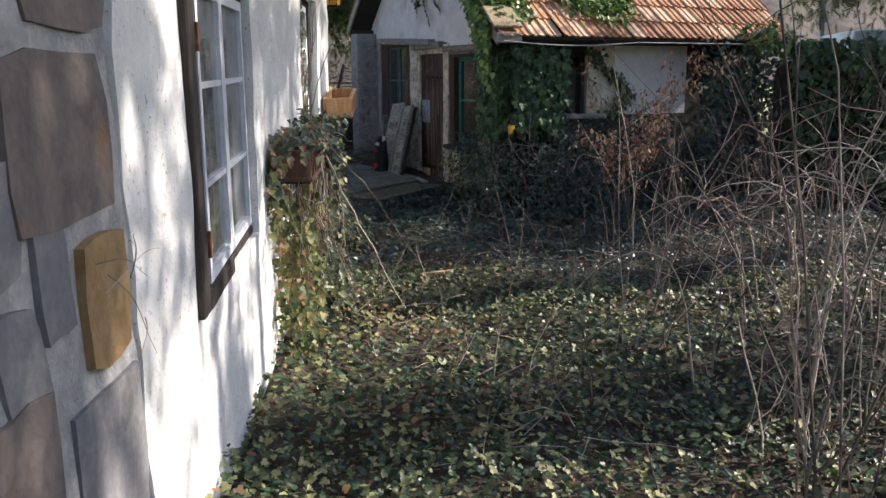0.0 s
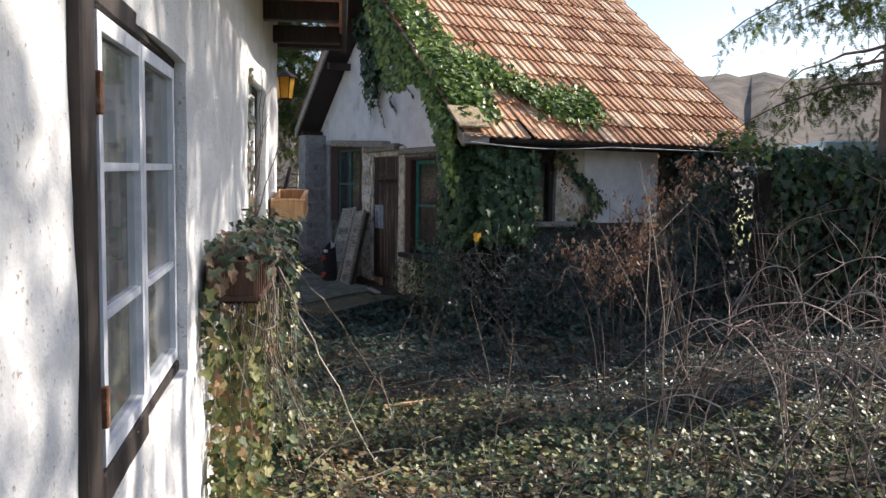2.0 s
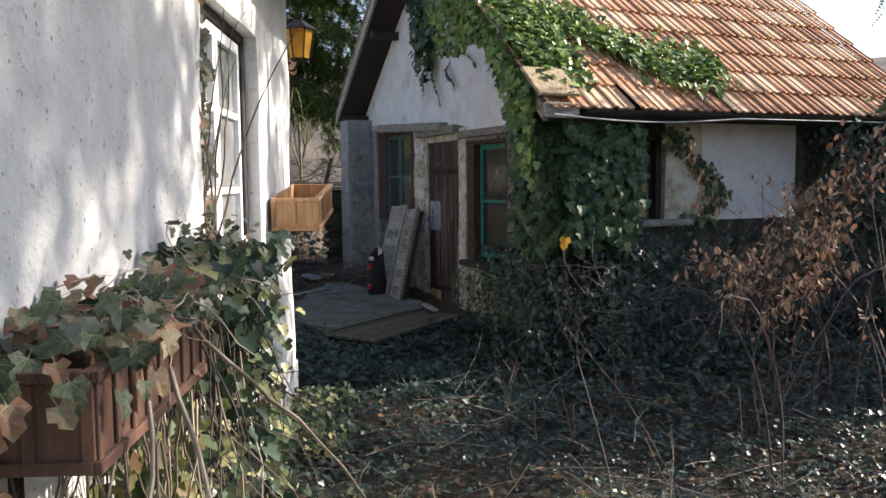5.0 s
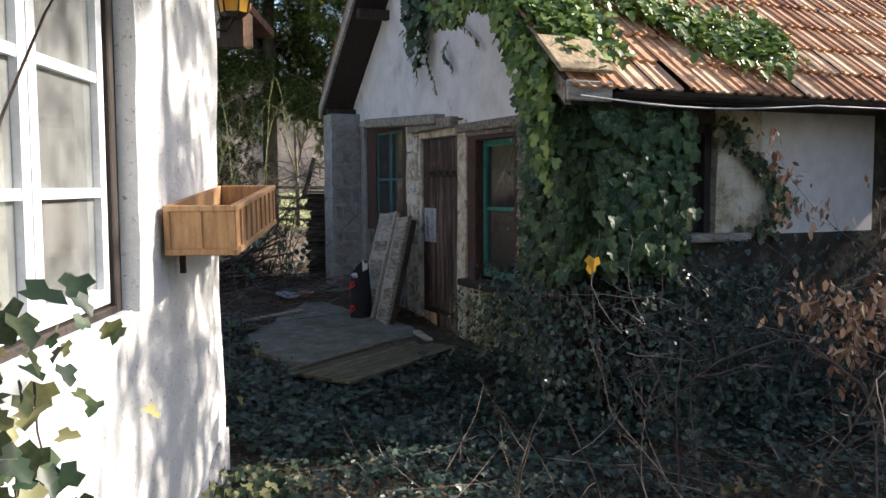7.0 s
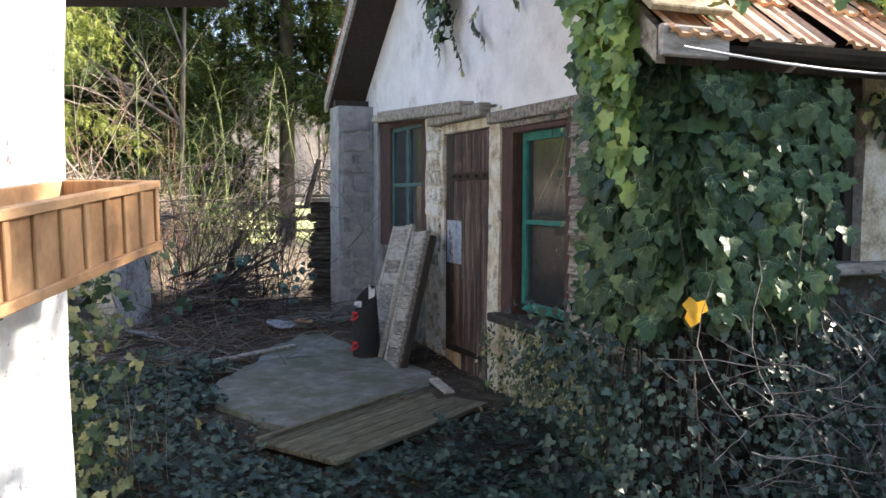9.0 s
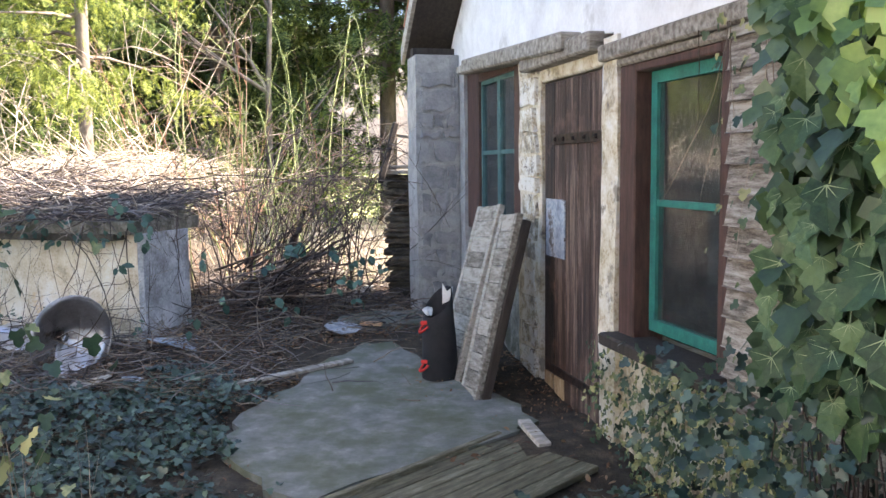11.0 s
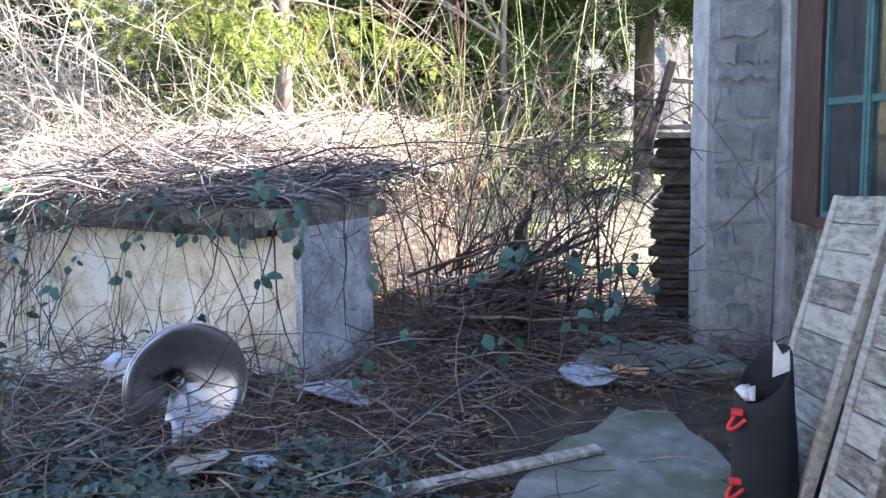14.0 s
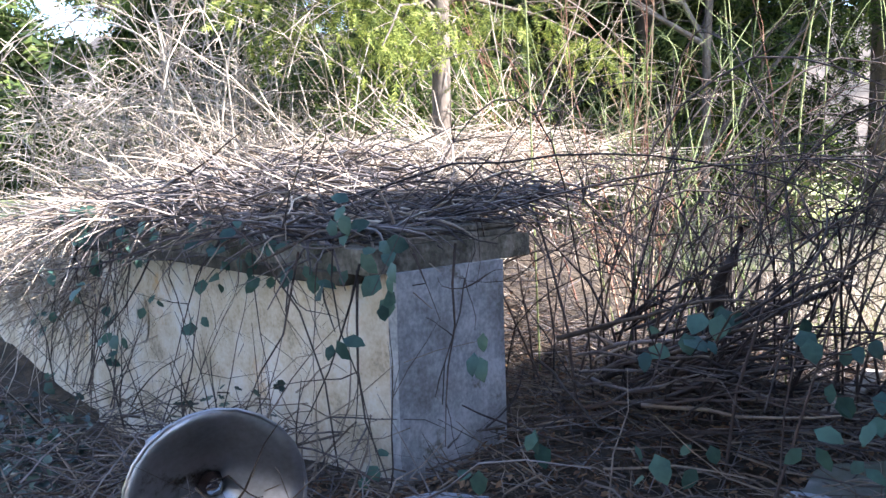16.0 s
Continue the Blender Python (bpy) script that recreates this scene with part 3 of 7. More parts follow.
    part("window_sill", boxes((-0.1, -0.025, 3.6, 4.86, 0.935, 0.955), bevel=0.004), M["white_paint"], house)
    for y0, y1, z0, z1 in ((0.2, 1.55, 0.5, 1.9), (3.65, 4.0, 1.0, 2.1), (4.25, 4.82, 1.0, 2.1)):
        n = 24
        pts = [(-0.34 + 0.02 * math.sin(k * 1.9) - 0.005, y0 + (y1 - y0) * k / n) for k in range(n + 1)]
        pts += [(x - 0.006, y) for x, y in pts[::-1]]
        part("curtain", prism(pts, "z", z0, z1), M["curtain"], house)
    part("wing_wall", boxes((-3.2, -2.4, 6.1, 9.3, -0.5, 2.5)), M["render"], house)
    part("wing_eave", boxes((-3.2, -0.24, 8.28, 8.34, 2.36, 2.56), (-3.2, -0.3, 8.34, 9.2, 2.5, 2.54), bevel=0.006), M["dark_wood"], house)
    part("wing_roof", prism([(-3.2, 2.6), (-0.2, 2.6), (-0.2, 2.66), (-3.2, 3.6)], "y", 8.2, 9.3), M["tile_far"], house, "reddish clay tile roof of the wing")
    part("eave_tile", boxes((-0.26, -0.2, 8.22, 8.3, 2.35, 2.6), bevel=0.015), M["tile"], house)
    part("loose_slat", boxes((-0.5, -0.42, 8.2, 8.22, 2.42, 2.75), bevel=0.003), M["gray_wood"], house)
    part("loose_slat", boxes((-0.59, -0.51, 8.2, 8.22, 2.47, 2.78), bevel=0.003), M["gray_wood"], house)
    for y in (0.34, 0.6, 0.86, 1.1, 1.34):
        part("inner_bar", boxes((-0.2, -0.17, y, y + 0.05, 0.7, 1.86)), M["dark_wood"], house)
    for z in (1.0, 1.35, 1.65):
        part("inner_bar", boxes((-0.198, -0.175, 0.1, 1.45, z, z + 0.03)), M["dark_wood"], house)
    part("inner_sill", boxes((-0.44, -0.145, 0.1, 1.45, 0.66, 0.7)), M["box_wood"], house)
    return house


house = build_house()


# ---- the shed ----
def build_shed():
    shed = thing("shed", SHED, "small old whitewashed tile-roofed outbuilding overgrown with green ivy", "outbuilding")
    D = 3.7
    # gable above the lintels
    part("gable_wall", roughened(prism([(10.2, 1.9), (12.55, 1.93), (12.55, 1.98), (15.3, 2.14), (15.8, 2.14), (15.8, 2.25), (13.08, 4.5), (10.2, 2.12)], "x", 0.0, 0.2), 0.25, 0.02, 5),
         M["gable"], shed)
    # posts and lower walls between the openings
    part("corner_post", roughened(boxes((0.0, 0.2, 15.3, 15.8, -0.3, 2.14)), 0.15, 0.02, 1), M["mortar"], shed)
    part("door_post", roughened(boxes((0.0, 0.18, 13.55, 13.93, -0.3, 2.03)), 0.05, 0.022, 2), M["old_plaster"], shed)
    rngp = random.Random(31)
    z = -0.2
    while z < 1.9:
        h = rngp.uniform(0.1, 0.22)
        y0, y1 = 13.57 + rngp.uniform(0, 0.05), 13.9 - rngp.uniform(0, 0.07)
        c = [(y0, z), ((y0 + y1) / 2, z + rngp.uniform(-0.01, 0.02)), (y1, z + rngp.uniform(0, 0.02)), (y1 + rngp.uniform(-0.02, 0.01), z + h * 0.5), (y1 - rngp.uniform(0, 0.03), z + h - 0.02),
             ((y0 + y1) / 2, z + h - rngp.uniform(0.0, 0.03)), (y0 + rngp.uniform(0, 0.03), z + h - 0.015)]
        part("stone", roughened(prism(c, "x", -0.012 - rngp.uniform(0, 0.014), 0.05), 0.05, 0.008, z), M["post_stone"], shed)
        z += h
    part("door_post", roughened(boxes((-0.01, 0.18, 12.47, 12.64, -0.3, 1.96)), 0.04, 0.02, 3), M["old_plaster"], shed)
    part("lower_wall", roughened(boxes((0.05, 0.2, 13.93, 15.3, -0.3, 0.85)), 0.1, 0.04, 4), M["mossy_wall"], shed, "mossy stained stone lower wall")
    part("lower_wall", roughened(boxes((0.02, 0.2, 11.5, 12.47, -0.3, 0.5)), 0.12, 0.02, 6), M["old_plaster"], shed)
    # Shade under the eave and behind the scrub is in this wall's colour.
    part("side_wall", roughened(boxes((0.0, 2.4, 10.16, 10.38, -0.3, 1.0)), 0.15, 0.02, 15), M["dark_stone"], shed, "stone side wall coloured dark for the shade behind the scrub")
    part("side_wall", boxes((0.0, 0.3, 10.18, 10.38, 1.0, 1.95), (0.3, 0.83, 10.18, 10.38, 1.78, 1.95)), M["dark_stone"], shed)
    part("side_wall", roughened(boxes((0.84, 1.25, 10.165, 10.38, 1.0, 1.95)), 0.1, 0.02, 19), M["old_plaster"], shed, "patchy plastered stone side wall")
    part("side_wall", roughened(boxes((1.25, 2.4, 10.17, 10.38, 1.0, 1.95)), 0.15, 0.012, 9), M["gable"], shed, "white plastered side wall")
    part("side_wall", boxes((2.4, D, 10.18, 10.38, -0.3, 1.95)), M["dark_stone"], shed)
    part("back_wall", boxes((D - 0.2, D, 10.38, 15.8, -0.3, 2.1), (0.2, D - 0.2, 15.6, 15.8, -0.3, 2.1)), M["mortar"], shed)
    part("far_gable", prism([(10.2, 2.0), (15.8, 2.0), (15.8, 2.25), (13.08, 4.5), (10.2, 2.12)], "x", D - 0.2, D), M["gable"], shed)
    # Partition coloured dark so the inside looks unlit through the panes.
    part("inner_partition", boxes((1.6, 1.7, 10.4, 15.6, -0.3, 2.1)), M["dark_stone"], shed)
    part("floor_slab", boxes((0.2, D - 0.2, 10.4, 15.6, -0.1, -0.06)), M["concrete"], shed)
    # clapboards
    for k in range(14):
        z = 0.3 + k * 0.115
        part("clapboard", prism([(-0.034, z), (-0.026, z + 0.004), (-0.006, z + 0.118), (0.019, z + 0.118), (0.019, z)], "y", 10.2, 11.5), M["clap_wood"], shed)
    part("corner_backing", boxes((0.02, 0.2, 10.2, 11.5, -0.3, 1.9)), M["gray_wood"], shed)
    # lintels
    part("lintel", boxes((-0.09, 0.1, 12.65, 13.7, 1.9, 2.0), bevel=0.012), M["gray_wood"], shed)
    bm = boxes((-0.12, 0.08, 0, 2.0, -0.05, 0.05), bevel=0.012)
    bm.transform(Matrix.Translation((0, 12.95, 1.99)) @ pose(0, 0, 0, 2.6))
    part("lintel", bm, M["gray_wood"], shed)
    part("lintel", boxes((-0.06, 0.1, 15.0, 15.32, 2.06, 2.12), bevel=0.008), M["gray_wood"], shed)
    part("lintel", boxes((-0.05, 0.1, 11.3, 12.62, 1.84, 1.92), (-0.02, 0.1, 11.5, 12.47, 1.8, 1.84), bevel=0.01), M["gray_wood"], shed)
    part("door_head", boxes((0.0, 0.12, 12.64, 13.55, 1.83, 1.93), bevel=0.01), M["old_plaster"], shed, "yellow-ochre painted door head")
    # right window
    fr = part("window_frame", boxes((0.0, 0.16, 12.3, 12.46, 0.5, 1.82), (0.0, 0.16, 11.5, 11.58, 0.5, 1.82), (0.0, 0.16, 11.58, 12.3, 1.76, 1.8), bevel=0.006), M["red_wood"], shed, "dark red-brown window frame")
    casement(fr, 11.6, 12.28, 0.56, 1.76, 0.07, 2, 0.055, 0.04, M["green_paint"], M["shed_glass"], splits=())
    part("window_sill", boxes((-0.1, 0.12, 11.48, 12.48, 0.46, 0.52), bevel=0.01), M["dark_wood"], shed)
    # left window
    fl = part("window_frame", boxes((0.02, 0.18, 14.97, 15.28, 0.85, 2.05), (0.0, 0.16, 13.94, 14.06, 0.85, 2.0), (0.02, 0.16, 14.06, 14.97, 1.97, 2.03), (0.02, 0.16, 14.06, 14.97, 0.85, 0.9), bevel=0.006),
              M["red_wood"], shed, "dark red-brown window frame")
    # Left sash takes the paint copy that has shade in its colour.
    casement(fl, 14.07, 14.96, 0.9, 1.97, 0.04, 2, 0.03, 0.04, M["teal_in_shade"], M["shed_glass"])
    # side window opening
    part("window_frame", boxes((0.3, 0.36, 10.22, 10.34, 1.0, 1.78), (0.78, 0.84, 10.22, 10.34, 1.0, 1.78), (0.36, 0.78, 10.22, 10.34, 1.72, 1.78), bevel=0.005), M["dark_wood"], shed)
    part("window_sill", boxes((0.28, 1.1, 10.08, 10.4, 0.96, 1.02), bevel=0.01), M["gray_wood"], shed)
    part("pane", boxes((0.36, 0.78, 10.28, 10.284, 1.0, 1.72)), M["shed_glass"], shed)
    # door
    door = part("door", boxes((0.05, 0.06, 12.66, 13.53, -0.1, 1.82)), M["dark_wood"], shed)
    edges = [12.655, 12.85, 13.02, 13.2, 13.37, 13.535]
    for a, b in zip(edges, edges[1:]):
        part("plank", boxes((0.02, 0.05, a + 0.003, b - 0.003, -0.1 + 0.01 * (a * 7 % 1), 1.82), bevel=0.004), M["door_wood"], door)
    strap = boxes((0.005, 0.02, 12.66, 13.37, 1.455, 1.515), bevel=0.003)
    for y in (12.75, 12.9, 13.05, 13.2, 13.32):
        bmesh.ops.create_uvsphere(strap, u_segments=8, v_segments=5, radius=0.014, matrix=Matrix.Translation((0.004, y, 1.485)))
    part("hinge_strap", strap, M["metal"], door)
    low = boxes((0.005, 0.02, 12.66, 13.4, 0.1, 0.15), bevel=0.003)
    part("hinge_strap", low, M["metal"], door)
    for y, wd in ((13.21, 0.14), (13.38, 0.13)):
        part("patch_board", roughened(boxes((0.008, 0.02, y, y + wd, -0.09, 0.09), bevel=0.003), 0.05, 0.004, y), M["ochre_wood"], door, "worn ochre-stained lower board")
    part("latch", boxes((0.0, 0.02, 12.62, 12.68, 1.4, 1.56), bevel=0.004), M["metal"], door)
    part("door_edge_strip", boxes((-0.004, 0.03, 12.635, 12.66, -0.1, 1.83), bevel=0.004), M["white_strip"], door, "flaking white edge strip")
    notice = boxes((0.008, 0.016, 13.19, 13.48, 0.8, 1.14))
    part("notice", notice, M["paper"], door, "faded blue-gray notice nailed to the door")
    # stone buttress at the far corner
    col = part("buttress", roughened(boxes((-0.36, 0.0, 15.45, 15.8, -0.2, 2.23)), 0.15, 0.012, 12), M["mortar"], shed, "gray fieldstone buttress")
    rng = random.Random(3)
    z = 0.0
    while z < 2.1:
        h = rng.uniform(0.08, 0.22)
        x = -0.35
        while x < -0.05:
            wd = min(rng.uniform(0.09, 0.3), -0.015 - x)
            if wd > 0.05:
                c = []
                for cx, cz in ((0, 0), (0.35, 0), (0.7, 0), (1, 0), (1, 0.5), (1, 1), (0.6, 1), (0.3, 1), (0, 1), (0, 0.5)):
                    c.append((x + 0.008 + (wd - 0.014) * cx + rng.uniform(-0.004, 0.03) * (0.5 - cx) * 2, z + 0.009 + (h - 0.018) * cz + rng.uniform(-0.004, 0.03) * (0.5 - cz) * 2))
                part("stone", prism(c, "y", 15.45 - rng.uniform(0.014, 0.028), 15.5), M["column_stone"], col)
            x += wd
        z += h
    # roof body
    ridge = (13.08, 2.0 + 0.83 * 3.27)
    part("roof_deck", prism([(9.86, 1.93), ridge[0:1] + (ridge[1] - 0.07,), (13.08, ridge[1] - 0.16), (9.86, 1.85)], "x", -0.6, D + 0.1), M["dark_wood"], shed)
    part("roof_deck", prism([(13.08, ridge[1] - 0.07), (15.84, 2.34), (15.84, 2.24), (13.08, ridge[1] - 0.2)], "x", -0.36, D + 0.1), M["dark_wood"], shed)
    part("verge_board", prism([(13.08, ridge[1] - 0.02), (15.9, 2.34), (15.9, 2.2), (13.08, ridge[1] - 0.17)], "x", -0.39, -0.36), M["gray_wood"], shed)
    part("verge_board", prism([(9.8, 1.97), (13.08, ridge[1] - 0.02), (13.08, ridge[1] - 0.16), (9.8, 1.84)], "x", -0.64, -0.6), M["gray_wood"], shed)
    for k in range(3):
        part("purlin", boxes((-0.35, 0.0, 15.6 - k * 1.2, 15.7 - k * 1.2, 2.2 + k * 0.98, 2.3 + k * 0.98)), M["dark_wood"], shed)
    part("eave_board", boxes((-0.66, -0.34, 9.74, 9.77, 1.86, 1.98), bevel=0.008), M["gray_wood"], shed)
    board = boxes((-0.19, 0.19, -0.01, 0.36, 0, 0.03), bevel=0.006)
    board.transform(Matrix.Translation((-0.52, 9.76, 2.03)) @ pose(0, 0, 0, 39.7))
    part("loose_board", board, M["tan_board"], shed, "tan weathered board lying at the roof corner")
    # gutter
    g = [(9.74 + 0.06 * math.cos(q), 1.93 + 0.06 * math.sin(q)) for q in [math.pi + k * math.pi / 8 for k in range(9)]]
    g += [(9.74 + 0.054 * math.cos(q), 1.93 + 0.054 * math.sin(q)) for q in [2 * math.pi - k * math.pi / 8 for k in range(9)]]
    part("gutter", prism(g, "x", -0.3, D), M["gutter"], shed)
    return shed, D


shed, SHED_D = build_shed()


# ---- cellar ----
def build_bunker():
    m = Matrix.Translation((-2.0, 15.32, 0.12)) @ pose(0, 0, 0, 0, 0, -11)
    b = thing("root_cellar", m, "low cream-plastered masonry cellar with a twig-covered concrete lid", "cellar")
    part("wall", roughened(boxes((-2.75, 0.0, 0.0, 0.56, -0.5, 0.76)), 0.15, 0.02, 5), M["cream"], b)
    part("corner_pier", roughened(boxes((0.002, 0.05, -0.004, 0.56, -0.4, 0.76)), 0.2, 0.008, 6), M["cement"], b, "blue-gray cement corner pier")
    part("low_wall", roughened(boxes((-5.2, -2.75, 0.06, 0.5, -0.6, 0.55)), 0.15, 0.03, 15), M["cream"], b)
    part("lid", roughened(boxes((-2.8, 0.02, -0.1, 0.75, 0.76, 0.85)), 0.1, 0.02, 7), M["mossy_wall"], b, "cracked dark mossy concrete lid")
    part("lid_edge", roughened(boxes((-2.6, -0.1, -0.13, 0.02, 0.715, 0.765), bevel=0.006), 0.06, 0.035, 31), M["dark_stone"], b, "ragged dark lid edge")
    part("plaster_scar", roughened(prism([(-2.05 + 0.07 * math.cos(q), 0.36 + 0.14 * math.sin(q)) for q in [k * math.pi / 5 for k in range(10)]], "y", -0.012, 0.02), 0.04, 0.01, 4), M["old_plaster"], b)
    for k in range(2):
        part("slate", boxes((-0.3 - 0.02 * k, 0.0 - 0.01 * k, 0.05 + k * 0.06, 0.7, 0.85 + 0.03 * k, 0.875 + 0.03 * k), bevel=0.005), M["mossy_wall"], b)
    return b


build_bunker()


def slab_outline(pts, rng, jitter=0.04, n=4):
    out = []
    for (x0, y0), (x1, y1) in zip(pts, pts[1:] + pts[:1]):
        for k in range(n):
            out.append((x0 + (x1 - x0) * k / n + rng.uniform(-jitter, jitter), y0 + (y1 - y0) * k / n + rng.uniform(-jitter, jitter)))
    return out


def build_slab():
    rng = random.Random(5)
    for name, pts, top in (("concrete_slab", [(-0.8, 13.95), (-0.66, 14.4), (-0.56, 14.9), (-0.42, 15.4), (-0.18, 15.45), (0.08, 15.0), (0.36, 14.62), (0.6, 14.4), (0.86, 13.95), (0.72, 13.78), (-0.16, 12.9), (-0.5, 13.2), (-0.72, 13.55)], -0.157),
                           ("concrete_step", [(-0.74, 15.86), (-0.63, 16.28), (-0.1, 16.36), (0.14, 15.98)], -0.14)):
        bm = prism([(x, y - 11.8) for x, y in slab_outline(pts, rng)], "z", -0.2, 0.0)
        ob = part(name, bm, M["concrete"])
        ob.matrix_world = pose(0, 11.8, top, 3.9)
        tagged(ob, "worn mossy concrete slab with broken edges before the outbuilding door", "paving")


build_slab()


def board(name, a, b, width, thick, mat, label, category, flip=0.0, group=""):
    """A loose board from place a to place b."""
    a, b = Vector(a), Vector(b)
    n = int((b - a).length / 0.08) + 1
    bm = roughened(boxes((-width / 2, width / 2, 0, (b - a).length, -thick / 2, thick / 2), bevel=min(thick, width) * 0.15), 0.15, 0.004, width * 50 + n)
    ob = part(name, bm, mat)
    ob.matrix_world = look(a, b) @ pose(0, 0, 0, -90, 0, 0) @ pose(0, 0, 0, 0, flip, 0)
    return tagged(ob, label, category, group)


# ---- walkway plate of boards ----
def build_walkway():
    m = Matrix.Translation((0.22, 12.24, -0.11)) @ pose(0, 0, 0, 0, -1.5, 51.5)
    w = thing("wooden_walkway", m, "mossy green-brown wooden walkway of boards lying before the concrete slab", "walkway")
    for k in range(6):
        part("board", roughened(boxes((-0.0, 0.0 + 1.45, 0.0 + k * 0.1, 0.094 + k * 0.1, 0.0, 0.03), bevel=0.004), 0.2, 0.004, k), M["walk_wood"], w)
    part("edge_board", boxes((-0.02, 1.47, 0.6, 0.635, -0.02, 0.055), bevel=0.005), M["walk_wood"], w)
    for x in (0.1, 0.7, 1.3):
        part("batten", boxes((x, x + 0.06, 0.0, 0.6, -0.05, 0.0)), M["walk_wood"], w)
    return w


M["walk_wood"] = material("mossy_boards", [(0.3, (0.05, 0.045, 0.03)), (0.6, (0.14, 0.125, 0.08)), (0.75, (0.24, 0.22, 0.16))], 6, 0.9, 0.6, 60, (1, 6, 6), vary=0.2, dist=0.004)
build_walkway()


# ---- two shutters leaning on the wall ----
def build_shutter(top, bottom, width, name_label, backed=False):
    top, bottom = SHED @ Vector(top), SHED @ Vector(bottom)
    up = (top - bottom).normalized()
    along = (SHED.to_3x3() @ Vector((0, 1, 0))).normalized()
    along = (along - along.dot(up) * up).normalized()
    out = along.cross(up)
    m = Matrix((along, out, up)).transposed().to_4x4()
    m.translation = bottom
    L = (top - bottom).length
    s = thing("old_shutter", m, name_label, "shutter", "shutters leaning on the outbuilding wall")
    h = width / 2
    part("stile", boxes((-h, -h + 0.045, -0.02, 0.02, 0, L), bevel=0.004), M["plank"], s)
    part("stile", boxes((h - 0.045, h, -0.02, 0.02, 0, L), bevel=0.004), M["plank"], s)
    if backed:
        part("back_frame", boxes((-h - 0.01, -h + 0.05, 0.022, 0.075, -0.02, L - 0.03), (h - 0.07, h + 0.01, 0.022, 0.075, -0.02, L - 0.03), bevel=0.006), M["dark_wood"], s)
    n = int(L / 0.1)
    for k in range(n):
        z0, z1 = L * k / n, L * (k + 1) / n - 0.004
        bm = boxes((-h + 0.045, h - 0.045, -0.008, 0.008, z0, z1), bevel=0.003)
        bm.transform(Matrix.Translation((0, 0, z0)) @ pose(0, 0, 0, 4) @ Matrix.Translation((0, 0, -z0)))
        part("slat", bm, M["plank"], s)
    return s


build_shutter((-0.2, 13.93, 1.08), (-0.52, 13.84, 0.0), 0.46, "weathered gray slatted wooden shutter leaning on the plaster wall")
build_shutter((-0.21, 13.48, 1.05), (-0.52, 13.37, -0.06), 0.31, "weathered gray slatted shutter leaning on the door post, dark backed", True)


# ---- black bag ----
def build_bag():
    b = thing("canvas_bag", Matrix.Translation(SHED @ Vector((-0.61, 13.7, -0.01))), "tall black canvas bag with red loops standing beside leaning shutters", "bag")
    bm = bmesh.new()
    n, rings = 20, []
    prof = [(0.0, 0.0), (0.1, 0.0), (0.112, 0.02), (0.11, 0.15), (0.104, 0.3), (0.097, 0.42), (0.088, 0.52)]
    for r, z in prof[1:]:
        ring = []
        for k in range(n):
            q = k * 2 * math.pi / n
            rr = r * (1 + 0.05 * math.sin(3 * q + z * 9))
            zz = z + (0.09 * math.cos(q - 0.9) if z > 0.5 else 0)
            ring.append(bm.verts.new((rr * math.cos(q), rr * 0.85 * math.sin(q), zz)))
        rings.append(ring)
    for a, c in zip(rings, rings[1:]):
        for k in range(n):
            bm.faces.new((a[k], a[(k + 1) % n], c[(k + 1) % n], c[k]))
    bm.faces.new(rings[0][::-1])
    body = part("body", bm, M["black_fabric"], b, smooth=True)
    mod = body.modifiers.new("thick", "SOLIDIFY")
    mod.thickness = 0.006
    for z in (0.14, 0.38):
        q = math.radians(222)
        pts = []
        for k in range(9):
            t = k / 8
            ang = q + (t - 0.5) * 0.5
            rr = 0.103 + 0.04 * math.sin(math.pi * t)
            pts.append((rr * math.cos(ang), rr * math.sin(ang), z - 0.035 * math.sin(math.pi * t)))
        tubes("strap", [(pts, [0.008] * 9)], M["red"], b, 5)
        ob = part("buckle", boxes((-0.02, 0.02, -0.008, 0.008, -0.012, 0.012), bevel=0.004), M["red"], b)
        ob.location = (0.112 * math.cos(q), 0.112 * math.sin(q), z + 0.02)
    q = math.radians(232)
    pts = [((0.098 + 0.01 * math.sin(k * 2.3)) * math.cos(q + (k - 4) * 0.07), (0.098 + 0.01 * math.sin(k * 1.7)) * math.sin(q + (k - 4) * 0.07), 0.47 + 0.02 * math.sin(k * 2.1)) for k in range(9)]
    tubes("tied_cloth", [(pts, [0.01, 0.016, 0.012, 0.018, 0.022, 0.016, 0.013, 0.017, 0.008])], M["white_cloth"], b, 6)
    bm = prism([(0.02, 0.5), (0.08, 0.53), (0.085, 0.61), (0.05, 0.58), (0.02, 0.63)], "y", 0.03, 0.036)
    part("lining_flap", bm, M["white_cloth"], b)
    return b


build_bag()


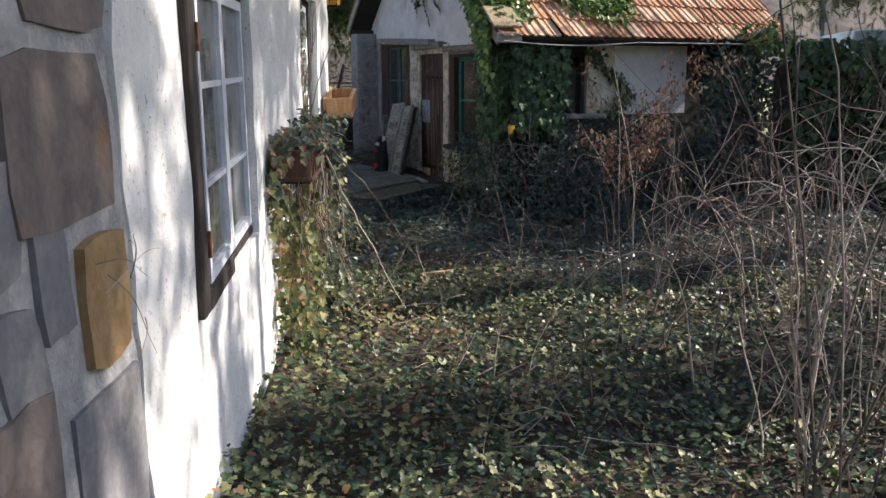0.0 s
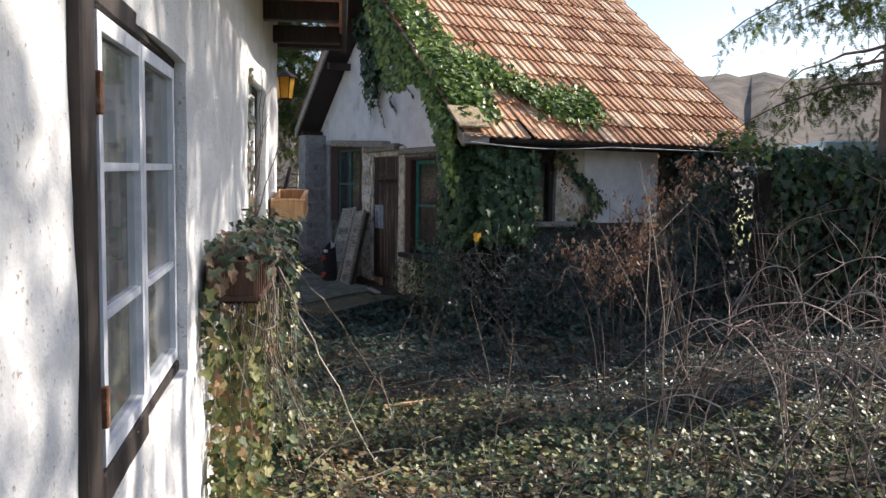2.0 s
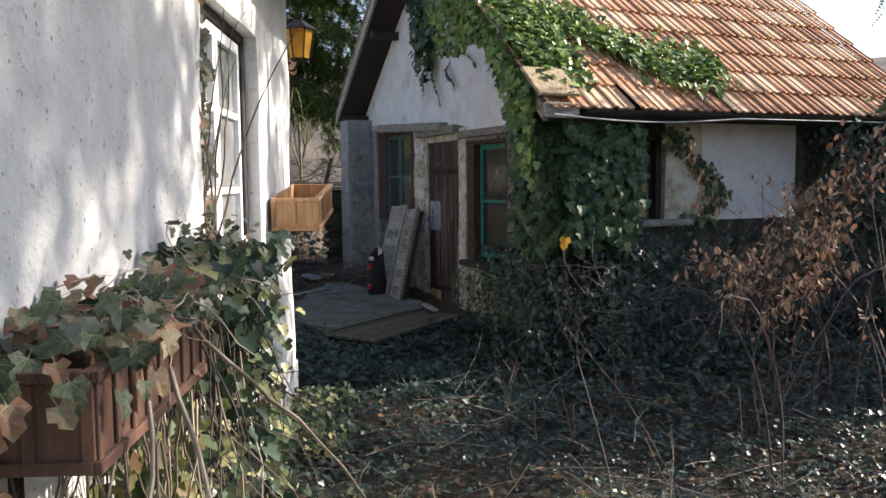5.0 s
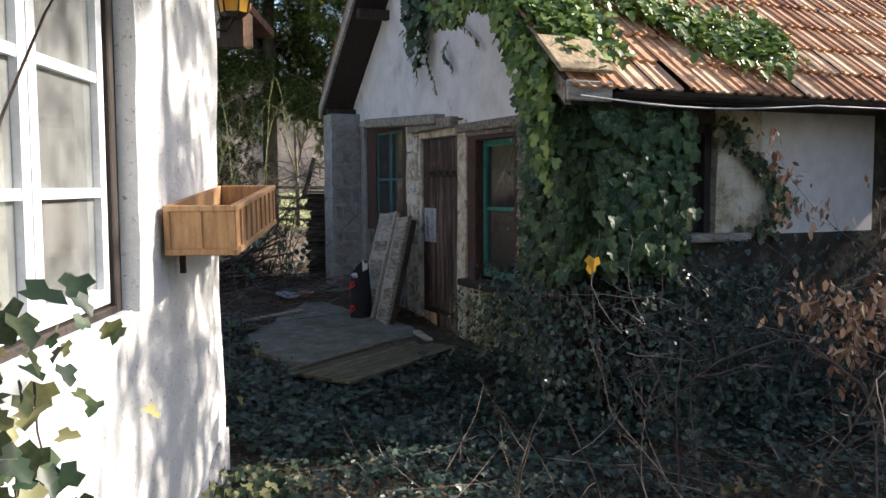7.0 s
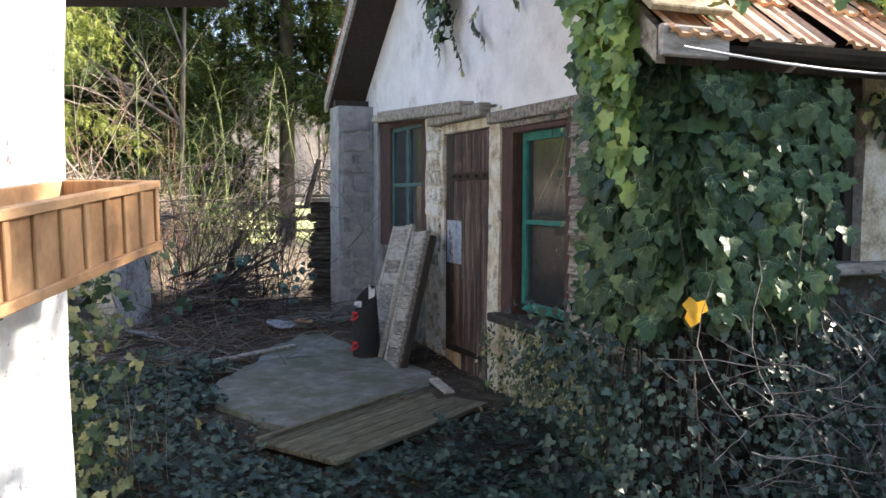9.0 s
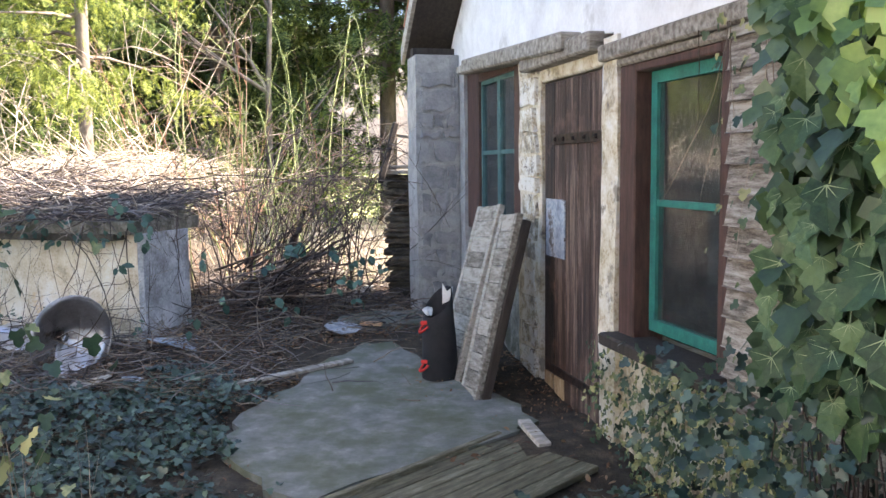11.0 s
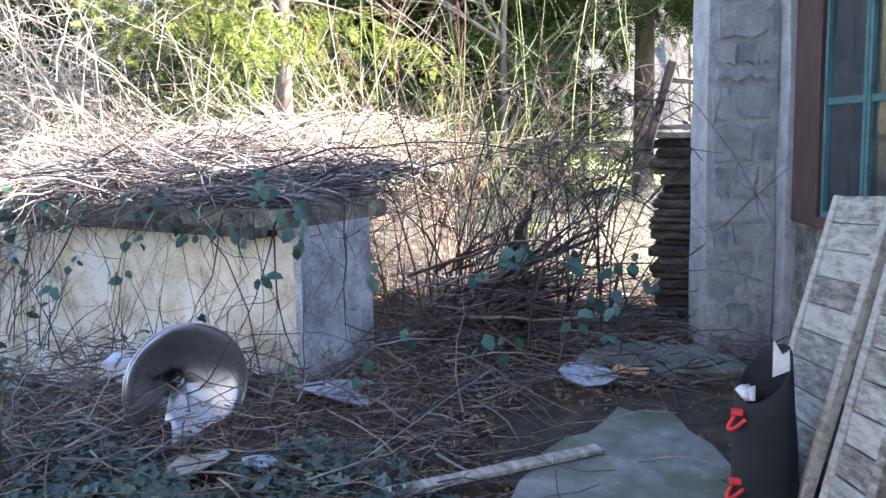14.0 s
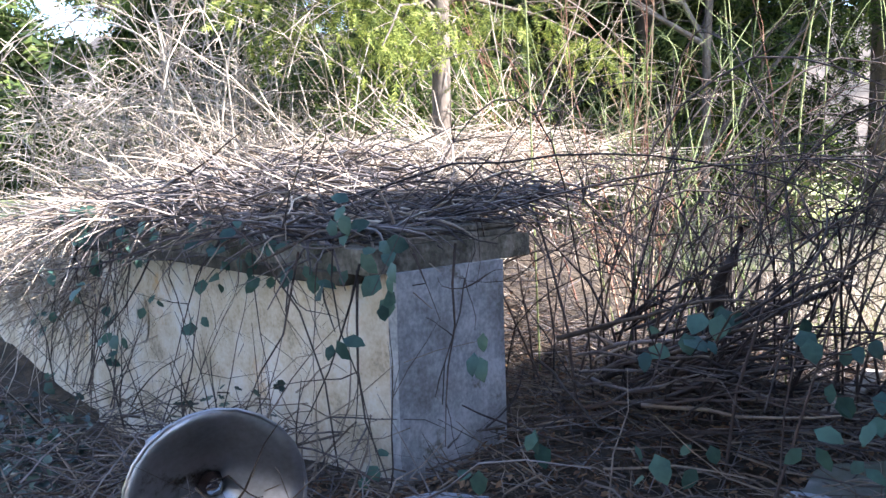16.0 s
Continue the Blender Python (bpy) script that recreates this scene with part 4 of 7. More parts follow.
# ---- metal dish, sheets and scraps by the cellar ----
def build_dish():
    m = look((-2.13, 14.62, 0.26), (-1.24, 14.08, 0.26)) @ pose(0, 0, 0, 0, 180, 0)
    d = thing("metal_dish", m, "dented dull metal dish with a rusty rim lying before the cellar", "dish")
    bm = bmesh.new()
    n, prev = 36, None
    for r, z in [(0.035, 0.15), (0.06, 0.135), (0.12, 0.1), (0.18, 0.06), (0.225, 0.02), (0.24, 0.005), (0.275, -0.004)]:
        ring = [bm.verts.new((r * math.cos(k * 2 * math.pi / n), r * math.sin(k * 2 * math.pi / n), -z + 0.006 * math.sin(5 * k * 2 * math.pi / n + r * 20))) for k in range(n)]
        if prev:
            for k in range(n):
                if not (r > 0.2 and 20 < k < 25) and not (r > 0.1 and k in (22, 23)):
                    bm.faces.new((prev[k], prev[(k + 1) % n], ring[(k + 1) % n], ring[k]))
        prev = ring
    ob = part("bowl", bm, M["zinc"], d, smooth=True)
    ob.modifiers.new("thick", "SOLIDIFY").thickness = 0.004
    tubes("rim", [([(0.277 * math.cos(k * 2 * math.pi / 24), 0.277 * math.sin(k * 2 * math.pi / 24), 0.004) for k in range(-11, 21)], [0.006] * 32)], M["zinc"], d, 6)
    tubes("hub", [([(0, 0, -0.155), (0, 0, -0.12), (0.005, 0.0, -0.09)], [0.045, 0.035, 0.03])], M["metal"], d, 8)
    return d


build_dish()


def crumpled(name, x, y, z, size, mat, label, seed, tilt, category="scrap"):
    rng = random.Random(seed)
    pts = [(size * math.cos(k * math.pi / 4) * rng.uniform(0.7, 1.1), size * 0.7 * math.sin(k * math.pi / 4) * rng.uniform(0.7, 1.1)) for k in range(8)]
    bm = prism(pts, "z", 0, 0.008)
    for v in bm.verts:
        v.co.z += 0.25 * size * noise.noise(v.co * 6 + Vector((seed, 0, 0)))
    ob = part(name, bm, mat)
    ob.matrix_world = pose(x, y, z, *tilt)
    return tagged(ob, label, category)


crumpled("metal_sheet", -2.75, 14.95, 0.2, 0.16, M["zinc"], "crumpled pale metal sheet leaning before the cellar", 2, (60, 10, 20))
crumpled("cardboard_scrap", -1.85, 14.32, 0.05, 0.16, M["gray_wood"], "torn cardboard scrap on the leafy ground", 3, (8, -10, 30))
crumpled("paper_scrap", -1.62, 14.42, 0.05, 0.09, M["paper"], "torn white paper scrap on the ground", 4, (20, 5, 70))
crumpled("plastic_sheet", -1.62, 15.12, 0.12, 0.24, M["paper"], "crumpled pale plastic sheet beside the cellar", 5, (8, 12, 50))
crumpled("plastic_sheet", -0.62, 15.75, 0.13, 0.16, M["paper"], "pale plastic sheet lying on the step", 6, (2, 4, 10))
board("loose_plank", (-1.05, 14.35, 0.03), (-0.38, 14.95, 0.07), 0.07, 0.02, M["gray_wood"], "thin weathered plank lying on twigs beside the slab", "plank")
board("loose_plank", (0.77, 13.9, 0.0), (0.88, 13.6, -0.03), 0.07, 0.03, M["gray_wood"], "short weathered board lying by the door", "plank")
board("loose_plank", (-0.75, 17.5, 0.2), (-0.78, 16.7, 0.19), 0.09, 0.03, M["gray_wood"], "old board lying behind the buttress", "plank")
board("brick_shard", (-0.5, 15.85, 0.15), (-0.33, 15.83, 0.15), 0.05, 0.03, M["tile"], "broken red tile on the step", "tile")


# ---- flower boxes ----
def build_box(s0, s1, z0, z1, out, mat, label, tilt=0.0):
    b = thing("flower_box", HOUSE @ Matrix.Translation((0.02, s0, z0)) @ pose(0, 0, 0, tilt), label, "flower box", "flower boxes on the house wall")
    L, H = s1 - s0, z1 - z0
    part("front_panel", boxes((out - 0.018, out, 0.0, L, 0.0, H), bevel=0.003), mat, b)
    part("back_panel", boxes((0.0, 0.015, 0.0, L, 0.0, H), bevel=0.003), mat, b)
    part("end_panel", boxes((0.015, out - 0.018, 0.0, 0.018, 0.0, H), bevel=0.003), mat, b)
    part("end_panel", boxes((0.015, out - 0.018, L - 0.018, L, 0.0, H), bevel=0.003), mat, b)
    part("base", boxes((0.015, out - 0.018, 0.018, L - 0.018, 0.0, 0.015)), mat, b)
    for k in range(9):
        y = (L - 0.02) * k / 8
        part("batten", boxes((out, out + 0.008, y, y + 0.022, 0.02, H - 0.02), bevel=0.002), mat, b)
    for x in (0.0, out / 2 - 0.011, out - 0.02):
        part("batten", boxes((x, x + 0.022, -0.008, 0.0, 0.02, H - 0.02), bevel=0.002), mat, b)
    part("rail", boxes((out, out + 0.014, -0.01, L, 0.0, 0.022), (0.0, out, -0.012, 0.0, 0.0, 0.022), bevel=0.002), mat, b)
    part("rail", boxes((out, out + 0.014, -0.01, L, H - 0.02, H), (0.0, out, -0.012, 0.0, H - 0.02, H), bevel=0.002), mat, b)
    part("bracket", boxes((0.0, 0.2, L * 0.2, L * 0.2 + 0.02, -0.03, 0.0), (0.0, 0.02, L * 0.2, L * 0.2 + 0.02, -0.1, -0.03)), M["metal"], b)
    return b


build_box(5.1, 6.02, 1.12, 1.3, 0.25, M["box_wood"], "light varnished slatted wooden flower box, empty, on the white wall", 4.5)
M["box_dark"] = material("weathered_box_wood", [(0.3, (0.06, 0.034, 0.026)), (0.7, (0.17, 0.09, 0.058))], 7, 0.8, 0.5, 60, (6, 1, 1), vary=0.15, dist=0.003)
build_box(1.76, 2.5, 0.92, 1.09, 0.21, M["box_dark"], "weathered brown wooden flower box overgrown with dry ivy")


# ---- wall lantern ----
def build_lantern():
    l = thing("wall_lantern", HOUSE @ Matrix.Translation(LAMP_AT), "amber glass wall lantern with dark metal cap on the house corner", "lantern")
    n = 6

    def hexa(r0, r1, z0, z1):
        bm = bmesh.new()
        a = [bm.verts.new((r0 * math.cos(k * math.pi / 3), r0 * math.sin(k * math.pi / 3), z0)) for k in range(n)]
        c = [bm.verts.new((r1 * math.cos(k * math.pi / 3), r1 * math.sin(k * math.pi / 3), z1)) for k in range(n)]
        for k in range(n):
            bm.faces.new((a[k], a[(k + 1) % n], c[(k + 1) % n], c[k]))
        bm.faces.new(a[::-1])
        bm.faces.new(c)
        return bm
    part("glass", hexa(0.065, 0.095, 0.0, 0.19), M["yellow_glass"], l, "amber glass")
    part("cap", hexa(0.125, 0.03, 0.19, 0.25), M["metal"], l)
    part("base", hexa(0.05, 0.07, -0.02, 0.0), M["metal"], l)
    for k in range(n):
        q = k * math.pi / 3
        c, s = math.cos(q), math.sin(q)
        tubes("bar", [([(0.067 * c, 0.067 * s, 0.0), (0.098 * c, 0.098 * s, 0.19)], [0.005, 0.005])], M["metal"], l, 4)
    tubes("arm", [([(0, 0, -0.02), (-0.04, 0, -0.08), (-0.1, 0, -0.08), (-LAMP_AT[0], 0, -0.02)], [0.01] * 4)], M["metal"], l, 6)
    return l


LAMP_AT = (0.06, 6.26, 2.21)
build_lantern()


# ---- wood stack and fence beyond ----
def build_stack():
    s = thing("wood_stack", pose(-0.47, 17.0, 0.05), "tall dark stack of split wood covered with old boards", "wood stack")
    rng = random.Random(9)
    z = 0.05
    while z < 1.2:
        h = rng.uniform(0.035, 0.075)
        x0 = rng.uniform(-0.05, 0.03)
        log = roughened(boxes((x0, 0.75, rng.uniform(-0.04, 0.03), 0.5 + rng.uniform(-0.05, 0.05), z, z + h - 0.006), bevel=0.012), 0.12, 0.014, z * 9)
        part("split_log", log, M["stack_bark"], s)
        z += h
    part("cover_board", boxes((-0.05, 0.8, -0.06, 0.6, 1.22, 1.26), bevel=0.006), M["gray_wood"], s)
    part("cover_board", boxes((0.0, 0.7, -0.03, 0.5, 1.27, 1.3), bevel=0.006), M["gray_wood"], s)
    return s


build_stack()
board("leaning_post", (-0.52, 16.9, 1.2), (-0.38, 16.95, 1.72), 0.06, 0.05, M["dark_wood"], "short dark post leaning on the wood stack", "post")
board("loose_plank", (-0.45, 17.0, 1.62), (0.1, 17.1, 1.55), 0.07, 0.03, M["gray_wood"], "pale board on top of the wood stack", "plank")


def build_fence():
    f = thing("rail_fence", pose(0, 31, 0), "weathered wooden rail fence across a bright field", "fence")
    for k in range(10):
        x = -13 + k * 2.2
        part("post", boxes((x, x + 0.12, 0, 0.12, -0.3, 1.45), bevel=0.01), M["gray_wood"], f)
    for z in (0.35, 0.67, 0.98, 1.28):
        part("rail", boxes((-13.2, 7.3, -0.05, 0.0, z, z + 0.09), bevel=0.01), M["gray_wood"], f)


build_fence()


# ---- roof cable and hooks ----
def build_cable():
    pts = [SHED @ Vector((-0.62 + 4.4 * t, 9.66, 1.88 - 0.045 * math.sin(math.pi * min(t * 2.4, 1)))) for t in np.linspace(0, 1, 20)]
    ob = tubes("roof_cable", [([tuple(p) for p in pts], [0.006] * 20)], M["wire"], None, 5)
    tagged(ob, "thin pale cable hanging along the outbuilding eave", "cable")


build_cable()


# Grayer copy of the twig colour, with the shed's shade put in.
M["gray_twig"] = material("shade_gray_twig", [(0.25, (0.035, 0.03, 0.032)), (0.5, (0.1, 0.088, 0.088)), (0.78, (0.26, 0.23, 0.22))], 5, 0.9, 0.2, 60, island=0.5)
# ---- ivy and plants ----
R = np.random.default_rng(11)


def lumpy(x, y, f=2.0, seed=0.0):
    """A smooth field of patches between -1 and 1."""
    return (np.sin(f * x + 1.7 * np.sin(f * 0.8 * y + seed)) + np.sin(f * 1.3 * y + 1.1 * np.sin(f * 1.1 * x + 2 + seed)) + 0.6 * np.sin(2.7 * f * (x + y) + seed)) / 2.6


def ground_ivy():
    n = 165000
    x = R.uniform(-3.2, 6.5, n)
    y = 2.2 + 12.4 * R.random(n) ** 1.1
    d = lumpy(x, y, 2.2)
    wall_x = -0.5 + 0.03 * (y - 4)
    keep = (x > wall_x - 0.0) | (y > 10.15)
    keep &= R.random(n) < 0.85 + 0.4 * d
    # off the slab, the walkway and the sticks
    u = -math.sin(radians(20)) * x + math.cos(radians(20)) * y
    w = math.cos(radians(20)) * x + math.sin(radians(20)) * y - 5.85
    keep &= ~((w > 0.0) & (u > 10.1))
    keep &= ~((u > 12.25) & (w > -1.75 + 0.2 * np.sin(7 * u)) & (w < 0)) | (R.random(n) < 0.04)
    wx = 0.6225 * (x - 0.22) + 0.7826 * (y - 12.24)
    wy = -0.7826 * (x - 0.22) + 0.6225 * (y - 12.24)
    keep &= ~((wx > -0.05) & (wx < 1.5) & (wy > -0.03 + 0.04 * np.sin(9 * x)) & (wy < 0.8))
    keep &= y < 14.45 + 0.22 * np.sin(4 * x) + 0.1 * np.sin(11 * x)
    keep &= ~((y > 13.0) & (x > -0.72 + 0.1 * np.sin(9 * y)))
    x, y = x[keep], y[keep]
    h = 0.03 + 0.08 * R.random(len(x)) ** 1.5 + 0.05 * lumpy(x, y, 5.0)
    size = R.uniform(0.02, 0.048, len(x)) * (1 + 0.5 * smooth(9, 11, y))
    p = np.stack([x, y, ground_z(x, y) + h], -1)
    nor = np.tile([0.12, -0.1, 1.0], (len(x), 1))
    # Scattered dry leaves, plus more at (0.3, 6.8) painting a pool of sun.
    dry = lumpy(x, y, 3.0, 4.0) + R.normal(0, 0.5, len(x)) + 0.7 * np.exp(-((x - 0.3) / 0.45) ** 2) * np.exp(-((y - 6.8) / 1.6) ** 2) > 1.05
    m = 9000
    x2, y2 = R.uniform(-6.0, -2.6, m), R.uniform(12.8, 15.4, m)
    k2 = R.random(m) < 0.35 + 0.8 * lumpy(x2, y2, 2.5, 1.0)
    x2, y2 = x2[k2], y2[k2]
    p = np.concatenate([p, np.stack([x2, y2, ground_z(x2, y2) + 0.05 + 0.3 * R.random(len(x2)) ** 2], -1)])
    nor = np.tile([0.12, -0.1, 1.0], (len(p), 1))
    size = np.concatenate([size, R.uniform(0.035, 0.07, len(x2))])
    dry = np.concatenate([dry, R.random(len(x2)) < 0.15])
    ivy = thing("ground_ivy", None, "dense dark green ground ivy covering the yard", "ivy")
    dry &= p[:, 1] < 10.0
    # Leaves past this edge take the darker copy, standing for shade.
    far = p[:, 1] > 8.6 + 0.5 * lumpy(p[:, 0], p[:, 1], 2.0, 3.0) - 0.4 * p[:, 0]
    for k, mat, dr in ((~dry & ~far, "ivy", 0.45), (~dry & far, "ivy_shaded", 0.4)):
        o = leaves("leaf", p[k], nor[k], size[k] * (0.82 if mat == "ivy_shaded" else 1), M[mat], ivy, rng=R, droop=dr)
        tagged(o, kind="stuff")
    o = leaves("dry_and_sunlit_leaf", p[dry], nor[dry], size[dry], M["ivy_dry"], ivy, rng=R, droop=0.6)
    tagged(o, kind="stuff")


ground_ivy()


def litter():
    n = 16000
    x, y = np.concatenate([R.uniform(-4.5, 4.5, n), R.uniform(-3.4, -0.2, 9000)]), np.concatenate([R.uniform(3, 19, n), R.uniform(14.0, 18.0, 9000)])
    n = len(x)
    u = -math.sin(radians(20)) * x + math.cos(radians(20)) * y
    w = math.cos(radians(20)) * x + math.sin(radians(20)) * y - 5.85
    slab = (u > 12.6) & (u < 14.7) & (w > -1.45) & (w < -0.25)
    keep = ~((w > 0) & (u > 10.1) & (u < 16)) & ((x > -0.45) | (y > 10.2)) & (~slab | (R.random(n) < 0.06)) & ~((x < -1.9) & (y > 15.2) & (y < 16.2))
    x, y = x[keep], y[keep]
    p = np.stack([x, y, ground_z(x, y) + 0.015 + 0.02 * R.random(len(x))], -1)
    o = leaves("fallen_leaves", p, np.tile([0, 0, 1.0], (len(x), 1)), R.uniform(0.02, 0.05, len(x)), M["dead_leaf"], shape="oval", rng=R, droop=0.35)
    tagged(o, "brown fallen leaves and bark litter on the soil", "leaf litter", kind="stuff")


litter()


def door_litter():
    n = 900
    s, w = R.uniform(12.9, 15.3, n), -0.02 - 0.75 * R.random(n) ** 1.7
    c, d = math.cos(radians(20)), math.sin(radians(20))
    x, y = (w + 5.85) * c - s * d, (w + 5.85) * d + s * c
    p = np.stack([x, y, np.maximum(ground_z(x, y), -0.15) + 0.02 + 0.01 * R.random(n)], -1)
    o = leaves("bark_litter", p, np.tile([0, 0, 1.0], (n, 1)), R.uniform(0.012, 0.035, n), M["dead_leaf"], shape="oval", rng=R, droop=0.4)
    tagged(o, "brown bark crumbs and leaf litter along the wall foot", "leaf litter", kind="stuff")


door_litter()


def fallen_twigs():
    lines = []
    for _ in range(1500):
        x, y = R.uniform(-6.0, -2.2), R.uniform(13.2, 15.6)
        lines.append(stem(R, (x, y, float(ground_z(x, y)) + R.uniform(0.03, 0.3)), (R.normal(), R.normal() * 0.6, R.normal() * 0.3), R.uniform(0.2, 0.9), R.uniform(0.002, 0.006), 6, 0.18, 0.03))
    for _ in range(4200):
        x, y = R.uniform(-3.4, 0.3), R.uniform(14.1, 18.5)
        if x > -0.85 + (14.9 - y) * 0.1 and y < 15.7 and R.random() < 0.95:
            continue
        if x < -2.0 and 15.2 < y < 16.1:
            continue
        L = 0.12 + 0.75 * R.random() ** 2.2
        p, r = stem(R, (x, y, float(ground_z(x, y)) + R.uniform(0.01, 0.12)), (R.normal(), R.normal() * 0.6, R.normal() * 0.08), L, 0.0015 + 0.0055 * R.random() ** 2, 5, 0.2)
        p[:, 2] = np.maximum(p[:, 2], ground_z(p[:, 0], p[:, 1]) + 0.006)
        lines.append((p, r))
    for _ in range(2600):
        x, y = R.uniform(-3.2, -0.2), R.uniform(14.2, 17.8)
        if (x < -2.0 and 15.2 < y < 16.1) or (x > -0.85 and y < 15.7):
            continue
        lines.append(stem(R, (x, y, float(ground_z(x, y)) + R.uniform(0.005, 0.04)), (R.normal(), R.normal(), R.normal() * 0.1), R.uniform(0.05, 0.2), R.uniform(0.002, 0.005), 3, 0.25))
    for _ in range(500):
        x, y = R.uniform(-0.2, 3.5), R.uniform(4.2, 10.5)
        p, r = stem(R, (x, y, float(ground_z(x, y)) + R.uniform(0.05, 0.2)), (R.normal(), R.normal(), R.normal() * 0.25), R.uniform(0.2, 0.7), R.uniform(0.0015, 0.005), 4, 0.15)
        lines.append((p, r))
    o = tubes("fallen_twigs", lines[::2], M["gray_twig"])
    tagged(o, "tangle of fallen gray twigs on the ground", "twigs", kind="stuff")
    o = tubes("fallen_twigs", lines[1::2], M["twig"])
    tagged(o, "tangle of fallen gray-brown twigs on the ground", "twigs", kind="stuff")


fallen_twigs()


def lid_twigs():
    base = Matrix.Translation((-2.0, 15.32, 0.12)) @ pose(0, 0, 0, 0, 0, -11)
    lines, pale = [], []
    for _ in range(2500):
        x, y = -0.02 - 3.3 * R.random() ** 1.15, R.uniform(-0.16, 1.1)
        hump = 0.22 * math.exp(-((x + 1.5) / 1.4) ** 2) * (0.6 + 0.4 * math.sin(3 * x)) + 0.03
        p0 = base @ Vector((x, y, 0.86 + R.uniform(0, 1) * hump + 0.12 * max(0, y)))
        d = (R.normal() * 1.5, R.normal() * 0.6, R.normal() * 0.16 - (0.3 if y < -0.05 else 0))
        (pale if R.random() < 0.06 + 0.4 * (x < -1.7) else lines).append(stem(R, p0, d, R.uniform(0.2, 0.75) * (0.5 if x > -0.35 else 1), R.uniform(0.003, 0.009), 5, 0.16, 0.03))
    for _ in range(26):
        x = R.uniform(-2.7, 0.0)
        p0 = base @ Vector((x, R.uniform(-0.15, 0.5), 0.86))
        lines += branching(R, p0, (R.normal() * 1.2, R.normal() * 0.6 - 0.2, R.uniform(0, 0.5)), R.uniform(0.5, 1.1), R.uniform(0.005, 0.009), 1, 0.2, (2, 5), 0.12, 0.5, 0.5)
    for _ in range(2900):
        x, y = R.uniform(-7.5, -2.9), R.uniform(16.0, 20.5)
        z = 0.5 + 0.75 * smooth(16, 18.2, y) * smooth(-1.8, -3.6, x) + R.uniform(-0.1, 0.25)
        pale.append(stem(R, (x, y, z), (R.normal(), R.normal(), R.normal() * 0.3), R.uniform(0.3, 1.1), R.uniform(0.003, 0.009), 5, 0.2, 0.05))
    for _ in range(1900):
        x, y = R.uniform(-10.0, -4.8), R.uniform(17.5, 20.5)
        pale.append(stem(R, (x, y, 0.9 + 1.25 * R.random() * smooth(-4.6, -6.6, x)), (R.normal() + 0.4, R.normal(), R.normal() * 0.6), R.uniform(0.3, 1.2), R.uniform(0.003, 0.008), 6, 0.2, 0.1))
    for _ in range(900):
        x = R.uniform(-5.0, -2.5)
        p0 = base @ Vector((x, R.uniform(-0.25, 0.6), R.uniform(0.35, 0.85)))
        pale.append(stem(R, p0, (R.normal() * 1.2, R.normal() * 0.5 - 0.4, R.normal() * 0.3 - 0.3), R.uniform(0.3, 0.9), R.uniform(0.003, 0.008), 5, 0.16, 0.08))
    cut = len(lines) // 3
    o = tubes("twig_heap", lines[:cut], M["twig"])
    tagged(o, "heap of dry bramble twigs lying on the cellar lid", "twig heap", kind="stuff")
    # These heap twigs take the gray that stands for shade on the lid.
    o = tubes("twig_heap", lines[cut:], M["gray_twig"])
    tagged(o, "heap of dry bramble twigs lying on the cellar lid, grayed for shade", "twig heap", kind="stuff")
    o = tubes("bleached_bramble_heap", pale, M["straw"])
    tagged(o, "sunlit heap of bleached bramble stems behind the cellar", "bramble heap", kind="stuff")


lid_twigs()




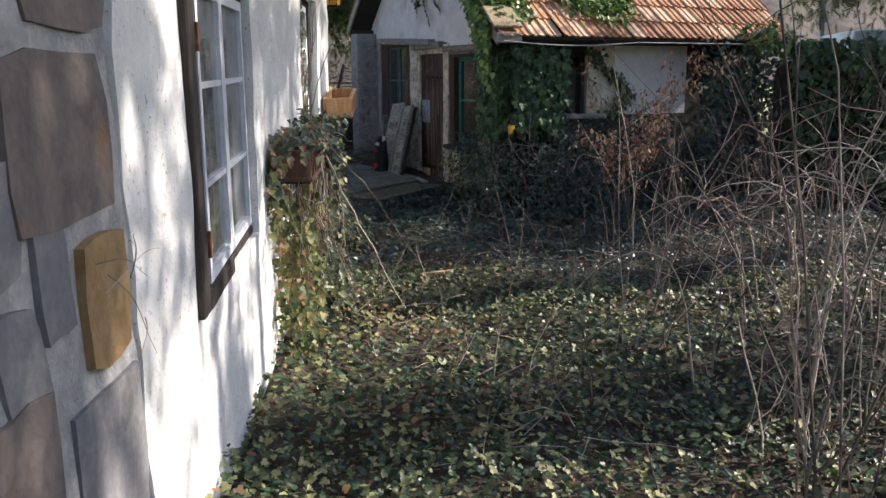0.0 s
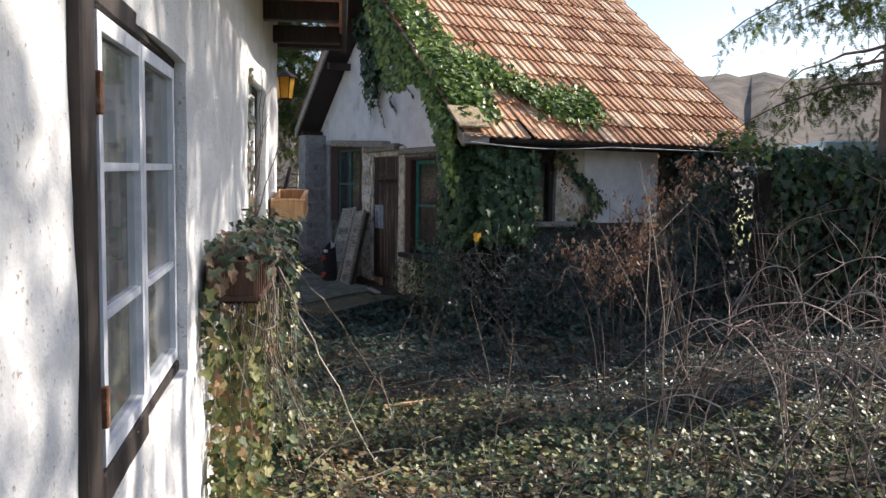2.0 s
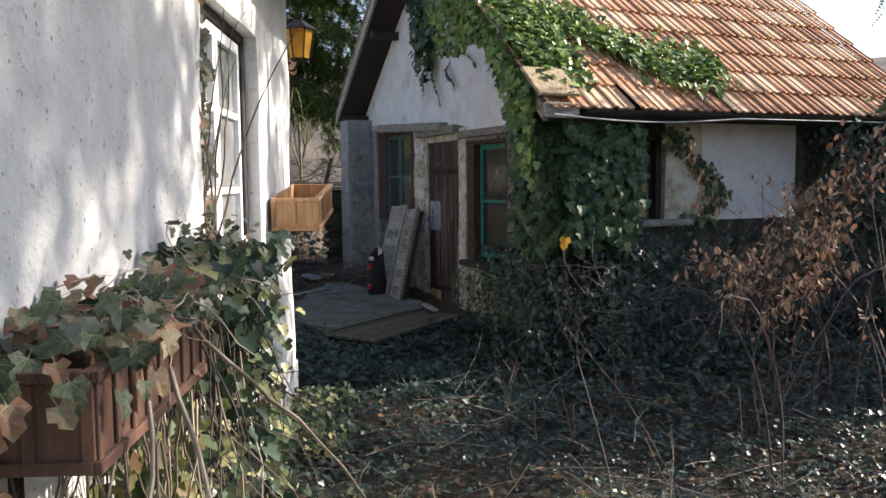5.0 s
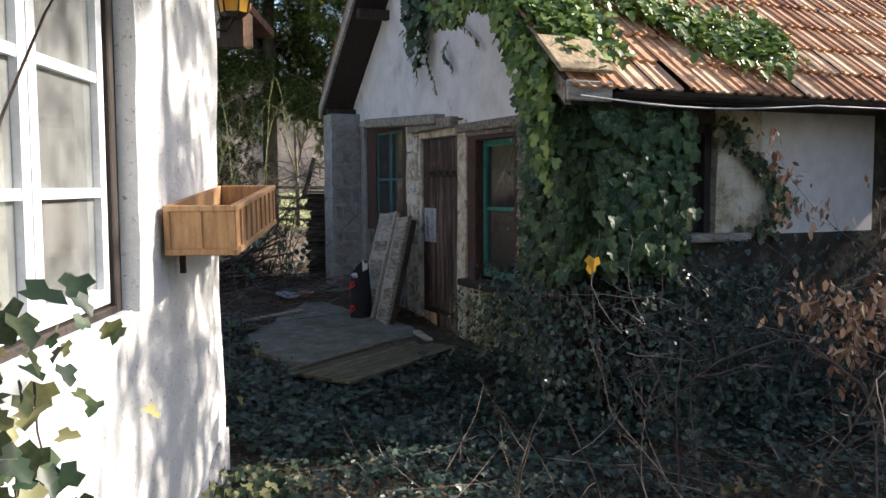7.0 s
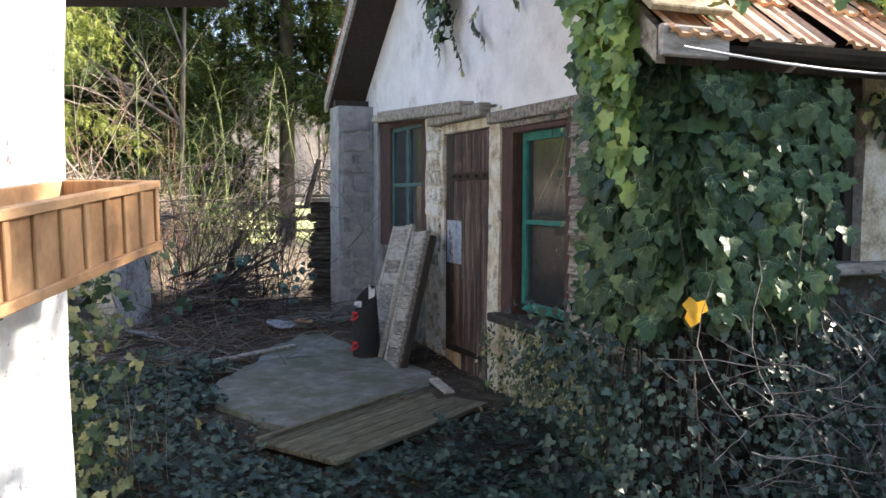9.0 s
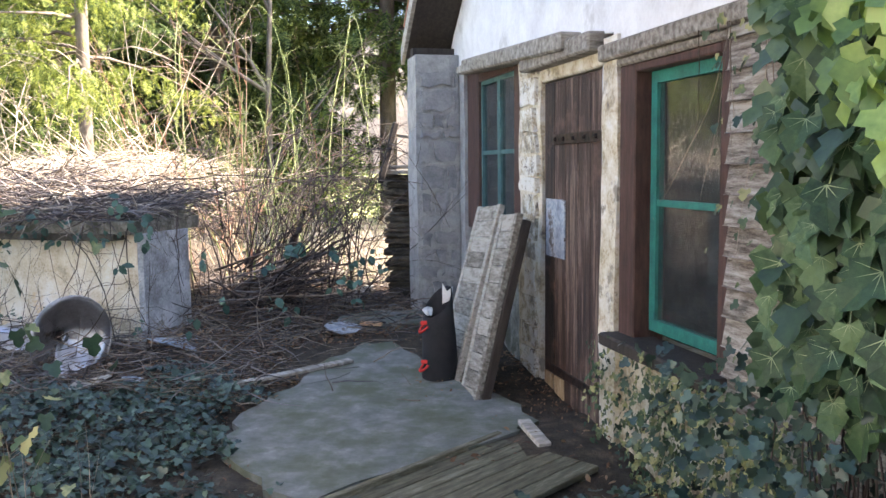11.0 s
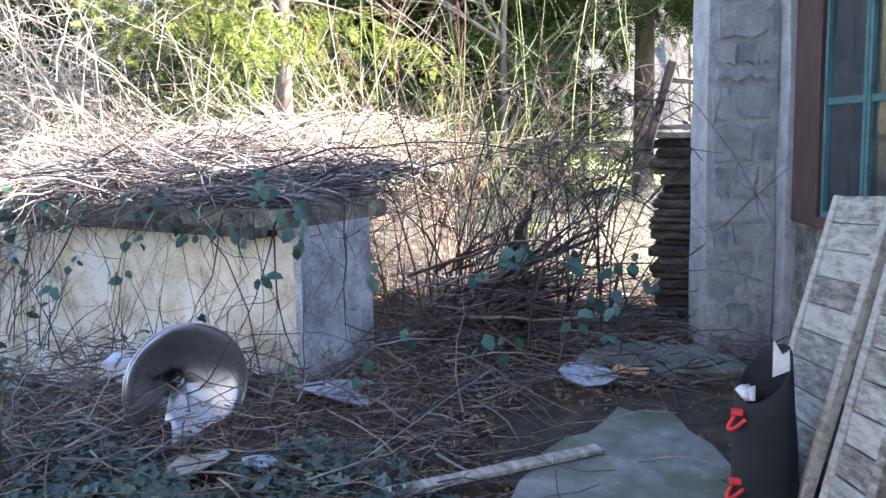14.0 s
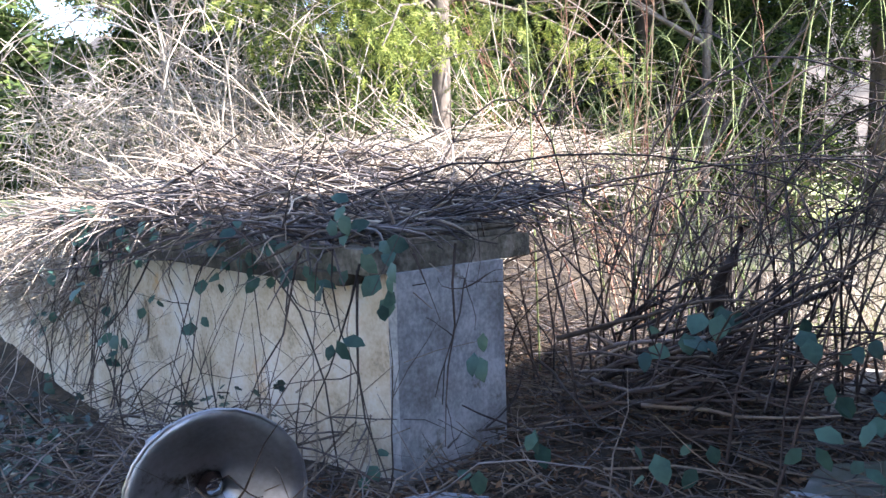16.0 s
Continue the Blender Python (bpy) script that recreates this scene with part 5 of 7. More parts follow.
def draping_brambles():
    """Stems that hang over the cellar's front, with a few leaves."""
    lines, pts = [], []
    base = Matrix.Translation((-2.0, 15.32, 0.12)) @ pose(0, 0, 0, 0, 0, -11)
    for _ in range(26):
        x = R.uniform(-2.5, 0.35)
        p0 = np.array(base @ Vector((x, -0.16 if x < 0.1 else R.uniform(0, 0.5), R.uniform(0.75, 0.95))))
        out = branching(R, p0, (R.normal() * 0.25, -0.2, -1), R.uniform(0.4, 0.95), R.uniform(0.0025, 0.0065), 2, 0.16, (1, 4), 0.02, 0.6, 0.45)
        lines += out
    for _ in range(26):
        x = R.uniform(-2.6, 0.3)
        p0 = np.array(base @ Vector((x, -0.15 - R.uniform(0, 0.3), 0.0)))
        lines += branching(R, p0, (R.normal() * 0.3, 0.1, 1), R.uniform(0.3, 0.8), R.uniform(0.003, 0.006), 1, 0.12, (2, 4), 0.0, 0.6, 0.5)
    arcs = [((-3.2, 15.0, 0.15), (-1.9, 14.9, 0.55), (-1.35, 14.9, 0.1)), ((-1.3, 15.3, 0.2), (-0.9, 14.8, 0.62), (-0.45, 14.7, 0.2)), ((-2.6, 15.6, 1.1), (-1.2, 15.9, 1.55), (-0.3, 16.2, 0.9)),
            ((-1.9, 15.7, 1.05), (-1.0, 16.1, 1.35), (0.0, 16.0, 1.2)), ((-2.9, 14.6, 0.1), (-2.5, 14.7, 0.35), (-1.9, 14.7, 0.25))]
    for a, b, c in arcs:
        a, b, c = map(np.array, (a, b, c))
        t = np.linspace(0, 1, 14)[:, None]
        p = a * (1 - t) ** 2 + 2 * b * t * (1 - t) + c * t ** 2 + R.normal(0, 0.008, (14, 3))
        lines.append((p, np.linspace(0.006, 0.0025, 14)))
    o = tubes("bramble", lines, M["dark_twig"])
    tagged(o, "dark wiry bramble stems trailing over the cellar front", "bramble", kind="stuff")
    for p, r in lines[::15]:
        pts.append(p[-1])
    for _ in range(26):
        pts.append(np.array(base @ Vector((R.uniform(-2.6, 0.3), -0.17, R.uniform(0.7, 1.0)))))
    for _ in range(16):
        pts.append(np.array((R.uniform(-1.4, -0.3), R.uniform(14.9, 16.4), R.uniform(0.25, 0.9))))
    pts = np.array(pts)
    pts = np.repeat(pts, 3, 0) + R.normal(0, 0.028, (3 * len(pts), 3))
    o = leaves("bramble_leaf", pts, np.tile([0.2, -0.8, 0.5], (len(pts), 1)), R.uniform(0.05, 0.095, len(pts)), M["bramble_green"], shape="bramble", rng=R, droop=0.4, down=(0, 0, -1))
    tagged(o, "scattered blue-green bramble leaves on the stems", "leaves", kind="stuff")


M["bramble_green"] = material("blue_green_bramble_leaf", [(0.3, (0.02, 0.055, 0.045)), (0.7, (0.07, 0.14, 0.1))], 5, 0.5, 0.2, 60, island=0.4, spec=0.35, trans=0.15)
M["dark_twig"] = material("dark_wiry_twig", [(0.3, (0.025, 0.02, 0.02)), (0.7, (0.1, 0.075, 0.065))], 5, 0.8, 0.2, 60, island=0.4)
draping_brambles()


def shrub(name, at, n, height, spread, mat, label, r=0.008, depth=2, lean=(0, 0), gravity=0.01, category="shrub", kids=(3, 6), sp=0.55):
    lines = []
    for _ in range(n):
        x, y = at[0] + R.normal(0, spread * 0.25), at[1] + R.normal(0, spread * 0.25)
        d = (R.normal(0, spread * 0.3) + lean[0], R.normal(0, spread * 0.3) + lean[1], 1)
        branching(R, (x, y, float(ground_z(x, y)) - 0.03), d, height * R.uniform(0.6, 1.1), r * R.uniform(0.6, 1.2), depth, 0.1, kids, gravity, sp, 0.4, lines)
    t = thing(name, None, label, category)
    o = tubes("stem", lines, mat, t)
    tagged(o, kind="stuff")
    return t, lines


# bare bushes of the yard
M["pink_cane"] = material("pinkish_bramble_cane", [(0.25, (0.12, 0.07, 0.06)), (0.5, (0.3, 0.2, 0.17)), (0.78, (0.5, 0.42, 0.37))], 5, 0.7, 0.1, 60, island=0.5)
shrub("young_tree", (1.32, 3.1), 5, 3.0, 0.12, M["bark"], "cluster of bare gray saplings rising from ivy", 0.008, 2, category="sapling")
shrub("young_tree", (2.5, 4.4), 4, 2.2, 0.3, M["bark"], "bare gray saplings in the overgrown yard", 0.009, 2, (0.05, 0.0), category="sapling")
for k, (x, y, n, h, m) in enumerate([(1.15, 5.2, 3, 0.9, "twig"), (1.9, 5.6, 4, 1.1, "twig"), (2.7, 6.0, 6, 1.3, "twig"), (2.1, 7.0, 3, 1.0, "pink_cane"), (3.3, 7.2, 7, 1.5, "twig"), (2.9, 8.2, 6, 1.4, "dark_twig"),
                                     (1.55, 7.9, 3, 1.1, "dark_twig"), (3.9, 8.9, 12, 1.8, "dark_twig"), (3.0, 9.5, 6, 1.4, "dark_twig"), (2.2, 9.3, 4, 1.2, "dark_twig"), (4.6, 7.6, 8, 1.6, "dark_twig"), (2.9, 4.6, 5, 1.0, "straw"),
                                     (4.0, 5.8, 7, 1.3, "straw"), (1.8, 4.4, 5, 0.9, "straw"), (0.75, 7.3, 3, 0.7, "twig"), (0.3, 7.0, 3, 0.5, "twig"), (1.3, 9.3, 4, 0.9, "twig"), (0.55, 5.5, 4, 0.55, "straw")]):
    shrub("bare_shrub", (x, y), n, h, 0.75, M[m], "bare leafless thorny shrub growing out of ground ivy", 0.0065, 2, gravity=0.03, sp=0.8)
shrub("climbing_stem", (1.55, 5.9), 2, 2.1, 0.12, M["straw"], "tall thin bare stem standing in the yard", 0.006, 1, (-0.02, 0.02), category="sapling")
shrub("climbing_stem", (2.05, 6.6), 2, 2.3, 0.25, M["bark"], "tall thin bare sapling standing in the yard", 0.008, 2, (0.05, 0.05), category="sapling")
t, lines = shrub("dead_leaved_shrub", (2.6, 9.2), 5, 1.75, 0.35, M["bark"], "thin shrub with hanging brown dead leaves", 0.007, 2, category="shrub")
pts = np.concatenate([p[2:] for p, r in lines])
pts = pts[pts[:, 2] > 0.45]
pts = np.repeat(pts, 7, 0) + R.normal(0, 0.04, (7 * len(pts), 3))
tagged(leaves("dead_leaf", pts, R.normal(0, 1, (len(pts), 3)), R.uniform(0.03, 0.065, len(pts)), M["hanging_leaf"], t, shape="oval", rng=R, down=(0, 0, -1.2)), kind="stuff")

# bushes by the cellar and beyond
shrub("bare_bush", (-1.3, 16.6), 14, 1.7, 1.2, M["dark_twig"], "large bare bush of dark arching stems beside the cellar", 0.008, 2, (0.15, 0), 0.05)
shrub("bare_bush", (-1.9, 17.5), 7, 2.4, 1.2, M["green_twig"], "bare bush of greenish stems behind the cellar", 0.008, 2, (0.05, 0), 0.02)
shrub("bare_bush", (-2.5, 18.5), 17, 2.8, 1.3, M["red_twig"], "tall bush of reddish orange bare stems behind the cellar", 0.01, 2, gravity=0.01)
shrub("bare_bush", (-4.2, 19.3), 20, 3.0, 2.5, M["straw"], "pale sunlit bare bush behind the bramble heap", 0.009, 2, gravity=0.04)
shrub("bare_bush", (-6.4, 19.0), 30, 2.6, 2.6, M["straw"], "pale arching sunlit bramble bush behind the cellar", 0.009, 2, (0.1, 0), gravity=0.08)
shrub("bare_bush", (-1.5, 19.8), 6, 1.6, 1.4, M["straw"], "pale bare bush before the field", 0.006, 2, gravity=0.03)
shrub("bare_bush", (-0.2, 22.5), 4, 3.0, 1.6, M["bark"], "thin bare trees before the fence", 0.016, 2, gravity=0.0)
shrub("bare_bush", (-5.0, 22.5), 10, 4.5, 3.0, M["red_twig"], "tall bare reddish saplings before the dark spruces", 0.014, 2, gravity=0.0)
shrub("bare_bush", (-0.75, 12.0), 8, 0.8, 0.4, M["twig"], "small bare bush by the house corner", 0.004, 1)
for (a, b, r) in (((-1.9, 16.9, 0.2), (-0.75, 16.9, 0.75), 0.02), ((-1.8, 16.6, 0.25), (-0.85, 17.1, 0.66), 0.025), ((-1.9, 16.4, 0.2), (-1.0, 16.8, 0.6), 0.018), ((-1.5, 16.9, 0.1), (-1.15, 16.7, 0.95), 0.05), ((-1.7, 16.2, 0.15), (-0.95, 16.6, 0.4), 0.022)):
    p = np.linspace(a, b, 8) + R.normal(0, 0.012, (8, 3))
    o = tubes("dead_branch", [(p, np.linspace(r, r * 0.5, 8))], M["dark_twig"], None, 7)
    tagged(o, "dark dead branch lying in the bush beside the cellar", "branch", "dead branches beside the cellar")


def arching(name, label, mat, base, n, reach, top, r, seed, spread=0.5, side=5, way=None):
    """Long canes that rise from one place and bow over, with short side shoots."""
    g = np.random.default_rng(seed)
    lines = []
    for _ in range(n):
        x, y = base[0] + g.normal(0, spread), base[1] + g.normal(0, spread)
        q = g.uniform(0, 2 * math.pi) if way is None else g.normal(way, 0.7)
        L, hgt = reach * g.uniform(0.5, 1.1), top * g.uniform(0.6, 1.15)
        t = np.linspace(0, 1, 13)
        p = np.stack([x + np.cos(q) * L * t ** 1.2, y + np.sin(q) * L * t ** 1.2, float(ground_z(x, y)) + hgt * np.sin(math.pi * 0.8 * t ** 0.75)], -1)
        p += np.cumsum(g.normal(0, 0.012, (13, 3)), 0)
        rr = r * g.uniform(0.6, 1.3)
        lines.append((p, np.linspace(rr, rr * 0.35, 13)))
        for _k in range(side):
            i = g.integers(3, 12)
            lines.append(stem(g, p[i], (g.normal(), g.normal(), g.normal() * 0.8 + 0.3), g.uniform(0.12, 0.45), rr * 0.45, 5, 0.16))
    t = thing(name, None, label, "shrub")
    tagged(tubes("cane", lines, M[mat], t, 4), kind="stuff")


arching("bramble_bush", "dark arching bramble canes beside the cellar", "dark_twig", (-1.35, 16.6), 46, 1.6, 1.0, 0.0058, 61, 0.5, 14)
arching("bramble_bush", "long dark arching canes rising beside the cellar", "dark_twig", (-1.5, 17.0), 30, 1.9, 1.5, 0.0055, 70, 0.45, 14, 0.1)
arching("bramble_bush", "greenish upright arching canes behind the cellar", "green_twig", (-1.6, 17.7), 8, 1.0, 2.5, 0.006, 62, 0.6, 12)
arching("bramble_bush", "pale sunlit arching brambles behind the cellar", "straw", (-6.2, 18.6), 60, 2.2, 2.0, 0.009, 63, 1.1, 12)
arching("bramble_bush", "pinkish arching bramble canes in the overgrown yard", "pink_cane", (3.1, 5.2), 10, 1.3, 0.95, 0.0055, 64, 0.55, 9, 2.6)
arching("bramble_bush", "pinkish arching bramble canes in the overgrown yard", "pink_cane", (3.5, 6.6), 12, 1.3, 1.1, 0.0055, 65, 0.6, 9, 2.8)
arching("bramble_bush", "bare arching bramble canes by the hedge", "dark_twig", (3.3, 8.4), 12, 1.2, 1.4, 0.006, 66, 0.6, 8)
arching("bramble_bush", "pale bare branches standing in the yard", "pink_cane", (1.55, 3.2), 9, 0.6, 1.45, 0.006, 68, 0.15, 9)
arching("bramble_bush", "pale bare branches standing in the yard", "straw", (2.35, 4.7), 10, 0.9, 1.3, 0.006, 69, 0.3, 8)
arching("bramble_bush", "low arching bramble canes in ground ivy", "pink_cane", (2.2, 4.0), 9, 1.0, 0.7, 0.006, 67, 0.4, 5, 1.8)


def brush_pile():
    g = np.random.default_rng(77)
    t = thing("brush_pile", None, "pile of long dead gray-brown branches beside the cellar", "brush pile")
    for mat, n in (("dark_twig", 62), ("gray_twig", 42), ("twig", 18)):
        lines = []
        for _ in range(n):
            u = g.random()
            x, y = -1.75 + 0.5 * g.random(), 16.6 + g.normal(0, 0.34)
            z = float(ground_z(x, y)) + 0.05 + 0.33 * u
            lines.append(stem(g, (x, y, z), (1, g.normal() * 0.6, g.normal(0.08, 0.3) + 0.2 * u), g.uniform(0.3, 1.2), g.uniform(0.003, 0.012), 8, 0.13, 0.01))
        tagged(tubes("branch", lines, M[mat], t, 5), kind="stuff")


brush_pile()


def ivy_patch(name, pts, nor, size, mat, label, stems=None, stem_mat="twig", down=(0, 0, -1), droop=0.35):
    t = thing(name, None, label, "ivy")
    tagged(leaves("leaf", pts, nor, size, M[mat], t, rng=R, droop=droop, down=down), kind="stuff")
    if stems:
        tagged(tubes("vine", stems, M[stem_mat], t), kind="stuff")
    return t


def shed_ivy():
    a3 = np.array(SHED.to_3x3())
    o3 = np.array(SHED.translation)

    def to_world(l):
        return l @ a3.T + o3
    # the thick corner
    n = 3000
    s = 9.9 + 1.15 * R.random(n) ** 1.4
    z = R.uniform(0.45, 2.1, n)
    w = -0.28 - 0.2 * np.sin(2.6 * s) * R.random(n) - 0.1 * R.random(n) + 0.3 * smooth(10.9, 11.4, s)
    front = np.stack([w, s, z], -1)
    keep = (R.random(n) < np.clip(1.25 - 1.1 * smooth(10.5, 11.0, s), 0, 1)) & (s < 10.1 + 0.33 * z) & (z > 0.85)
    f1, n1 = front[keep], np.tile([-1.0, -0.35, 0.35], (keep.sum(), 1))
    n = 4200
    w = R.uniform(-0.4, 0.42, n)
    z = 0.85 + 1.0 * R.random(n) ** 0.8
    s = 9.86 + 0.12 * R.random(n) + 0.14 * smooth(0.0, 0.6, w) + 0.05 * lumpy(w * 3, z * 3)
    keep = (w < 0.2 + 0.22 * R.random(n)) | (z > 1.75)
    f2, n2 = np.stack([w, s, z], -1)[keep], np.tile([-0.35, -1.0, 0.35], (keep.sum(), 1))
    pts, nor = to_world(np.concatenate([f1, f2])), np.concatenate([n1, n2]) @ a3.T
    stems = []
    for _ in range(90):
        p = to_world(np.array([[R.uniform(-0.4, 0.5), R.uniform(9.8, 10.7), R.uniform(-0.1, 0.2)]]))[0]
        stems.append(stem(R, p, (-0.05, 0, 1), R.uniform(0.6, 1.5), 0.005, 9, 0.05))
    ivy_patch("corner_ivy", pts, nor, R.uniform(0.055, 0.125, len(pts)), "ivy_big", "thick large-leaved green ivy on the outbuilding corner", stems, "dark_twig")
    n = 5200
    w, z = R.uniform(-0.75, 1.1, n), 1.0 * R.random(n) ** 0.9 - 0.18
    s = 9.98 - 0.55 * (1 - np.clip(z, 0, 1)) * R.random(n) ** 0.6
    s = np.where(w < -0.1, s + R.uniform(0, 1.0, n) * (w < -0.1), s)
    keep = R.random(n) < 0.85 + 0.3 * lumpy(w * 4, z * 4)
    l = np.stack([w, s, z], -1)[keep]
    # Shade at the corner foot is put into these leaves' colour.
    ivy_patch("scrub_ivy", to_world(l), np.tile([-0.5, -0.8, 0.6], (len(l), 1)) @ a3.T, R.uniform(0.022, 0.048, len(l)), "ivy_shaded", "dense small-leaved ivy at the foot of the corner, coloured dark for shade", droop=0.8)
    # Solid near-black box, added as the shade seen between the leaves.
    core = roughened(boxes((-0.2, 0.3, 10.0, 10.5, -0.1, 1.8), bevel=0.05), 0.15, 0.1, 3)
    ob = part("ivy_dark_core", core, M["core_shade"])
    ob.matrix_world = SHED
    tagged(ob, "solid dark core that stands for shade between the corner ivy leaves", "ivy", kind="stuff")
    # lower scrub under the side window
    dead = []
    for _ in range(340):
        w0, h0 = R.uniform(-0.4, 3.4), R.uniform(0.0, 0.9)
        dead.append(stem(R, to_world(np.array([[w0, 9.72 - 0.25 * R.random(), h0 * 0.8]]))[0], (R.normal(), R.normal() * 0.4 - 0.2, R.normal() * 0.8 + 0.4), R.uniform(0.2, 0.7), R.uniform(0.0015, 0.0045), 6, 0.2))
    o = tubes("scrub_stems", dead, M["gray_twig"])
    tagged(o, "thin dead stems in the scrub by the side wall", "twigs", kind="stuff")
    n = 3600
    w, z = R.uniform(-0.5, 3.6, n), R.uniform(-0.15, 1.0, n) ** 1
    z = z * np.where(w > 2.3, 1.9, 1.0)
    s = 9.95 - 0.5 * R.random(n) * (1 - np.clip(z, 0, 1)) + 0.1 * R.random(n)
    keep = R.random(n) < 0.5 + 0.5 * lumpy(w * 1.5, z * 2) + 0.5 * (w > 2.4)
    l = np.stack([w, s, z], -1)[keep]
    # Same shade-coloured leaves along the side wall foot.
    ivy_patch("wall_ivy", to_world(l), np.tile([-0.35, -1.0, 0.4], (len(l), 1)) @ a3.T, R.uniform(0.022, 0.05, len(l)), "ivy_shaded", "ivy and scrub at the foot of the side wall, coloured dark for shade")
    # vine on the white patch
    n = 220
    t = R.random(n)
    l = np.stack([1.15 + 0.25 * np.sin(t * 5) + R.normal(0, 0.07, n), np.full(n, 10.12), 1.0 + 0.85 * t], -1)
    ivy_patch("wall_ivy", to_world(l), np.tile([0, -1.0, 0.2], (n, 1)) @ a3.T, R.uniform(0.04, 0.08, n), "ivy", "ivy strand climbing the white side wall")
    # ivy along the verge, hanging on the gable and lying on the roof
    n = 5200
    s = R.uniform(9.9, 12.9, n)
    zr = 2.0 + 0.83 * (s - 9.81)
    drop = R.random(n) ** 1.6 * (0.5 + 0.35 * np.sin(3.3 * s + 1))
    w = -0.68 + 0.1 * R.random(n) - 0.05
    onroof = R.random(n) < 0.42
    w = np.where(onroof, -0.6 + 0.55 * R.random(n) ** 1.5, w)
    z = np.where(onroof, zr + 0.05 + 0.08 * R.random(n), zr - drop)
    keep = R.random(n) < 1.25 - 0.3 * (s - 9.9) * 0.8
    l = np.stack([w, s, z], -1)[keep]
    nn = np.where(onroof[keep][:, None], [[-0.2, -0.6, 0.8]], [[-1.0, -0.3, 0.3]])
    # Verge leaves use the brighter ivy copy, sunlight in its colour.
    ivy_patch("verge_ivy", to_world(l), nn @ a3.T, R.uniform(0.045, 0.095, len(l)), "ivy_sunlit", "green ivy hanging over the outbuilding roof edge, coloured bright as if sunlit", droop=0.45)
    # the curtain on the gable
    n = 900
    s = R.normal(13.35, 0.28, n)
    z = 3.9 - 1.35 * R.random(n) * np.exp(-((s - 13.35) / 0.4) ** 2)
    l = np.stack([-0.06 - 0.12 * R.random(n), s, z], -1)
    ivy_patch("gable_ivy", to_world(l), np.tile([-1.0, -0.1, 0.3], (n, 1)) @ a3.T, R.uniform(0.05, 0.1, n), "ivy_big", "green ivy curtain hanging on the white gable")
    for s0, z0, L in ((13.15, 2.75, 0.5), (12.55, 3.0, 0.45), (13.6, 2.9, 0.5), (12.75, 2.7, 0.3)):
        n = 26
        t = np.linspace(0, 1, n)
        l = np.stack([-0.05 + 0 * t, s0 + 0.1 * np.sin(5 * t) - 0.35 * t * (s0 < 12.7), z0 - L * t], -1)
        ivy_patch("gable_ivy", to_world(l), np.tile([-1.0, 0, 0.2], (n, 1)) @ a3.T, R.uniform(0.03, 0.06, n), "ivy", "thin ivy strand on the white gable", [(to_world(l), np.full(n, 0.003))])
    # patch on the tiles
    n = 1900
    t = R.random(n)
    w = -0.55 + 2.0 * t
    s = 10.3 + 0.15 * np.sin(6 * t) + R.normal(0, 0.16, n) * (1.15 - 0.4 * t) + 0.25 * np.exp(-((t - 0.35) / 0.15) ** 2)
    l = np.stack([w, s, 2.0 + 0.83 * (s - 9.81) + 0.06 + 0.1 * R.random(n)], -1)
    # Sunlight on the roof patch is put into the leaf colour.
    ivy_patch("roof_ivy", to_world(l), np.tile([-0.1, -0.6, 0.8], (n, 1)) @ a3.T, R.uniform(0.045, 0.09, n), "ivy_sunlit", "green ivy creeping over the clay tiles, coloured bright as if sunlit", droop=0.5)
    # creepers on the lower wall by the right window and the door
    n = 3000
    s, z = R.uniform(10.7, 12.62, n), R.uniform(-0.2, 0.52, n)
    keep = R.random(n) < 1.0 - 0.75 * smooth(11.7, 12.5, s) + 0.45 * lumpy(s * 3, z * 3)
    l = np.stack([-0.03 - 0.08 * R.random(n) - 0.1 * smooth(11.4, 10.8, s), s, z], -1)[keep]
    ivy_patch("creeping_ivy", to_world(l), np.tile([-1.0, -0.1, 0.3], (len(l), 1)) @ a3.T, R.uniform(0.02, 0.042, len(l)), "ivy", "small ivy creeping over the peeling lower wall")
    n = 300
    s, z = R.uniform(10.6, 11.5, n), R.uniform(0.45, 1.85, n)
    keep = R.random(n) < (0.85 - 0.6 * smooth(11.1, 11.7, s)) * (0.35 + 0.65 * smooth(0.8, 1.5, z))
    l = np.stack([-0.05 - 0.12 * R.random(n), s, z], -1)[keep]
    stems = [stem(R, to_world(np.array([[-0.06, R.uniform(11.0, 11.7), 1.85]]))[0], (0, 0.02, -1), R.uniform(0.4, 0.9), 0.0025, 10, 0.06) for _ in range(9)]
    ivy_patch("creeping_ivy", to_world(l), np.tile([-1.0, -0.1, 0.3], (len(l), 1)) @ a3.T, R.uniform(0.025, 0.055, len(l)), "ivy", "small ivy trailing over the clapboards and window frame", stems)
    # the one yellow leaf
    o = leaves("yellow_leaf", np.array([[1.735, 11.03, 0.93]]), np.array([[-0.5, -1.0, 0.2]]), np.array([0.11]), M["yellow_leaf"], None, rng=R, droop=0.01, down=(0, 0, -3))
    tagged(o, "single yellow ivy leaf on the corner ivy", "leaf")


# Near-black colour for the boxes that stand for shade inside ivy.
M["core_shade"] = material("dark_gap_core", [(0.35, (0.008, 0.009, 0.006)), (0.7, (0.035, 0.03, 0.022))], 12, 0.98, 1.0, 60, dist=0.03)
# Brighter copy of the ivy with sunlight put into its colour.
M["ivy_sunlit"] = material("sunlit_tint_ivy_leaf", [(0.25, (0.04, 0.085, 0.02)), (0.5, (0.11, 0.19, 0.04)), (0.78, (0.25, 0.35, 0.085))], 3, 0.42, 0.15, 60, island=0.5, spec=0.5, trans=0.2)
shed_ivy()


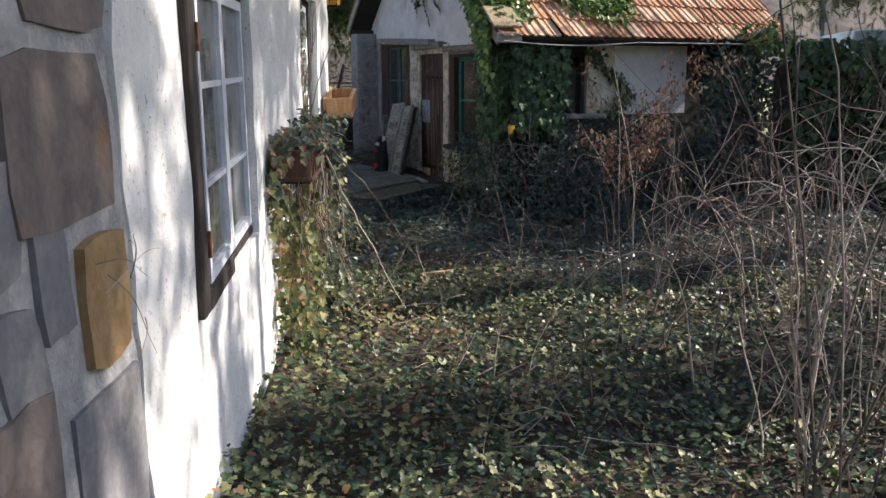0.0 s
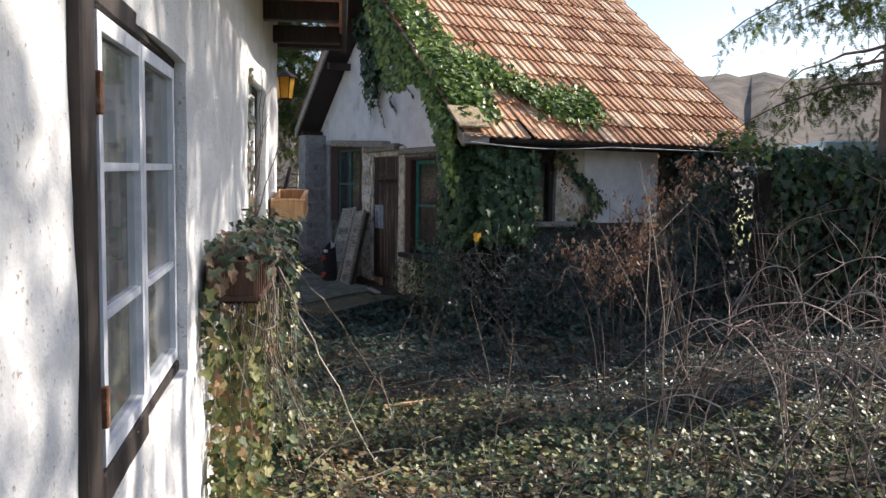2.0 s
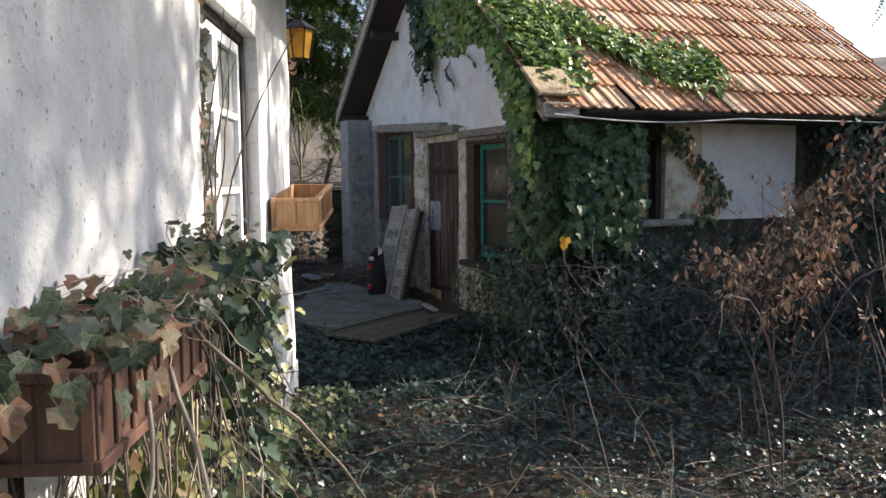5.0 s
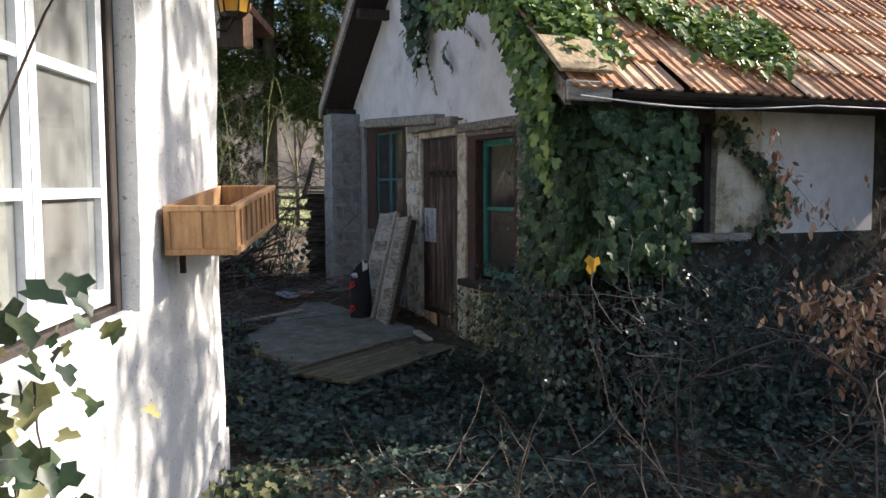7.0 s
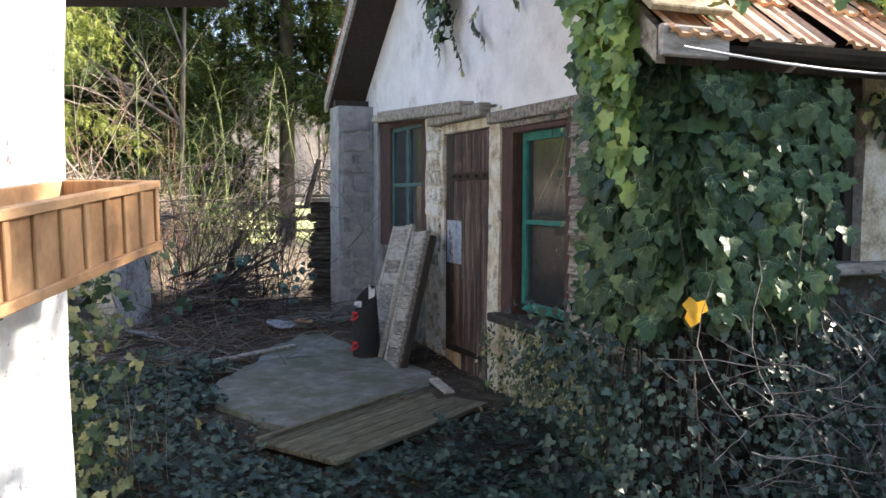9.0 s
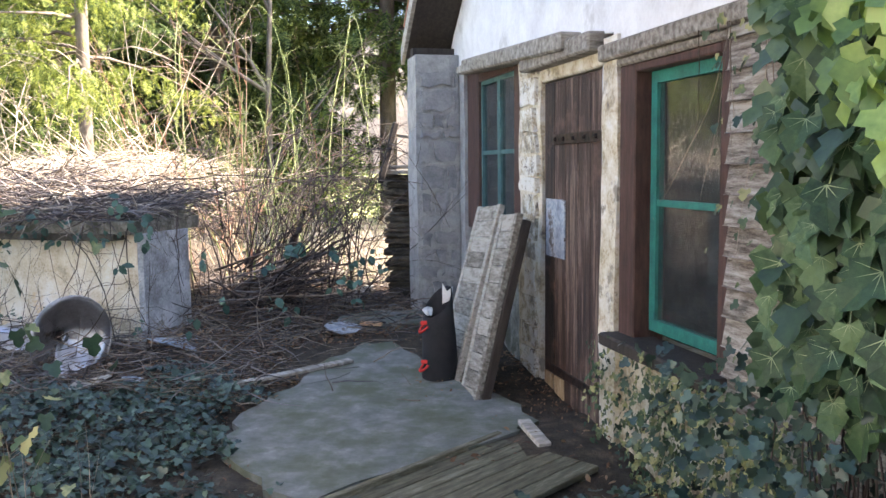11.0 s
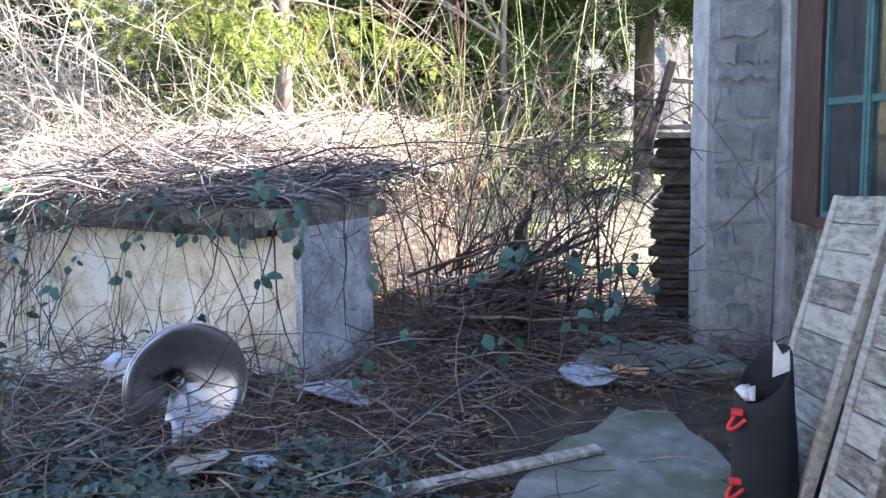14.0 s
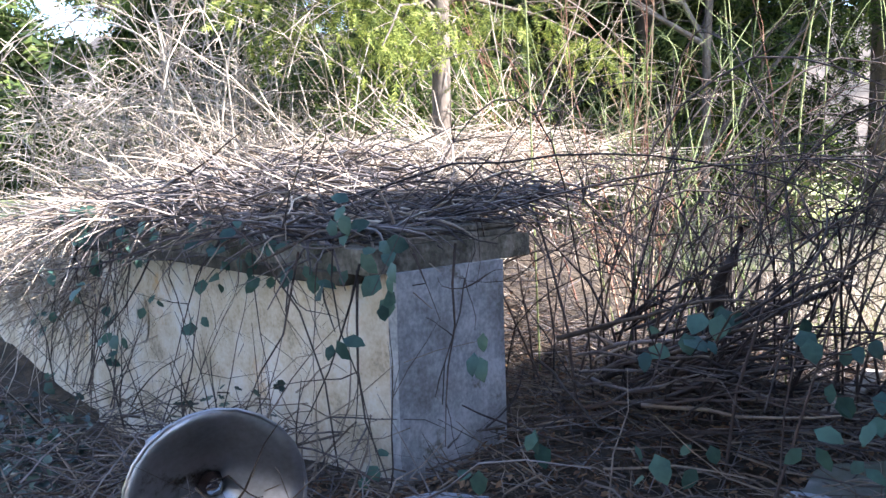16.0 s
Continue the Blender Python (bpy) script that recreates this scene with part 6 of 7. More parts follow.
def leaf_meshes(name, mat, seed):
    """Five folded ivy leaves with raised pale veins and a stalk, to be shared."""
    out = []
    for k in range(5):
        g = np.random.default_rng(seed + k)
        v = IVY_V.copy()
        v[:, 0] *= g.uniform(0.9, 1.15)
        v[:, :2] += g.normal(0, 0.02, (len(v), 2))
        v[:, 2] -= 0.14 * v[:, 1] * v[:, 1] - 0.05 * np.abs(v[:, 0])
        bm = bmesh.new()
        vs = [bm.verts.new(p) for p in v]
        for f in IVY_F:
            bm.faces.new([vs[a] for a in f])
        for tip in (2, 3, 5, 7, 8):
            a, b = Vector(v[0]), Vector(v[tip]) * 0.94
            side = Vector((b.y - a.y, a.x - b.x, 0)).normalized() * 0.011
            mid = (a + b) / 2 + Vector((0, 0, 0.012 + 0.5 * (v[10][2] - (a.z + b.z) / 2) * (tip == 5)))
            a, b = a + Vector((0, 0, 0.012)), b + Vector((0, 0, 0.01))
            q = [bm.verts.new(p) for p in (a - side, a + side, mid + side * 0.7, b, mid - side * 0.7)]
            bm.faces.new(q).material_index = 1
        a = [bm.verts.new(p) for p in ((-0.014, 0.08, 0.0), (0.014, 0.08, 0.0), (0.01, -0.5, -0.22), (-0.01, -0.5, -0.22))]
        bm.faces.new(a).material_index = 1
        me = bpy.data.meshes.new(name)
        bm.to_mesh(me)
        bm.free()
        me.materials.append(M[mat])
        me.materials.append(M["leaf_vein"])
        out.append(me)
    return out


def hang_leaf(parent, me, at, out, tip, size, name="ivy_leaf"):
    out = Vector(out).normalized()
    tip = Vector(tip)
    tip = (tip - tip.dot(out) * out).normalized()
    m = Matrix((tip.cross(out), tip, out)).transposed().to_4x4()
    m.translation = at
    ob = new(name, me)
    ob.parent = parent
    ob.matrix_local = m @ Matrix.Scale(size, 4)


def leaf_objects():
    """The large ivy leaves of the corner and of the flower box, each one a part."""
    meshes = leaf_meshes("ivy_leaf", "ivy_leaf_one", 100)
    t = thing("large_leaved_ivy", SHED, "large glossy green ivy leaves on the outbuilding corner", "ivy")
    rng = random.Random(8)
    for k in range(300):
        s = 9.93 + 0.68 * rng.random() ** 1.3
        z = rng.uniform(0.8, 2.05)
        hang_leaf(t, meshes[k % 5], (-0.46 - 0.12 * rng.random() + 0.3 * min(1, max(0, s - 10.4) / 0.45), s, z), (-1.0, -0.35 + rng.gauss(0, 0.35), 0.45 + rng.gauss(0, 0.25)),
                  (rng.gauss(0, 0.2), rng.gauss(0, 0.4), -1), rng.uniform(0.06, 0.125))
    for k in range(220):
        w = rng.uniform(-0.42, 0.35)
        hang_leaf(t, meshes[k % 5], (w, 9.82 + 0.1 * max(0.0, w) - 0.06 * rng.random(), rng.uniform(0.85, 1.84)), (-0.35 + rng.gauss(0, 0.3), -1.0, 0.45 + rng.gauss(0, 0.25)),
                  (rng.gauss(0, 0.35), rng.gauss(0, 0.2), -1), rng.uniform(0.055, 0.11))
    meshes = leaf_meshes("ivy_leaf", "box_leaf", 120)
    t = thing("flower_box_ivy", HOUSE, "gray-green ivy with some red-brown leaves hanging over the flower box", "ivy")
    for k in range(90):
        y = rng.uniform(1.74, 2.6)
        hang_leaf(t, meshes[k % 5], (rng.uniform(0.03, 0.3), y, 1.1 + 0.09 * rng.random()), (0.3 + rng.gauss(0, 0.4), -0.6 + rng.gauss(0, 0.4), 0.9), (rng.gauss(0, 0.6), -0.5, -0.5), rng.uniform(0.035, 0.07))
    strands = [(0.03, 0.5), (0.1, 0.3), (0.2, 0.1)]
    for x0, length in strands:
        n = int(length * 34)
        for k in range(n):
            z = 1.12 - length * k / n
            hang_leaf(t, meshes[k % 5], (x0 + 0.05 * math.sin(k * 0.9) * rng.random(), 1.72 - 0.04 * rng.random(), z), (0.3 + rng.gauss(0, 0.35), -1.0, 0.35 + rng.gauss(0, 0.2)), (rng.gauss(0, 0.5), 0, -1), rng.uniform(0.035, 0.07))
    for k in range(16):
        hang_leaf(t, meshes[k % 5], (0.235 + 0.05 * rng.random(), 1.78 + 0.75 * rng.random(), 1.12 - 0.22 * rng.random() ** 2), (1.0, -0.5 + rng.gauss(0, 0.3), 0.4), (0, rng.gauss(0, 0.5), -1), rng.uniform(0.035, 0.06))


def house_ivy():
    a3 = np.array(HOUSE.to_3x3())
    o3 = np.array(HOUSE.translation)

    def to_world(l):
        return l @ a3.T + o3
    n = 1250
    cl = np.stack([R.normal(2.1, 0.22, 46), R.uniform(-0.2, 0.86, 46), R.uniform(0.02, 0.22, 46)], -1)[R.integers(0, 46, n)]
    s = cl[:, 0] + R.normal(0, 0.05, n)
    z = cl[:, 1] + R.normal(0, 0.08, n)
    x = np.clip(cl[:, 2] + R.normal(0, 0.03, n), 0.02, 0.3)
    l = np.stack([x, s, z], -1)
    stems = [stem(R, to_world(np.array([[R.uniform(0.05, 0.3), R.normal(2.2, 0.25), 0.92]]))[0], (0, 0, -1), R.uniform(0.5, 1.1), 0.0035, 9, 0.16) for _ in range(60)]
    ivy_patch("house_ivy", to_world(l), np.tile([0.5, -1.0, 0.35], (n, 1)) @ a3.T, R.uniform(0.028, 0.06, n), "ivy_yellow", "half-dry yellow-green ivy hanging below the flower box", stems, droop=0.5)
    n = 300
    s = R.uniform(1.84, 3.4, n)
    l = np.stack([R.uniform(0.0, 0.29, n), s, 1.09 + 0.07 * R.random(n) + 0.13 * smooth(2.3, 3.0, s) * R.random(n)], -1)
    stems = [stem(R, to_world(np.array([[R.uniform(0.02, 0.3), R.uniform(2.0, 3.0), 1.13]]))[0], (R.normal() * 0.3, R.normal(), R.normal() * 0.15), R.uniform(0.15, 0.4), 0.003, 7, 0.25, 0.04) for _ in range(34)]
    ivy_patch("house_ivy", to_world(l), np.tile([0.3, -0.3, 1.0], (n, 1)) @ a3.T, R.uniform(0.025, 0.055, n), "ivy_drab", "ivy with gray-green leaves heaped on the flower box", stems, "straw", droop=0.7, down=(0.3, -0.5, -0.8))
    # dark clump beyond the box
    n = 1500
    s = R.normal(3.1, 0.25, n)
    l = np.stack([0.02 + 0.3 * R.random(n), s, R.uniform(-0.1, 1.22, n)], -1)
    stems = [stem(R, to_world(np.array([[R.uniform(0.05, 0.3), R.normal(2.9, 0.3), 1.0]]))[0], (0.02, 0, -1), R.uniform(0.5, 1.1), 0.003, 9, 0.2) for _ in range(110)]
    ivy_patch("house_ivy", to_world(l), np.tile([0.6, -0.6, 0.4], (n, 1)) @ a3.T, R.uniform(0.035, 0.07, n), "ivy", "dark ivy clump growing up the white wall", stems, "dark_twig", droop=0.6)
    # vine on the window jamb
    n = 130
    z = R.uniform(1.05, 2.15, n)
    l = np.stack([R.uniform(-0.04, 0.02, n), 3.62 + R.normal(0, 0.02, n), z], -1)
    stems = [stem(R, to_world(np.array([[0.0, 3.62 + R.normal(0, 0.02), 1.0]]))[0], (0, 0, 1), R.uniform(0.8, 1.2), 0.006, 12, 0.1) for _ in range(9)]
    ivy_patch("jamb_vine", to_world(l), np.tile([0.7, -0.9, 0.2], (n, 1)) @ a3.T, R.uniform(0.03, 0.06, n), "ivy_drab", "dry vine climbing the window jamb of the white house", stems, "twig")
    # long pale runners hanging from the box
    lines = []
    for a, b, c in (((0.3, 1.95, 1.05), (0.42, 1.7, 0.8), (0.75, 1.75, 0.2)), ((0.3, 2.1, 1.1), (0.5, 2.3, 0.9), (0.95, 2.6, 0.1)), ((0.28, 1.9, 1.0), (0.35, 1.7, 0.7), (0.2, 1.72, 0.85))):
        a, b, c = map(np.array, (a, b, c))
        t = np.linspace(0, 1, 14)[:, None]
        lines.append((to_world(a * (1 - t) ** 2 + 2 * b * t * (1 - t) + c * t ** 2 + R.normal(0, 0.006, (14, 3))), np.linspace(0.006, 0.002, 14)))
    o = tubes("bare_runner", lines, M["straw"])
    tagged(o, "pale bare ivy runners trailing from the flower box", "vine", kind="stuff")
    # low ivy at the foot of the corner
    n = 700
    l = np.stack([R.uniform(0.0, 0.42, n), R.uniform(4.9, 6.0, n), -0.12 + 0.2 * R.random(n)], -1)
    ivy_patch("foot_ivy", to_world(l), np.tile([0.4, -0.5, 0.7], (n, 1)) @ a3.T, R.uniform(0.03, 0.06, n), "ivy", "low clump of gray-green ivy at the foot of the white wall", droop=0.5)
    # at the far corner
    n = 1300
    x, y, z = R.normal(-0.92, 0.16, n), R.normal(11.3, 0.35, n), R.uniform(-0.1, 1.25, n)
    ivy_patch("corner_bush", np.stack([x, y, z], -1), R.normal(0, 1, (n, 3)) + [0.6, -0.4, 0.4], R.uniform(0.035, 0.07, n), "ivy", "dark ivy bush behind the house corner", droop=0.5)


M["ivy_yellow"] = material("yellow_green_ivy_leaf", [(0.2, (0.05, 0.08, 0.025)), (0.45, (0.17, 0.2, 0.06)), (0.7, (0.34, 0.33, 0.13)), (0.88, (0.3, 0.17, 0.08))], 3, 0.55, 0.15, 60, island=0.75, trans=0.25)
M["ivy_drab"] = material("gray_green_ivy_leaf", [(0.2, (0.05, 0.07, 0.05)), (0.5, (0.16, 0.19, 0.12)), (0.72, (0.3, 0.28, 0.19)), (0.88, (0.3, 0.16, 0.1))], 3, 0.42, 0.15, 60, island=0.7, spec=0.5, trans=0.15)
house_ivy()


# ---- trees ----
LIGHT_SPRUCE = (-6.0, 21.2)


def spruce(at, height, radius, base, seed, label, count=9000, leaf=0.13, trunk=0.12, shape="oval", mat="needle"):
    rng = np.random.default_rng(seed)
    z0 = float(ground_z(*at))
    t = thing("spruce_tree", pose(at[0], at[1], z0), label, "tree")
    tubes("trunk", [([(0, 0, -0.2), (0.03, 0, height * 0.4), (0, 0.02, height)], [trunk, trunk * 0.7, 0.02])], M["bark"], t, 9)
    lines, pts, downs = [], [], []
    nb = int(height * 9)
    for k in range(nb):
        f = (k + rng.random()) / nb
        z = base + (height - base) * f
        L = radius * (1 - f) ** 0.75 * rng.uniform(0.6, 1.1) + 0.15
        q = rng.uniform(0, 2 * math.pi)
        s = np.linspace(0, 1, 7)
        p = np.stack([np.cos(q) * L * s, np.sin(q) * L * s, z + 0.12 * L * s - 0.4 * L * s ** 2], -1) + rng.normal(0, 0.02, (7, 3))
        lines.append((p, np.linspace(0.022, 0.005, 7)))
        m = max(6, int(count * L / radius / nb * 1.6))
        u = rng.uniform(0.2, 1, m)
        c = np.stack([np.interp(u, s, p[:, i]) for i in range(3)], -1)
        side = rng.normal(0, 1, m) * 0.2 * L * (1.1 - u * 0.6)
        hang = rng.random(m) * 0.22 * L + 0.02
        c += np.stack([-np.sin(q) * side, np.cos(q) * side, -hang * rng.random(m) - 0.05 * np.abs(side)], -1)
        pts.append(c)
    tagged(tubes("branch", lines, M["bark"], t, 4), kind="stuff")
    pts = np.concatenate(pts)
    tagged(leaves("needles", pts, rng.normal(0, 1, (len(pts), 3)) + [0, 0, 0.6], rng.uniform(0.7, 1.4, len(pts)) * leaf, M[mat], t, shape=shape, rng=rng, down=(0, 0, -1.2)), kind="stuff")


spruce((6.3, 10.9), 9.0, 1.95, 2.4, 1, "spruce with sparse drooping branches beside the outbuilding", 7500, 0.14, 0.09, "sprig")
# Next three spruces stand out of view, added to shade the house wall.
spruce((8.2, 7.5), 9.8, 1.9, 6.5, 2, "unseen tall spruce added to dapple the house wall with shade", 5600, 0.125)
spruce((9.3, 5.4), 11.6, 1.6, 6.7, 3, "unseen tall spruce added to dapple the house wall with shade", 7000, 0.12)
spruce((8.7, 9.2), 9.8, 1.1, 7.0, 13, "unseen tall spruce added to dapple the house wall with shade", 2600, 0.12)
spruce((-5.2, 25.5), 13.0, 3.4, 0.8, 4, "dark spruce with sunlit drooping twigs beyond the garden", 20000, 0.3, 0.2, "sprig", "needle")
spruce((-2.2, 27.0), 14.0, 3.4, 3.2, 5, "dark spruce with drooping twigs beyond the garden", 19000, 0.3, 0.2, "sprig")
spruce((2.7, 25.5), 14.0, 3.8, 3.0, 6, "dark spruce with drooping twigs behind the outbuilding", 17000, 0.28, 0.2, "sprig")
spruce(LIGHT_SPRUCE, 9.0, 2.6, 1.2, 9, "sunlit green spruce with drooping twigs behind the bramble heap", 20000, 0.19, 0.14, "sprig", "needle")
# This spruce takes the needle copy with sunlight in its colour.
spruce((-4.3, 18.9), 8.0, 1.9, 1.5, 10, "spruce behind the cellar, drooping twig ends coloured bright as if sunlit", 11000, 0.12, 0.09, "sprig", "needle_sunlit")
spruce((-9.5, 27.0), 13.0, 3.6, 0.6, 7, "dark spruce beyond the garden", 11000, 0.5, 0.2, "sprig")
spruce((-14.5, 25.0), 13.0, 3.6, 0.6, 8, "dark spruce beyond the garden", 9000, 0.5, 0.2, "sprig")
for k, (x, y, h, c) in enumerate([(-19, 28, 14, 6000), (-7.5, 31, 15, 9000), (-12, 32, 15, 7000), (-24, 24, 13, 5000), (5, 29, 14, 7000), (-17, 20, 10, 5000), (-10, 36, 17, 6000), (-16, 35, 17, 6000), (-22, 32, 17, 6000)]):
    spruce((x, y), h, 4.0, 0.4, 20 + k, "dark spruce at the wood's edge", c, 0.7, 0.2, "sprig")
for k, (x, y, h) in enumerate([(-3.5, 23.0, 6.5), (-0.6, 34.0, 8.0), (-2.5, 37.0, 9.0), (2.0, 36.0, 9.0), (-5.5, 35.0, 8.0), (-8.0, 22.5, 6.0), (-11.0, 21.0, 6.0)]):
    lines = []
    branching(np.random.default_rng(50 + k), (0, 0, -0.2), (0.03, 0.02, 1), h, 0.07, 3, 0.06, (6, 9), 0.0, 0.5, 0.45, lines)
    t = thing("bare_tree", pose(x, y, float(ground_z(x, y))), "bare leafless tree beyond the garden", "tree")
    tagged(tubes("branch", lines, M["straw" if k % 2 else "bark"], t, 4), kind="stuff")
# Bare trees added out of view for branch shadows on the house wall.
for k, (x, y, h) in enumerate([(9.8, 9.4, 2.8), (8.4, 5.0, 4.0), (9.2, 6.6, 4.5), (8.6, 3.8, 3.6)]):
    lines = [(np.array([(0, 0, -0.2), (0.03, 0, 2.0), (0, 0.03, 5.0)]), np.array([0.1, 0.085, 0.07]))]
    branching(R, (0, 0.03, 5.0), (0.03, 0.02, 1), h, 0.07, 3, 0.06, (5, 7), 0.0, 0.6, 0.5, lines)
    t = thing("bare_tree", pose(x, y, float(ground_z(x, y))), "unseen bare leafless tree added to streak the house wall with shade", "tree")
    tagged(tubes("branch", lines, M["bark"], t, 5), kind="stuff")


def shade_tree(at, z0, z1, half, seed):
    """An unseen trunk wrapped in a dense upright mass of ivy, added to block sun."""
    g = np.random.default_rng(seed)
    t = thing("shade_tree", pose(at[0], at[1], float(ground_z(*at))), "unseen leafy tree added to cast shade bands on the yard", "tree")
    tubes("trunk", [([(0, 0, -0.2), (0.04, 0, z0), (0, 0.02, z1 + 0.6)], [0.13, 0.11, 0.05])], M["bark"], t, 9)
    n = int(2600 * half * (z1 - z0))
    v = g.normal(0, 1, (n, 3))
    v /= np.linalg.norm(v, axis=1)[:, None]
    r = g.random(n)[:, None] ** 0.4
    lump = 1 + 0.2 * np.sin(3 * v[:, :1] + 5 * v[:, 2:]) + g.normal(0, 0.06, (n, 1))
    p = v * r * lump * (half, half, (z1 - z0) / 2) + (0, 0, (z0 + z1) / 2)
    tagged(leaves("leaf", p, v + g.normal(0, 0.3, (n, 3)), g.uniform(0.08, 0.15, n), M["ivy_big"], t, rng=g, droop=0.4), kind="stuff")


# Out-of-view leaf masses, placed so that shade bands cross the yard.
for x, y, z0, z1, half in ((9.0, 9.33, 3.0, 5.4, 0.36), (9.1, 7.0, 3.0, 6.5, 0.44), (9.0, 11.5, 2.7, 5.0, 0.8), (9.0, 5.2, 2.8, 5.4, 0.6), (10.6, 12.9, 2.4, 5.6, 1.0)):
    shade_tree((x, y), z0, z1, half, int(x * 10 + y * 7))


def dry_grass():
    lines = []
    for _ in range(5200):
        x, y = R.uniform(-1.6, 0.8) if R.random() < 0.6 else R.uniform(-4.5, 0.6), R.uniform(17.9, 24)
        # No pale stems here, so that the ground stays dark as if shaded.
        if x < -1.5 and y < 20.5:
            continue
        lines.append(stem(R, (x, y, float(ground_z(x, y)) - 0.02), (R.normal() * 0.35, R.normal() * 0.35, 1), R.uniform(0.15, 0.6), R.uniform(0.003, 0.006), 4, 0.16, 0.05))
    o = tubes("dry_grass", lines, M["straw"])
    tagged(o, "pale dry sunlit grass and weeds beyond the wood stack", "grass", kind="stuff")


dry_grass()


def hedge():
    n = 7000
    t = R.random(n)
    x = 5.0 + 4.5 * t
    y = 11.2 - 1.6 * t + R.normal(0, 0.15, n)
    z = 0.1 + (1.55 + 0.25 * np.sin(6 * t + 1)) * R.random(n) ** 0.7
    ivy_patch("ivy_hedge", np.stack([x, y - 0.25, z], -1), np.tile([-0.4, -1.0, 0.5], (n, 1)), R.uniform(0.05, 0.11, n), "ivy_big", "ivy-covered hedge beside the outbuilding", droop=0.5)
    n = 1500
    x = 4.6 + 4.6 * R.random(n)
    # Leaves along the hedge top are coloured as if the sun hit them.
    ivy_patch("hedge_ivy", np.stack([x, 11.2 - 0.355 * (x - 5) + R.normal(0, 0.22, n), 1.62 + 0.2 * np.sin(3 * x) + R.uniform(0, 0.28, n)], -1), np.tile([0, -0.2, 1.0], (n, 1)), R.uniform(0.05, 0.11, n), "ivy_sunlit", "ivy on the hedge top, coloured bright as if sunlit", droop=0.5)
    # Box added behind the hedge leaves as their inner shade.
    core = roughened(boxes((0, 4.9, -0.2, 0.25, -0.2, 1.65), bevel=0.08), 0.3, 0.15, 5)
    ob = part("hedge_core", core, M["core_shade"])
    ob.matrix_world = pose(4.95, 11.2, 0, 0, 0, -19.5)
    tagged(ob, "solid dark core that stands for shade inside the ivy hedge", "hedge", kind="stuff")
    n = 2600
    t = R.random(n)
    l = np.stack([2.4 + 1.9 * t, 9.62 + 0.35 * R.random(n), 0.1 + 1.8 * R.random(n)], -1)
    # Shade under the eave is put into the leaf colour here too.
    ivy_patch("wall_ivy", l @ np.array(SHED.to_3x3()).T + np.array(SHED.translation), np.tile([0, -1.0, 0.4], (n, 1)), R.uniform(0.04, 0.09, n), "ivy_shaded", "ivy growing up the side wall to the eave, coloured dark for shade")


hedge()


def backdrop():
    n, v = 480, []
    g = np.random.default_rng(3)
    for k in range(n + 1):
        q = k * 2 * math.pi / n
        for d, hgt in ((150, -1), (210, 16 + 4 * math.sin(5 * q)), (300, 34 + 8 * math.sin(3 * q + 1) + 3 * math.sin(11 * q) + 13 * max(0, math.cos(q - 0.9)))):
            v.append((d * math.cos(q), d * math.sin(q), hgt + (g.normal(0, 1.1) if d > 160 else 0)))
    f = []
    for k in range(n):
        for j in range(2):
            a = k * 3 + j
            f += [a, a + 3, a + 4, a + 1]
    o = mesh_arrays("backdrop", v, f, 4, M["hill"], smooth=True)
    tagged(o, "far wooded winter hills", "hills", kind="structure")


backdrop()


# ---- roof tiles, last ----
def tile_mesh():
    bm = bmesh.new()
    W, L = 0.205, 0.36
    prof = [(0.0, 0.022), (0.02, 0.03), (0.04, 0.022), (0.055, 0.008), (0.095, 0.008), (0.11, 0.02), (0.125, 0.02), (0.14, 0.008), (0.185, 0.008), (0.2, 0.018)]
    a = [bm.verts.new((x, 0, z + 0.012)) for x, z in prof]
    b = [bm.verts.new((x, L, z - 0.012)) for x, z in prof]
    c = [bm.verts.new((x, 0, z - 0.006)) for x, z in prof]
    for k in range(len(prof) - 1):
        bm.faces.new((a[k], a[k + 1], b[k + 1], b[k]))
        bm.faces.new((c[k], c[k + 1], a[k + 1], a[k]))
    me = bpy.data.meshes.new("roof_tile")
    bm.to_mesh(me)
    bm.free()
    me.materials.append(M["tile"])
    return me


